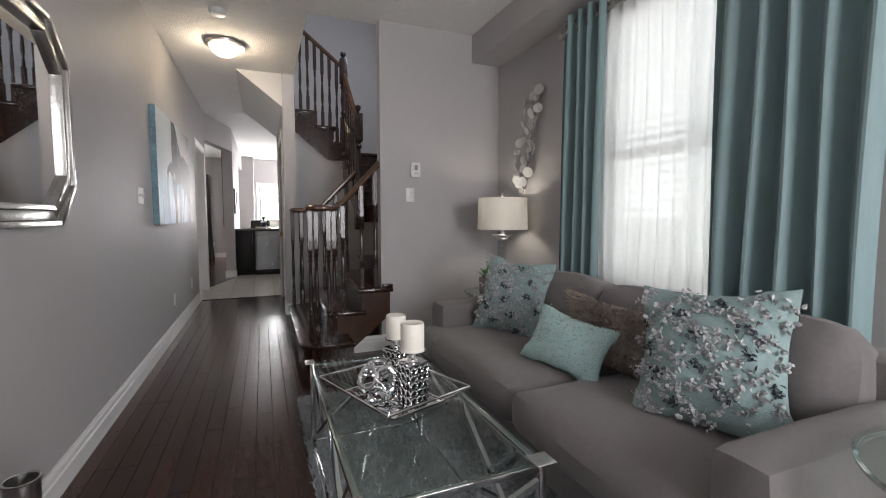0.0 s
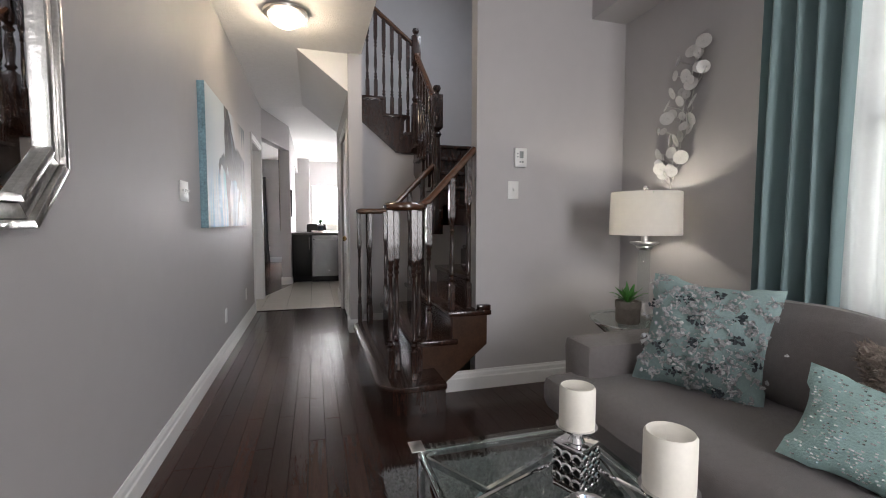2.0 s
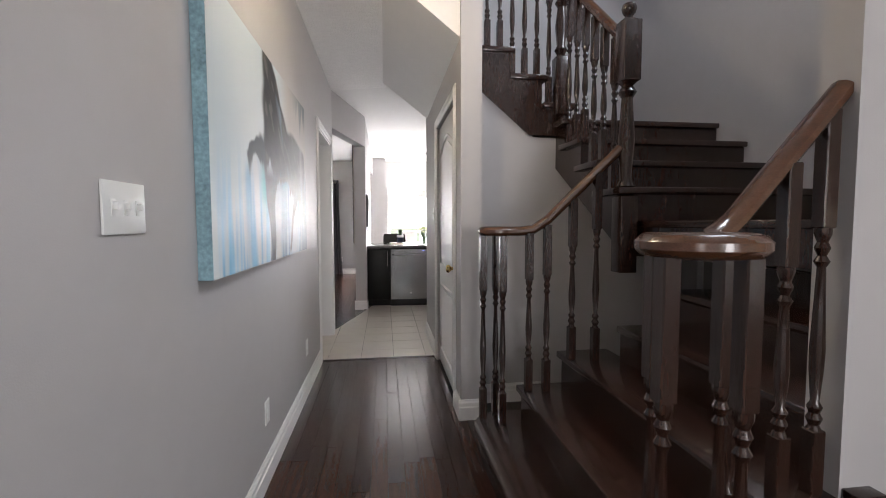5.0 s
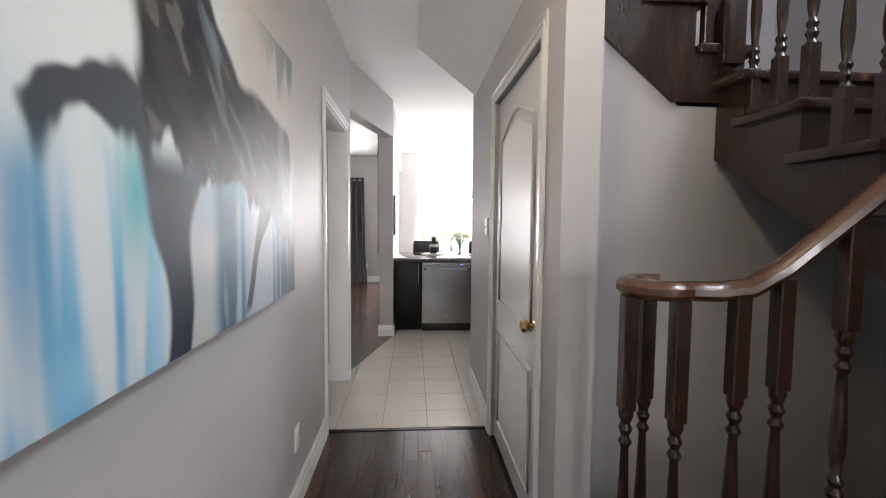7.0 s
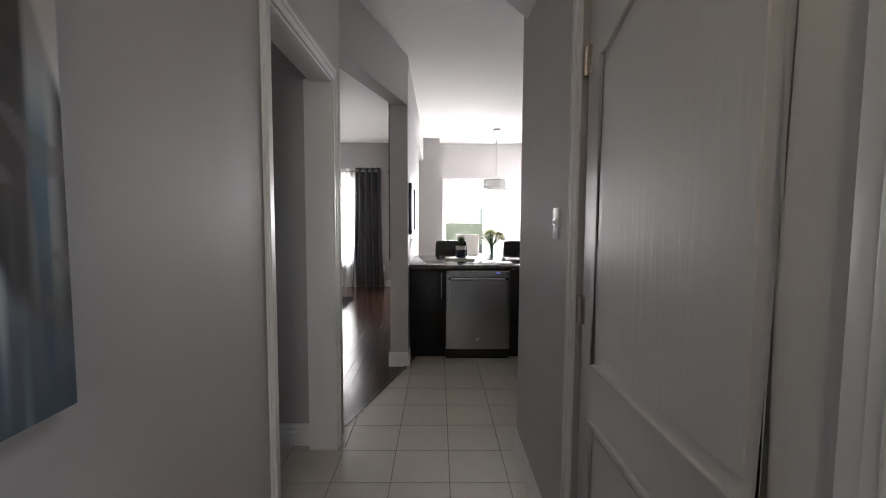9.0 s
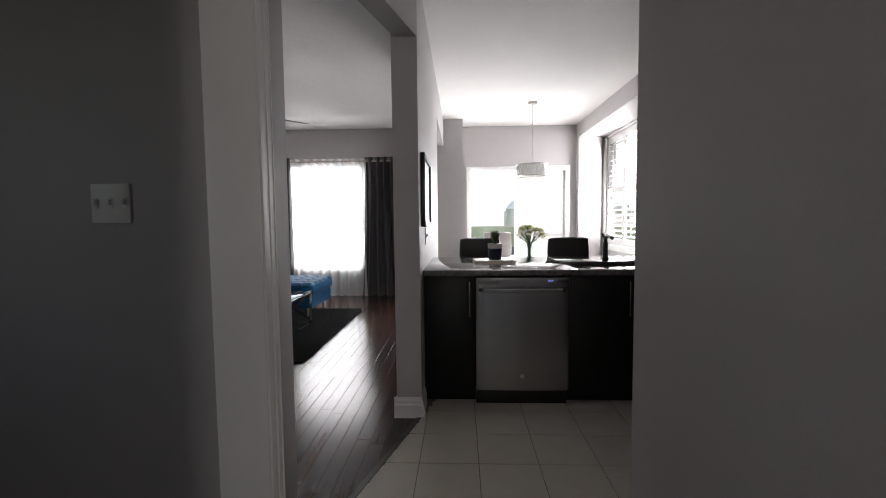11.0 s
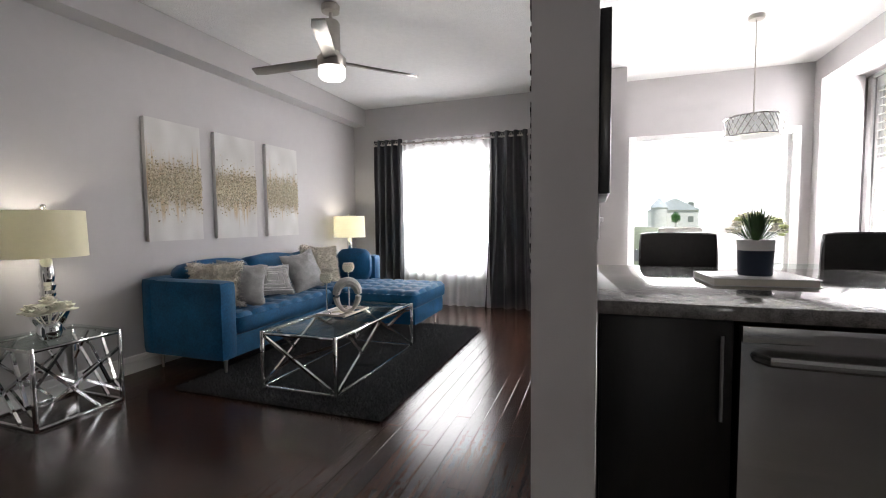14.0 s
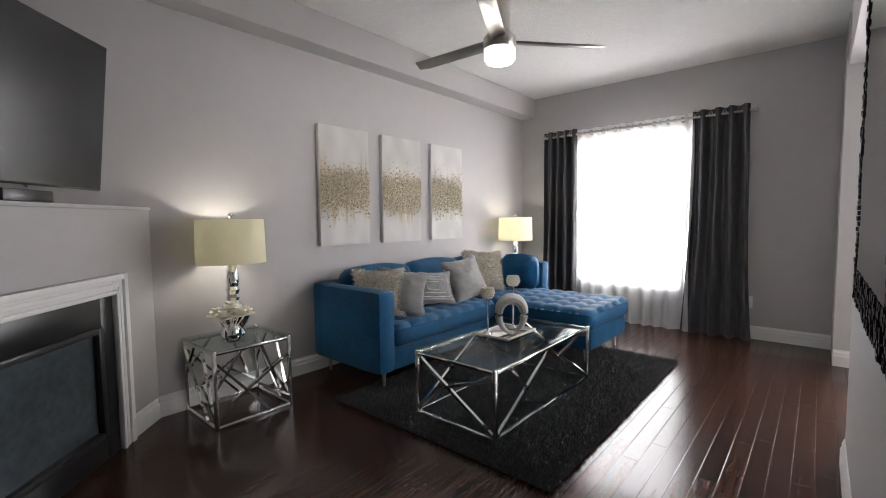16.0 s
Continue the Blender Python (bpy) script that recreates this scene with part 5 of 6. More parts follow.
# ceiling fittings
cl = thing("ceiling_lamp", at(0.04, 4.92, Z), "flush ceiling lamp with alabaster glass bowl, lit", "lamp")
Shape().lathe(0, 0, [(0.13, -0.035), (0.165, -0.03), (0.17, -0.01), (0.15, 0)], 36).done("pan", NICKEL, cl)
Shape().lathe(0, 0, [(0.008, -0.125), (0.06, -0.115), (0.11, -0.085), (0.135, -0.04), (0.135, -0.034)], 36).done("bowl", LITE, cl).visible_shadow = False
sd = thing("smoke_detector", at(0.04, 4.22, Z), "white round smoke detector on the ceiling", "smoke detector")
Shape().lathe(0, 0, [(0.03, -0.04), (0.05, -0.036), (0.062, -0.02), (0.066, 0)], 28).done("case", PLASTIC, sd)

fan = thing("ceiling_fan", at(-2.05, 11.09, Z), "brushed nickel three-blade ceiling fan with lit lamp", "ceiling fan")
Shape().lathe(0, 0, [(0.03, -0.06), (0.065, -0.055), (0.068, -0.01), (0.06, 0)], 28).done("canopy", NICKEL, fan)
Shape().cyl(0, 0, -0.12, -0.05, 0.014, n=12).lathe(0, 0, [(0.062, -0.34), (0.066, -0.32), (0.066, -0.14), (0.055, -0.12), (0.02, -0.115)], 28).lathe(0, 0, [(0.1, -0.46), (0.105, -0.45), (0.105, -0.39), (0.07, -0.35), (0.05, -0.33)], 32).done("motor", NICKEL, fan)
Shape().lathe(0, 0, [(0.02, -0.545), (0.08, -0.54), (0.098, -0.52), (0.1, -0.46)], 32).done("lamp_bowl", LITEW, fan).visible_shadow = False
for a in (184, 50, -62):
    s = Shape()
    s.prism([(0.08, -0.05), (0.62, -0.065), (0.7, -0.05), (0.68, 0.03), (0.08, 0.045)], -0.006, 0.006, r=0.002)
    b = s.done("blade", mat("dark_nickel_blade", (0.3, 0.28, 0.26), 0.33, 1.0, var=0.1, scale=12, stretch=(0.4, 6, 1)), fan)
    b.matrix_local = pose(0, 0, -0.41, 0, 0, a) @ pose(0, 0, 0, 13, 0, 0)

pen = thing("pendant_lamp", at(1.02, 12.43, Z), "drum pendant lamp with crystal lattice shade", "lamp")
Shape().lathe(0, 0, [(0.055, -0.03), (0.06, -0.02), (0.06, 0)], 24).cyl(0, 0, -0.8, -0.02, 0.005, n=8).done("stem", NICKEL, pen)
s = Shape()
for z in (-0.80, -0.95):
    s.tube([(0.2 * math.cos(t), 0.2 * math.sin(t), z) for t in (2 * math.pi * k / 40 for k in range(40))], 0.007, 6, True)
for k in range(28):
    for sg in (1, -1):
        s.tube([(0.2 * math.cos(t), 0.2 * math.sin(t), z) for t, z in ((k * 0.2244 + sg * j * 0.11, -0.80 - 0.0375 * j) for j in range(5))], 0.0035, 5)
s.done("lattice", CHROME, pen)
s = Shape()
s.sheet(lambda u, v: Vector((0.19 * math.cos(u * 6.2832), 0.19 * math.sin(u * 6.2832), -0.945 + 0.14 * v)), 36, 3, True)
s.done("liner", glow("pendant_liner", (0.95, 0.93, 0.9), 0.25), pen)

# ---- kitchen
pen_ = thing("kitchen_peninsula", at(0, 0), "espresso kitchen base cabinets with dark granite counter", "cabinet")
boxes("body", [(-0.165, 9.52, 0.09, 0.17, 10.1, 0.865), (0.785, 9.52, 0.09, 2.39, 10.1, 0.865), (0.17, 9.6, 0.09, 0.785, 10.1, 0.865), (-0.165, 9.58, 0, 1.5, 10.1, 0.09), (1.51, 8.0, 0.09, 2.39, 9.52, 0.865), (1.56, 8.0, 0, 2.39, 9.58, 0.09)], ESPRESSO, 0.002, pen_)
top = Shape()
top.box(-0.168, 9.46, 0.866, 0.84, 10.48, 0.905, 0.006).box(0.841, 9.46, 0.866, 1.60, 9.62, 0.905, 0.006).box(0.841, 10.0, 0.866, 1.60, 10.48, 0.905, 0.006).box(1.601, 9.46, 0.866, 2.395, 10.48, 0.905, 0.006).box(1.46, 8.0, 0.866, 2.395, 9.459, 0.905, 0.006)
top.done("counter", GRANITE, pen_)
for x0, x1 in ((-0.16, 0.165), (0.79, 1.205), (1.21, 1.5)):
    Shape().box(x0, 9.502, 0.1, x1, 9.522, 0.858, 0.003).done("door", ESPRESSO, pen_)
s = Shape()
for x in (0.135, 1.172, 1.236):
    s.tube([(x, 9.478, 0.60), (x, 9.478, 0.825)], 0.006, 8).tube([(x, 9.478, 0.63), (x, 9.505, 0.63)], 0.004, 6).tube([(x, 9.478, 0.8), (x, 9.505, 0.8)], 0.004, 6)
for z in (0.795, 0.66, 0.48, 0.24):
    s.tube([(1.466, 8.75, z), (1.466, 9.3, z)], 0.006, 8)
s.done("handle", STEEL, pen_)
for z0, z1 in ((0.74, 0.858), (0.58, 0.735), (0.35, 0.575), (0.1, 0.345)):
    Shape().box(1.49, 8.6, z0, 1.512, 9.45, z1, 0.003).done("drawer_front", ESPRESSO, pen_)
sk = thing("sink", at(0, 0), "double-bowl dark undermount kitchen sink", "sink")
boxes("bowl", [(0.83, 9.61, 0.70, 1.61, 10.01, 0.71), (0.83, 9.61, 0.70, 0.842, 10.01, 0.862), (1.598, 9.61, 0.70, 1.61, 10.01, 0.862), (0.83, 9.61, 0.70, 1.61, 9.622, 0.862), (0.83, 9.998, 0.70, 1.61, 10.01, 0.862), (1.2, 9.61, 0.70, 1.22, 10.01, 0.84)], STEEL, 0.003, sk)
fa = thing("faucet", at(1.21, 10.1, 0.905), "black kitchen faucet by the sink", "faucet")
Shape().lathe(0, 0, [(0.028, 0), (0.026, 0.02), (0.018, 0.03), (0.02, 0.14)], 16).tube([(0, 0, 0.13), (0, -0.005, 0.17), (0, -0.05, 0.195), (0, -0.15, 0.18)], 0.014, 10).tube([(0.0, 0, 0.16), (-0.02, 0.02, 0.21)], 0.01, 8).done("spout", BLACK, fa)
dw = thing("dishwasher", at(0.478, 9.5), "stainless steel dishwasher with bar handle", "dishwasher")
Shape().sheet(lambda u, v: Vector((-0.3 + 0.6 * u, -0.012 - 0.012 * math.sin(math.pi * u) ** 0.5, 0.105 + 0.735 * v)), 24, 10).done("door", STEEL, dw)
boxes("side", [(-0.3, -0.012, 0.105, 0.3, 0.09, 0.85)], STEEL, 0.004, dw)
boxes("control_strip", [(-0.3, -0.022, 0.81, 0.3, -0.005, 0.853)], STEEL, 0.003, dw)
Shape().tube([(-0.27, -0.02, 0.775), (-0.25, -0.055, 0.775), (-0.1, -0.062, 0.775), (0.1, -0.062, 0.775), (0.25, -0.055, 0.775), (0.27, -0.02, 0.775)], 0.013, 8).done("handle", STEEL, dw)
boxes("indicator", [(0.17 + 0.012 * k, -0.0235, 0.828, 0.176 + 0.012 * k, -0.021, 0.834) for k in range(3)], BLUELED, 0, dw)
boxes("kick_plate", [(-0.3, 0.02, 0, 0.3, 0.08, 0.1)], BLACK, 0.002, dw)
Shape().cyl(0, 0, 0, 0.004, 0.014, n=20).done("badge", CHROME, dw).matrix_local = pose(0, -0.022, 0.2, 90, 0, 0)

uc = thing("wall_cabinet", at(0, 0), "espresso upper kitchen cabinet with steel bar handles", "cabinet")
boxes("body", [(2.06, 8.0, 1.53, 2.395, 10.45, 2.675)], ESPRESSO, 0.002, uc)
for y0, y1 in ((10.02, 10.445), (9.58, 10.01), (9.1, 9.57), (8.6, 9.09)):
    Shape().box(2.04, y0, 1.535, 2.06, y1, 2.67, 0.003).done("door", ESPRESSO, uc)
s = Shape()
for y in (10.06, 9.97, 9.14, 9.05):
    s.tube([(2.015, y, 1.62), (2.015, y, 1.84)], 0.006, 8).tube([(2.015, y, 1.65), (2.045, y, 1.65)], 0.004, 6).tube([(2.015, y, 1.81), (2.045, y, 1.81)], 0.004, 6)
s.done("handle", STEEL, uc)
sp = tagged(new("backsplash"), label="grey glass subway tile backsplash", kind="structure")
spm = Shape().box(0, 0.001, 0.001, 0.008, 0.151, 0.074, 0.002, seg=1)
sme = bpy.data.meshes.new("tile")
spm.bm.to_mesh(sme)
spm.bm.free()
sme.materials.append(SUBWAY)
for j in range(8):
    for i in range(15):
        o = bpy.data.objects.new("tile", sme)
        scene.collection.objects.link(o)
        o.location, o.parent = (2.391, 8.1 + i * 0.152 + (0.076 if j % 2 else 0), 0.91 + j * 0.0755), sp
rack = thing("spice_rack", at(2.3, 9.95, 0.905), "black four-tier spice rack with glass jars", "spice rack")
s, jr, lids = Shape(), Shape(), Shape()
s.box(-0.06, -0.17, 0, 0.06, -0.16, 0.42, 0.002).box(-0.06, 0.16, 0, 0.06, 0.17, 0.42, 0.002).box(0.05, -0.16, 0, 0.06, 0.16, 0.42, 0.002)
for k in range(4):
    z = 0.01 + k * 0.1
    s.box(-0.06, -0.16, z, 0.05, 0.16, z + 0.006)
    for i in range(5):
        y = -0.128 + i * 0.064
        jr.cyl(-0.005, y, z + 0.006, z + 0.06, 0.024, n=12)
        lids.cyl(-0.005, y, z + 0.06, z + 0.078, 0.025, n=12)
s.done("shelf", BLACK, rack), jr.done("jar", GREYLEA, rack), lids.done("lid", CHROME, rack)

# things on the counter
bk = thing("book", at(0.33, 9.95, 0.905, 4), "grey hardcover book lying on the counter", "book")
boxes("cover", [(-0.15, -0.11, 0, 0.15, 0.11, 0.003), (-0.15, -0.11, 0.022, 0.15, 0.11, 0.025), (-0.15, 0.107, 0.003, 0.15, 0.11, 0.022)], CERAMIC, 0.001, bk)
boxes("pages", [(-0.145, -0.105, 0.003, 0.145, 0.107, 0.022)], WAX, 0, bk)
gp = thing("potted_plant", at(0.34, 9.96, 0.93), "green faux grass in a navy and white pot", "plant")
Shape().lathe(0, 0, [(0.048, 0), (0.05, 0.005), (0.053, 0.085)], 28).done("pot", NAVY, gp)
Shape().lathe(0, 0, [(0.053, 0.0851), (0.055, 0.12), (0.05, 0.12), (0.045, 0.1)], 28).done("rim", CERAMIC, gp)
leaves(Shape(), 110, 0.13, 0.005, 6, 0.5, 0.9).done("leaf", LEAFD, gp).location = (0, 0, 0.1)

# breakfast area
bt = thing("dining_table", at(1.0, 12.05), "glass-topped dining table on a dark base", "table")
Shape().box(-0.7, -0.48, 0.74, 0.7, 0.48, 0.752, 0.003).done("glass_top", GLASS, bt)
boxes("leg", [(sx * 0.55 - 0.04, sy * 0.35 - 0.04, 0, sx * 0.55 + 0.04, sy * 0.35 + 0.04, 0.74) for sx in (-1, 1) for sy in (-1, 1)], BLACK, 0.004, bt)
va = thing("flower_vase", at(0.9, 11.9, 0.752), "clear glass vase with cream and green flowers", "vase")
Shape().lathe(0, 0, [(0.05, 0), (0.055, 0.01), (0.045, 0.1), (0.06, 0.19), (0.057, 0.19), (0.042, 0.1), (0.02, 0.02)], 24).done("glass", CLEAR, va)
rnd = random.Random(3)
stm, pa, pb = Shape(), Shape(), Shape()
for k in range(46):
    a, t = rnd.uniform(0, 6.28), rnd.random() ** 0.5
    p = Vector((0.19 * t * math.cos(a), 0.19 * t * math.sin(a), 0.40 - 0.12 * t * t + rnd.uniform(-0.03, 0.03)))
    stm.tube([(0.02 * math.cos(a + 2), 0.02 * math.sin(a + 2), 0.03), (0.03 * math.cos(a), 0.03 * math.sin(a), 0.2), p], 0.003, 5)
    tg = pa if rnd.random() < 0.55 else pb
    for j in range(6):
        q = p + Vector((rnd.uniform(-1, 1), rnd.uniform(-1, 1), rnd.uniform(-0.6, 0.8))) * 0.022
        tg.ball(q.x, q.y, q.z, rnd.uniform(0.008, 0.016), 1.3, 1.3, 0.7, 6)
stm.done("stem", LEAFD, va), tagged(pa.done("petal", PETAL, va), kind="stuff"), tagged(pb.done("petal", PETALG, va), kind="stuff")


def dining_chair(x, y, turn, material, label):
    ob = thing("dining_chair", at(x, y, 0, turn), label, "chair", "chairs round the table")
    soft_box(-0.21, -0.2, 0.40, 0.21, 0.24, 0.48, 0.03, 0.01, 0.002).done("seat", material, ob)
    s = soft_box(-0.2, -0.24, 0.46, 0.2, -0.19, 1.045, 0.02, 0.006, 0.002)
    s.done("backrest", material, ob)
    for a in (-0.18, 0.18):
        for b in (-0.2, 0.2):
            boxes("leg", [(a - 0.018, b - 0.018, 0, a + 0.018, b + 0.018, 0.41)], CHROME, 0.003, ob)


dining_chair(0.27, 11.24, 0, LEATHER, "black leather dining chair at the table")
dining_chair(1.145, 11.24, 0, LEATHER, "black leather dining chair at the table")
dining_chair(2.05, 11.24, 8, GREYLEA, "taupe leather dining chair at the table")
dining_chair(0.62, 12.9, 180, mat("cream_leather", (0.6, 0.58, 0.54), 0.4), "cream leather dining chair at the table")
boxes("floor_breakfast", [(-0.17, 9.6, -0.005, 2.4, 13.84, 0.0)], TILE, 0, label="beige tile floor under the breakfast table", **ST)


def shutter(name, m, w, h, label, panels=2, tilt=35):
    """Louvred panels in the XZ plane of m."""
    ob = tagged(new(name), label=label, kind="structure")
    ob.matrix_world = m
    pw = w / panels
    for p in range(panels):
        x0 = p * pw
        boxes("stile", [(x0, -0.014, 0, x0 + 0.05, 0.014, h), (x0 + pw - 0.05, -0.014, 0, x0 + pw, 0.014, h), (x0 + 0.05, -0.014, 0, x0 + pw - 0.05, 0.014, 0.1), (x0 + 0.05, -0.014, h - 0.1, x0 + pw - 0.05, 0.014, h), (x0 + 0.05, -0.014, h / 2 - 0.04, x0 + pw - 0.05, 0.014, h / 2 + 0.04)], TRIM, 0.002, ob)
        me = None
        for z0, z1 in ((0.1, h / 2 - 0.04), (h / 2 + 0.04, h - 0.1)):
            n = int((z1 - z0) / 0.07)
            for k in range(n):
                z = z0 + (k + 0.5) * (z1 - z0) / n
                if me is None:
                    s = Shape().box(0.052, -0.037, -0.005, pw - 0.052, 0.037, 0.005, 0.003, seg=1)
                    o = s.done("slat", TRIM, ob)
                    me = o.data
                else:
                    o = new("slat", me)
                    o.parent = ob
                o.matrix_local = pose(x0, 0, z, tilt, 0, 0)
        boxes("tilt_rod", [(x0 + pw / 2 - 0.005, -0.045, 0.15, x0 + pw / 2 + 0.005, -0.035, h - 0.15)], TRIM, 0.001, ob)
    return ob


boxes("trim_kitchen_window", [(2.37, 12.24, 0.75, 2.4, 12.31, 2.56), (2.37, 13.74, 0.75, 2.4, 13.81, 2.56), (2.37, 12.31, 2.49, 2.4, 13.74, 2.56), (2.36, 12.31, 0.75, 2.4, 13.74, 0.83)], TRIM, 0.004, label="white window casing", **ST)
shutter("window_4", pose(2.425, 13.74, 0.83, 0, 0, -90), 1.43, 1.66, "white louvred shutters on the kitchen window", 2, 12)
boxes("trim_patio", [(0.18, 13.80, 0, 0.25, 13.84, 2.09), (1.77, 13.80, 0, 1.84, 13.84, 2.09), (0.25, 13.80, 2.02, 1.77, 13.84, 2.09)], TRIM, 0.004, label="white patio door casing", **ST)
window("window_5", at(0.2, 13.95, 0.0), 0.83, 2.05, False, "white framed sliding patio door")
window("window_6", at(1.0, 13.97, 0.0), 0.82, 2.05, False, "white framed sliding patio door")
shutter("window_7", at(1.0, 13.86, 0.02), 0.78, 2.0, "white louvred shutter over the patio door", 1, 68)

# framed pieces on the wall between the rooms
fr = thing("framed_picture", at(0, 0), "black framed picture on the kitchen side wall", "picture")
boxes("frame", [(-0.169, 9.42, 1.19, -0.14, 9.45, 1.66), (-0.169, 9.97, 1.19, -0.14, 10.0, 1.66), (-0.169, 9.45, 1.63, -0.14, 9.97, 1.66), (-0.169, 9.45, 1.19, -0.14, 9.97, 1.22)], BLACK, 0.003, fr)
boxes("print", [(-0.169, 9.45, 1.22, -0.155, 9.97, 1.63)], CERAMIC, 0, fr)
mf = thing("leaning_mirror", at(0, 0), "tall wall mirror with a black crystal mosaic frame", "mirror")
boxes("back", [(-0.360, 9.58, 0.93, -0.326, 10.56, 2.45)], NICKEL, 0.003, mf)
s = Shape()
rnd = random.Random(8)
for y0, y1, z0, z1 in ((9.585, 9.69, 0.94, 2.44), (10.45, 10.555, 0.94, 2.44), (9.71, 10.45, 0.94, 1.04), (9.71, 10.45, 2.34, 2.44)):
    ny, nz = max(2, int((y1 - y0) / 0.016)), max(2, int((z1 - z0) / 0.016))
    for i in range(ny):
        for j in range(nz):
            a, b = y0 + (i + 0.5) * (y1 - y0) / ny, z0 + (j + 0.5) * (z1 - z0) / nz
            s.box(-0.364 - rnd.uniform(0, 0.006), a - 0.007, b - 0.007, -0.360, a + 0.007, b + 0.007)
s.done("mosaic", mat("black_crystal", (0.04, 0.04, 0.045), 0.08, 0.6, var=0.9, scale=90), mf)["kind"] = "stuff"
boxes("glass", [(-0.366, 9.71, 1.04, -0.361, 10.45, 2.34)], MIRROR, 0, mf)

# ---- living room
sec = thing("sectional_sofa", at(0, 0), "teal blue velvet tufted sectional sofa with chaise", "sofa")


def tufted(x0, y0, z0, x1, y1, z1, pitch, depth=0.022):
    """A seat pulled in by rows of buttons."""
    s = soft_box(x0, y0, z0, x1, y1, z1, 0.05, 0.01, 0.003, 0.032)
    nx, ny = max(1, round((x1 - x0) / pitch)), max(1, round((y1 - y0) / pitch))
    for v in s.bm.verts:
        if v.co.z > z1 - 0.03:
            a, b = (v.co.x - x0) / (x1 - x0) * nx, (v.co.y - y0) / (y1 - y0) * ny
            fa_, fb = abs(a - round(a)), abs(b - round(b))
            v.co.z -= depth * (math.exp(-((fa_ * 5) ** 2 + (fb * 5) ** 2)) * 1.3 + 0.45 * math.exp(-((fa_ * 7) ** 2)) + 0.45 * math.exp(-((fb * 7) ** 2)))
    return s


soft_box(-3.44, 10.62, 0.13, -2.70, 12.86, 0.30, 0.025, 0.003, 0.002).done("base", BLUE, sec)
tufted(-3.32, 10.74, 0.29, -2.68, 12.0, 0.46, 0.16).done("seat", BLUE, sec)
soft_box(-2.74, 12.02, 0.13, -1.80, 12.84, 0.30, 0.025, 0.003, 0.002).done("base", BLUE, sec)
tufted(-3.32, 11.98, 0.29, -1.78, 12.86, 0.465, 0.16).done("seat", BLUE, sec)
soft_box(-3.46, 10.58, 0.13, -2.68, 10.73, 0.71, 0.03, 0.004, 0.003).done("arm", BLUE, sec)
soft_box(-3.46, 12.84, 0.13, -2.66, 12.99, 0.74, 0.03, 0.004, 0.003).done("arm", BLUE, sec)
soft_box(-3.48, 10.58, 0.13, -3.32, 12.99, 0.72, 0.03, 0.004, 0.003).done("backrest", BLUE, sec)
for k, (y0, y1) in enumerate(((10.76, 11.44), (11.46, 12.14), (12.16, 12.82))):
    s = soft_box(-3.36, y0, 0.44, -3.16, y1, 0.80, 0.06, 0.035, 0.012, seed=k)
    bmesh.ops.transform(s.bm, matrix=Matrix.Translation((-3.26, 0, 0.44)) @ Matrix.Rotation(radians(-10), 4, "Y") @ Matrix.Translation((3.26, 0, -0.44)), verts=s.bm.verts)
    s.done("back_cushion", BLUE, sec)
soft_box(-3.1, 12.68, 0.45, -2.70, 12.84, 0.80, 0.06, 0.03, 0.01, seed=7).done("back_cushion", BLUE, sec)
for x, y in ((-2.76, 10.68), (-3.4, 10.68), (-1.88, 12.1), (-1.88, 12.78), (-3.4, 12.9)):
    Shape().cyl(x, y, 0, 0.14, 0.008, 0.018, 10).done("leg", NICKEL, sec)
G = "sectional cushions"
pillow("scatter_cushion", lean(-3.02, 10.87, 0.64, 48, -14, 0), 0.40, 0.38, 0.14, CREAM, "cream shaggy scatter cushion on the blue sofa", 21, G, shag=7000)
pillow("scatter_cushion", lean(-2.92, 11.02, 0.63, 55, -22, 10), 0.40, 0.38, 0.14, PEWTER, "pewter textured scatter cushion on the blue sofa", 22, G)
pillow("lumbar_cushion", lean(-2.98, 11.40, 0.61, 75, -24, 4), 0.50, 0.31, 0.14, PEWTER, "pewter lumbar cushion with squares pattern on the sofa", 23, G, cords=True)
pillow("scatter_cushion", lean(-2.95, 11.88, 0.645, 80, -24, -8), 0.44, 0.42, 0.14, PEWTER, "pewter textured scatter cushion on the blue sofa", 24, G)
pillow("scatter_cushion", lean(-3.03, 12.28, 0.68, 70, -18, 5), 0.44, 0.42, 0.15, CREAM, "cream shaggy scatter cushion on the blue sofa", 25, G, shag=8000)

shag_rug("rug", -2.85, 10.35, -1.31, 12.58, RUGD, "charcoal shag rug under the glass table", 130000, 0.035, 2)
t2 = frame_table("coffee_table", -2.29, 10.54, -1.72, 11.75, 0.40, XB, "glass-topped coffee table with chrome crossed frame")
t2.location.z = 0.012
SB = []
for q in (-1, 1):
    SB += [((q, -1, 0.85), (q, 0.4, 0.05)), ((q, -0.6, 0.3), (q, 1, 0.75)), ((q, 0.2, 0.95), (q, 0.7, 0.3)), ((q, -1, 0.5), (q, -0.3, 0.95)), ((q, 0.1, 0.45), (q, 1, 0.15)),
           ((-1, q, 0.85), (0.4, q, 0.05)), ((-0.6, q, 0.3), (1, q, 0.75)), ((0.2, q, 0.95), (0.7, q, 0.3)), ((-1, q, 0.5), (-0.3, q, 0.95)), ((0.1, q, 0.45), (1, q, 0.15))]
frame_table("side_table", -3.48, 9.65, -3.03, 10.11, 0.47, SB, "chrome geometric side table with glass top", 0.01)
frame_table("side_table", -3.47, 13.03, -3.03, 13.47, 0.47, SB, "chrome geometric side table with glass top", 0.01)


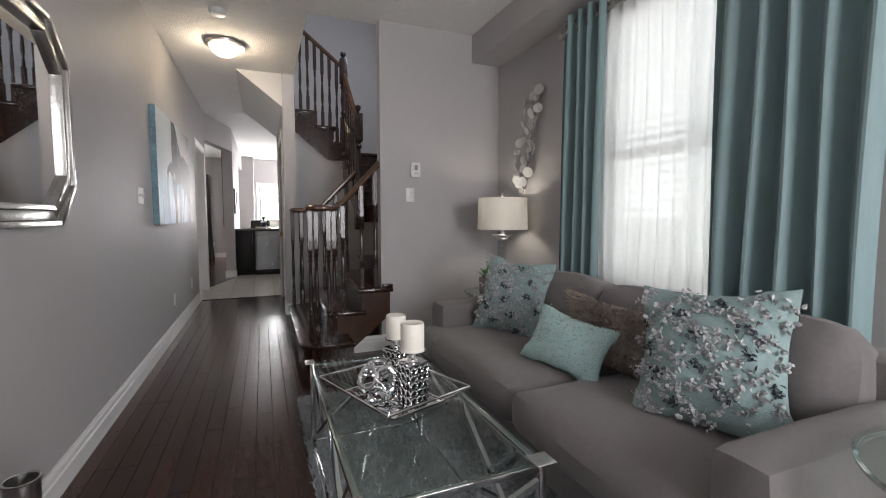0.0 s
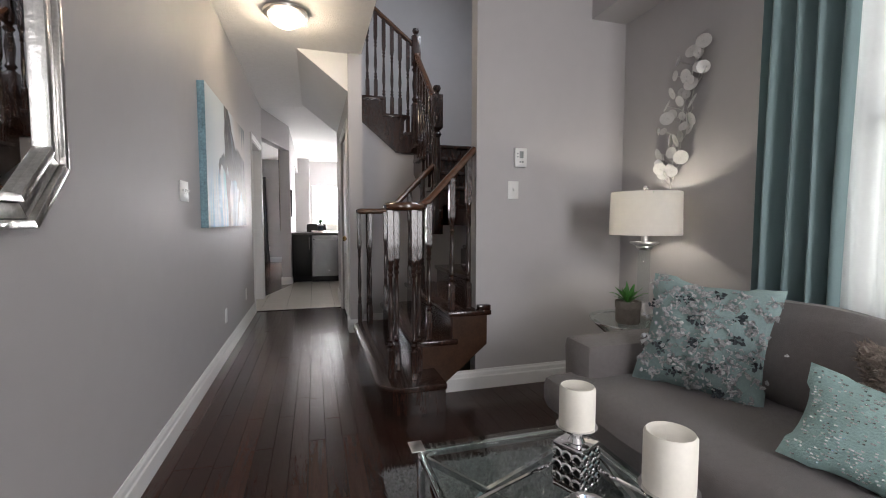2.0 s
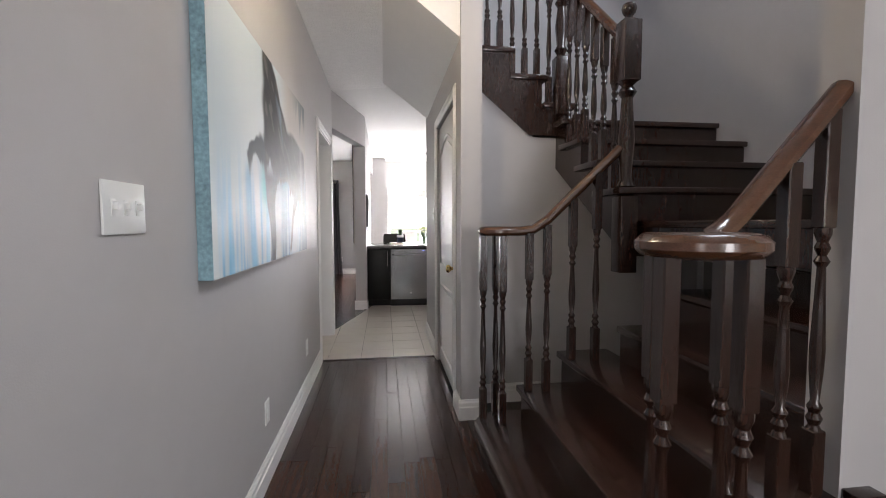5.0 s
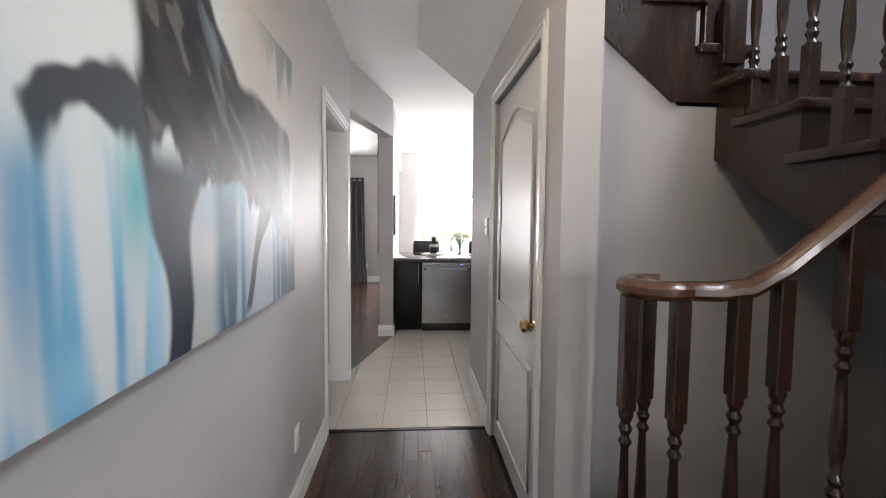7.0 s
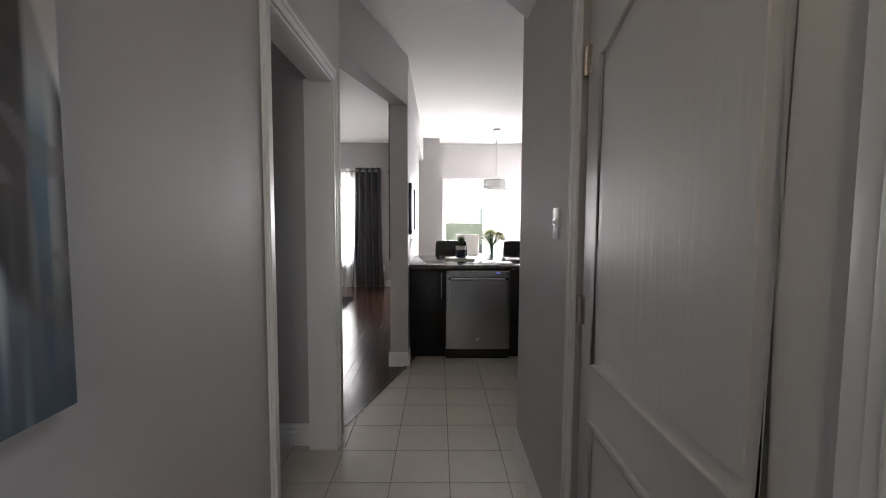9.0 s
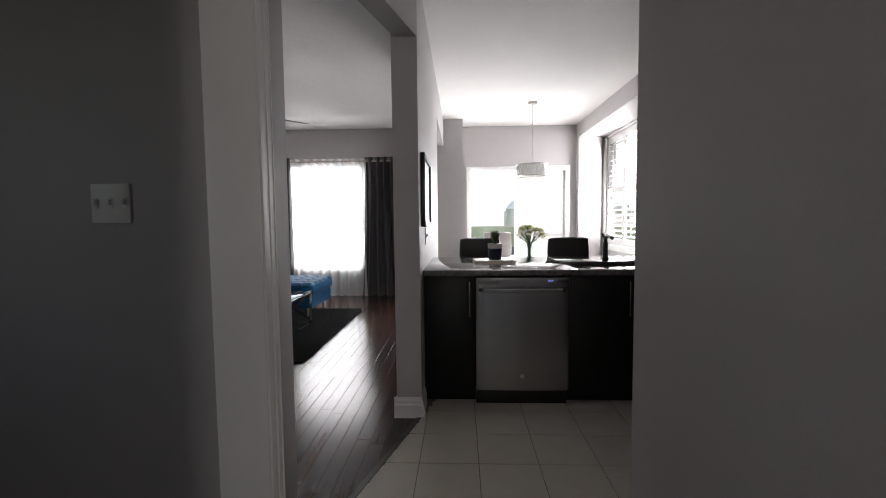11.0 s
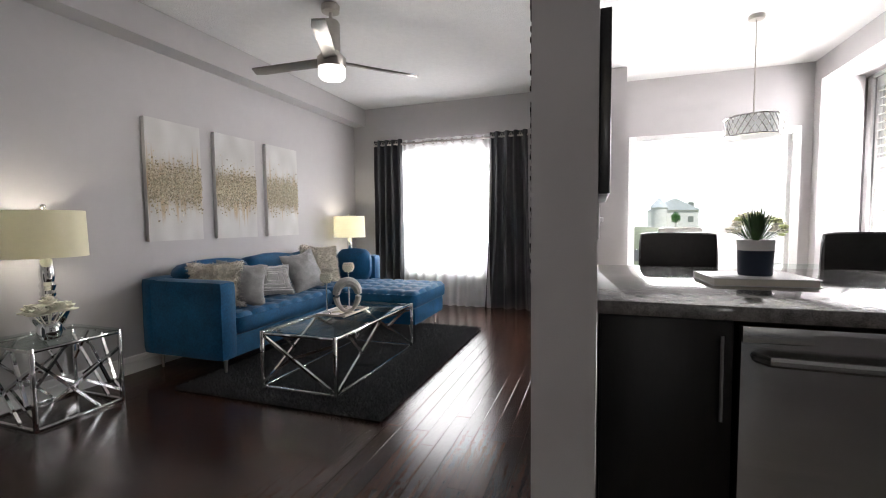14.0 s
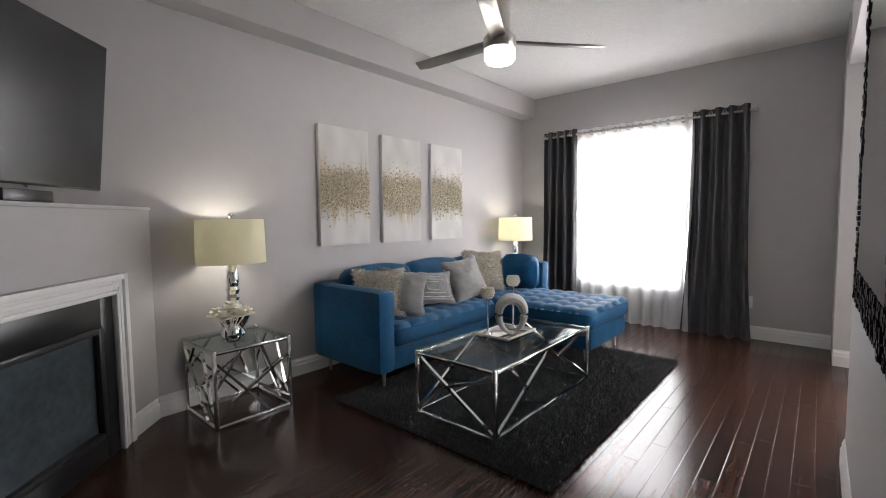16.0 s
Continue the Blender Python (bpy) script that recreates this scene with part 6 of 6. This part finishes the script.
def bloom(s, x, y, z, r, seed):
    rnd = random.Random(seed)
    for ring, (n, rr, up) in enumerate(((5, 0.25, 0.5), (7, 0.6, 0.3), (9, 0.95, 0.0))):
        for k in range(n):
            a = 6.283 * k / n + ring + rnd.uniform(-0.2, 0.2)
            m = Matrix.Translation((x, y, z)) @ Matrix.Rotation(a, 4, "Z") @ Matrix.Translation((r * rr * 0.6, 0, r * up)) @ Matrix.Rotation(-0.9 + 0.35 * ring, 4, "Y")
            s.ball(0, 0, 0, r * 0.42, 1.1, 1.0, 0.16, 8, m)


fv = thing("flower_bowl", at(-3.14, 9.80, 0.47), "cream silk roses in a round chrome vase", "vase")
Shape().lathe(0, 0, [(0.03, 0), (0.05, 0.01), (0.06, 0.04), (0.058, 0.08), (0.045, 0.1), (0.04, 0.095)], 24).done("bowl", CHROME, fv)
s = Shape()
for k, (x, y, z) in enumerate(((0, 0, 0.2), (0.07, 0.02, 0.17), (-0.06, 0.05, 0.17), (-0.05, -0.06, 0.16), (0.05, -0.07, 0.16), (0.02, 0.08, 0.16))):
    bloom(s, x, y, z, 0.06, k)
    s.tube([(0, 0, 0.05), (x, y, z)], 0.004, 5)
s.done("rose", PETAL, fv)

tt = thing("tray", at(-2.06, 11.18, 0.412, 0), "mirrored silver tray on the glass table", "tray")
boxes("plate", [(-0.12, -0.17, 0.006, 0.12, 0.17, 0.014)], MIRROR, 0.002, tt)
s = Shape()
s.tube([(-0.125, -0.175, 0.016), (0.125, -0.175, 0.016), (0.125, 0.175, 0.016), (-0.125, 0.175, 0.016)], 0.008, 8, True)
for x in (-0.1, 0.1):
    for y in (-0.15, 0.15):
        s.cyl(x, y, 0, 0.01, 0.01, n=8)
s.done("rim", SILVER, tt)
hp = thing("ring_ornament", at(-2.0, 11.15, 0.427, 40), "grey glittered open ring sculpture", "ornament")
s = Shape()
s.tube([(0.085 * math.cos(t) * (1 + 0.1 * math.sin(t)), 0, 0.125 + 0.115 * math.sin(t)) for t in (2 * math.pi * k / 36 for k in range(36))], [0.026 + 0.012 * math.sin(2 * math.pi * k / 36) for k in range(36)], 10, True)
for v in s.bm.verts:
    v.co.y *= 1.5
    v.co.z = max(0.0, v.co.z)
s.done("ring", GREYCER, hp)
for x, y, h in ((-2.13, 11.06, 0.24), (-2.08, 11.30, 0.30)):
    c = thing("candlestick", at(x, y, 0.427), "slim silver candlestick with beaded crystal cup", "candle holder", "candlesticks")
    Shape().lathe(0, 0, [(0.032, 0), (0.03, 0.008), (0.008, 0.02), (0.005, 0.05), (0.009, h * 0.4), (0.005, h * 0.45), (0.005, h - 0.02), (0.02, h)], 16).done("stem", CHROME, c)
    s = Shape()
    for j in range(5):
        rr = (0.028, 0.038, 0.042, 0.04, 0.034)[j]
        for k in range(13):
            s.ball(rr * math.cos(k * 0.483 + j * 0.24), rr * math.sin(k * 0.483 + j * 0.24), h + 0.008 + j * 0.0145, 0.0085, n=6)
    s.done("cup", PETAL, c)
    Shape().cyl(0, 0, h, h + 0.06, 0.028, n=14).done("votive", WAX, c)

# window dressing
rod((-3.12, 13.74, 2.20), (-0.94, 13.74, 2.20), 0.012, "brushed nickel curtain rod", 0.02)
curtain("curtain", (-2.70, 13.75), (-3.12, 13.75), 0.02, 2.265, 4, 0.05, SLATE, "charcoal grommet curtain beside the living room window", seed=4, flare=1.1)
curtain("curtain", (-0.99, 13.75), (-1.46, 13.75), 0.0, 2.265, 4, 0.05, SLATE, "charcoal grommet curtain beside the living room window", seed=5, flare=1.3)
curtain("sheer_curtain", (-1.46, 13.76), (-2.70, 13.76), 0.0, 2.25, 9, 0.03, SHEER, "white sheer voile curtain over the window", thick=0, seed=6)
boxes("trim_living_window", [(-2.79, 13.82, 0.40, -2.72, 13.84, 2.12), (-1.52, 13.82, 0.40, -1.45, 13.84, 2.12), (-2.72, 13.82, 2.06, -1.52, 13.84, 2.12), (-2.79, 13.80, 0.40, -1.45, 13.84, 0.46)], TRIM, 0.003, label="white window casing", **ST)

# corner fireplace, facing the room at 45 degrees; X runs along its face
FM = pose(-3.5, 9.50, 0, 0, 0, -45)
fpl = thing("fireplace", FM, "corner gas fireplace with white moulded surround and painted chimney box", "fireplace")
boxes("chimney_box", [(0, -1.6, 0, 0.34, 0, 1.27), (1.34, -1.6, 0, 2.26, 0, 1.27), (0.34, -1.6, 0.86, 1.34, 0, 1.27)], WALL, 0, fpl)
boxes("ledge", [(0, -1.6, 1.2701, 2.27, 0.012, 1.29)], WALL, 0.004, fpl)
s = Shape()
for k, (d0, d1, t) in enumerate(((0, 0.1, 0.02), (0.0, 0.03, 0.035), (0.045, 0.065, 0.03), (0.08, 0.1, 0.038))):
    x0, x1, z1 = 0.34 - 0.06, 1.34 + 0.06, 0.93
    s.box(x0 + d0, 0.001, 0, x0 + d1, t, z1 - d0, 0.003).box(x1 - d1, 0.001, 0, x1 - d0, t, z1 - d0, 0.003).box(x0 + d1, 0.001, z1 - d1, x1 - d1, t, z1 - d0, 0.003)
s.done("surround", TRIM, fpl)
boxes("insert_frame", [(0.38, -0.02, 0.0, 0.47, 0.012, 0.83), (1.21, -0.02, 0.0, 1.3, 0.012, 0.83), (0.47, -0.02, 0.68, 1.21, 0.012, 0.83), (0.47, -0.02, 0.0, 1.21, 0.012, 0.12)], BLACK, 0.003, fpl)
boxes("door_frame", [(0.47, -0.03, 0.12, 0.50, 0.02, 0.68), (1.18, -0.03, 0.12, 1.21, 0.02, 0.68), (0.50, -0.03, 0.65, 1.18, 0.02, 0.68), (0.50, -0.03, 0.12, 1.18, 0.02, 0.15)], BLACK, 0.003, fpl)
boxes("fire_glass", [(0.5, -0.02, 0.15, 1.18, -0.012, 0.65)], mat("smoked_glass", (0.05, 0.06, 0.065), 0.12, var=0.3, scale=3), 0, fpl)
boxes("firebox", [(0.34, -0.4, 0.0, 1.34, -0.38, 0.86)], BLACK, 0, fpl)
boxes("baseboard", [(0.02, 0.0, 0, 0.28, 0.016, 0.10), (0.02, 0.0, 0.10, 0.28, 0.01, 0.13)], TRIM, 0.003, fpl)
tv = thing("television", pose(-2.81, 8.80, 1.72, 0, 0, -47) @ pose(0, 0, 0, -6, 0, 0), "large black flat-screen television over the fireplace", "television")
boxes("bezel", [(-0.62, -0.03, -0.36, 0.62, 0.0, 0.36)], BLACK, 0.004, tv)
boxes("screen", [(-0.612, 0.0, -0.35, 0.612, 0.003, 0.352)], SCREEN, 0, tv)
boxes("mount", [(-0.1, -0.35, -0.1, 0.1, -0.03, 0.1)], BLACK, 0.003, tv)
cb = thing("cable_box", pose(-2.98, 8.86, 1.291, 0, 0, -45), "black media box with cable on the ledge", "media player")
boxes("case", [(-0.12, -0.09, 0, 0.12, 0.09, 0.05)], BLACK, 0.004, cb)
Shape().tube([(0.08, 0, 0.05), (0.1, 0.02, 0.08), (0.0, 0.03, 0.09), (-0.1, 0.0, 0.07)], 0.004, 6).done("cable", BLACK, cb)

# ---- outdoors
boxes("ground", [(-300, 14.05, -0.45, 300, 500, -0.4), (-300, -300, -0.45, 300, -2.3, -0.4), (2.6, -2.3, -0.45, 300, 14.05, -0.4), (-300, -2.3, -0.45, -3.8, 14.05, -0.4)], GRASS, label="green lawn round the house", **ST)
boxes("road", [(-300, 26, -0.399, 300, 33, -0.39)], ROADM, label="grey asphalt street", **ST)


def house(x, y, w, h, turret):
    ob = thing("house", at(x, y, -0.4), "two-storey brick house across the street", "house", "houses across the street")
    # walls and roofs wear the pale tones that stand in for outdoor glare
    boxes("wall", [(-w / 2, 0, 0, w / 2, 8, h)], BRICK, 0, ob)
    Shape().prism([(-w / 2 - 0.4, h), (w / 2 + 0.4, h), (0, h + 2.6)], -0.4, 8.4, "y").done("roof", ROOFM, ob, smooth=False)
    for i in range(3):
        for z in (1.0, 3.9):
            xx = -w / 2 + (i + 0.5) * w / 3
            wn_ = boxes("window", [(xx - 0.6, -0.06, z, xx + 0.6, 0.02, z + 1.4)], PLASTIC, 0.02, ob)
            boxes("pane", [(xx - 0.5, -0.08, z + 0.1, xx + 0.5, -0.06, z + 1.3)], GREYPL, 0, wn_)
    if turret:
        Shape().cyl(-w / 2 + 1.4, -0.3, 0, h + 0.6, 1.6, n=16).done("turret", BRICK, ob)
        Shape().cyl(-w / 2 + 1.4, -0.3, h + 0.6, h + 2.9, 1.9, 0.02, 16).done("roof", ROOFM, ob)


house(15.5, 112, 9, 3.6, True)
house(-10, 113, 10, 3.4, False)
house(36, 112, 10, 3.4, False)
bd = Shape().box(-160, 130, -5, 160, 130.5, 80).done("backdrop", glow("hazy_sky", (0.95, 0.97, 1.0), 2.5), smooth=False, label="bright hazy sky in the distance", **ST)
lp = thing("street_lamp", at(0.2, 25, -0.4), "grey street lamp post by the road", "street lamp")
Shape().lathe(0, 0, [(0.12, 0), (0.08, 0.6), (0.06, 6.5)], 10).tube([(0, 0, 6.4), (0.5, 0, 6.8), (1.4, 0, 6.9)], 0.04, 6).box(1.2, -0.1, 6.82, 1.8, 0.1, 6.92, 0.02).done("post", GREYPL, lp)


def tree(x, y, h, seed):
    ob = thing("tree", at(x, y, -0.4), "small leafy green garden tree", "tree", "garden trees")
    rnd = random.Random(seed)
    s = Shape().tube([(0, 0, 0), (0.05, 0, h * 0.3), (0, 0.05, h * 0.6), (0.05, 0, h * 0.9)], [0.12, 0.09, 0.06, 0.02], 8)
    for k in range(7):
        a, z = k * 2.4, h * (0.35 + 0.07 * k)
        s.tube([(0.03, 0, z), (h * 0.12 * math.cos(a), h * 0.12 * math.sin(a), z + h * 0.1), (h * 0.2 * math.cos(a), h * 0.2 * math.sin(a), z + h * 0.16)], [0.05, 0.03, 0.01], 6)
    s.done("trunk", STAIN, ob)
    v, f = [], []
    for k in range(2500):
        d = Vector((rnd.gauss(0, 1), rnd.gauss(0, 1), rnd.gauss(0, 1))).normalized() * rnd.random() ** 0.5
        q = NZ(d * 2.2 + Vector((seed, 0, 0)))
        p = Vector((d.x * h * 0.28, d.y * h * 0.28, h * 0.68 + d.z * h * 0.36)) * 1.0
        if q < -0.12:
            continue
        e, g_ = Vector((rnd.uniform(-1, 1), rnd.uniform(-1, 1), rnd.uniform(-1, 1))) * 0.12, Vector((rnd.uniform(-1, 1), rnd.uniform(-1, 1), rnd.uniform(-1, 1))) * 0.12
        i = len(v)
        v += [p, p + e, p + e + g_, p + g_]
        f.append((i, i + 1, i + 2, i + 3))
    strands("leaf", v, f, LEAF, ob)


tree(14.5, 104, 3.0, 1)
tree(-13, 90, 4.0, 2)

# ---- floor pieces
def clip_poly(x, y):
    """Whether a place is tiled."""
    edge = y < 8.16 and x > -2.0 or x > -0.49 + (y - 8.16) * (0.318 / 1.14)
    return 6.97 < y and edge and (x < DX or y > 7.86 or y < 5) and (x > -0.3 or y < 9.6)


floor = tagged(new("floor"), label="dark hardwood strip floor", kind="structure")
floor_tiles = tagged(new("floor_tiled"), label="beige ceramic tile floor", kind="structure")
prng = random.Random(5)
PW = 0.083
plank_meshes = []
for L_ in (0.55, 0.75, 0.95, 1.15):
    s = Shape().box(0.0008, 0.0008, -0.005, PW - 0.0008, L_ - 0.0008, 0, 0.0012, seg=1)
    me = bpy.data.meshes.new("plank")
    s.bm.to_mesh(me)
    s.bm.free()
    me.materials.append(PLANK)
    plank_meshes.append((L_, me))
near_planks, far_bm = 0, Shape()
for zone, (x0, x1, y0, y1) in enumerate(((-0.485, 2.36, -2.1, 5.9), (-0.485, 0.56, 5.9, 6.97), (-3.5, -0.17, 7.9, 13.84))):
    col = 0
    x = x0
    while x < x1 - 0.01:
        w = min(PW, x1 - x)
        lo = y0
        if zone == 2:
            lo = max(y0, 8.16 + (x + 0.49) * 1.14 / 0.318) if x > -0.49 else y0
        y = lo
        first = True
        while y < y1 - 0.02:
            L_, me = prng.choice(plank_meshes)
            if first:
                L_ *= prng.uniform(0.3, 1)
            end = min(y1, y + L_)
            full = not first and end == y + L_ and w > PW - 0.001
            close = (zone == 0 and x < 0.55 and 0.9 < y < 5.0) or (zone == 1 and y > 5.9) or (zone == 2 and x > -1.3 and 8.3 < y < 12.5)
            if full and close and near_planks < 300:
                o = bpy.data.objects.new("plank", me)
                scene.collection.objects.link(o)
                o.location = (x, y, prng.uniform(-0.0004, 0.0004))
                o.parent = floor
                near_planks += 1
            else:
                far_bm.box(x + 0.0008, y + 0.0008, -0.005, x + w - 0.0008, end - 0.0008, prng.uniform(-0.0004, 0.0004))
            y, first = end, False
        x += PW
fp = far_bm.done("plank", PLANK, floor, smooth=False)
fp["kind"] = "stuff"
TW, TD = 0.303, 0.307
tm = Shape().box(0.002, 0.002, -0.005, TW - 0.002, TD - 0.002, 0.0012, 0.0015, seg=1)
tile_me = bpy.data.meshes.new("tile")
tm.bm.to_mesh(tile_me)
tm.bm.free()
tile_me.materials.append(TILE)
edge_bm = Shape()
for i in range(-8, 9):
    for j in range(-4, 8):
        x, y = 0.165 + i * TW, 7.86 + j * TD
        corners = [clip_poly(x + a * TW, y + b * TD) for a in (0.02, 0.98) for b in (0.02, 0.98)]
        if x < -2 or x > 2.3 or y > 9.6:
            continue
        if all(corners):
            o = bpy.data.objects.new("tile", tile_me)
            scene.collection.objects.link(o)
            o.location, o.parent = (x, y, 0), floor_tiles
        elif any(corners) or clip_poly(x + TW / 2, y + TD / 2):
            n = 14
            for a in range(n):
                lo = [b for b in range(n) if clip_poly(x + (a + 0.5) / n * TW, y + (b + 0.5) / n * TD)]
                if lo:
                    edge_bm.box(x + max(0.002, a / n * TW), y + max(0.002, lo[0] / n * TD), -0.005, x + min(TW - 0.002, (a + 1) / n * TW), y + min(TD - 0.002, (lo[-1] + 1) / n * TD), 0.001)
edge_bm.done("tile", TILE, floor_tiles, smooth=False)["kind"] = "stuff"
boxes("grout_bed", [(-0.49, 6.97, -0.004, 0.56, 7.9, -0.003), (-2.0, 6.97, -0.004, -0.49, 7.93, -0.003), (-0.3, 7.9, -0.004, 2.4, 9.6, -0.003), (0.56, 7.86, -0.0045, 2.4, 9.6, -0.0035)], GROUT, 0, floor_tiles)
boxes("trim_threshold", [(-0.485, 6.955, -0.004, 0.56, 6.985, 0.006)], STAINX, 0.002, label="dark wood floor threshold strip", **ST)
thr = Shape().prism([(-0.515, 8.165), (-0.487, 8.155), (-0.168, 9.295), (-0.196, 9.305)], -0.004, 0.006).done("trim_threshold_living", STAINX, smooth=False, label="dark wood floor threshold strip", **ST)
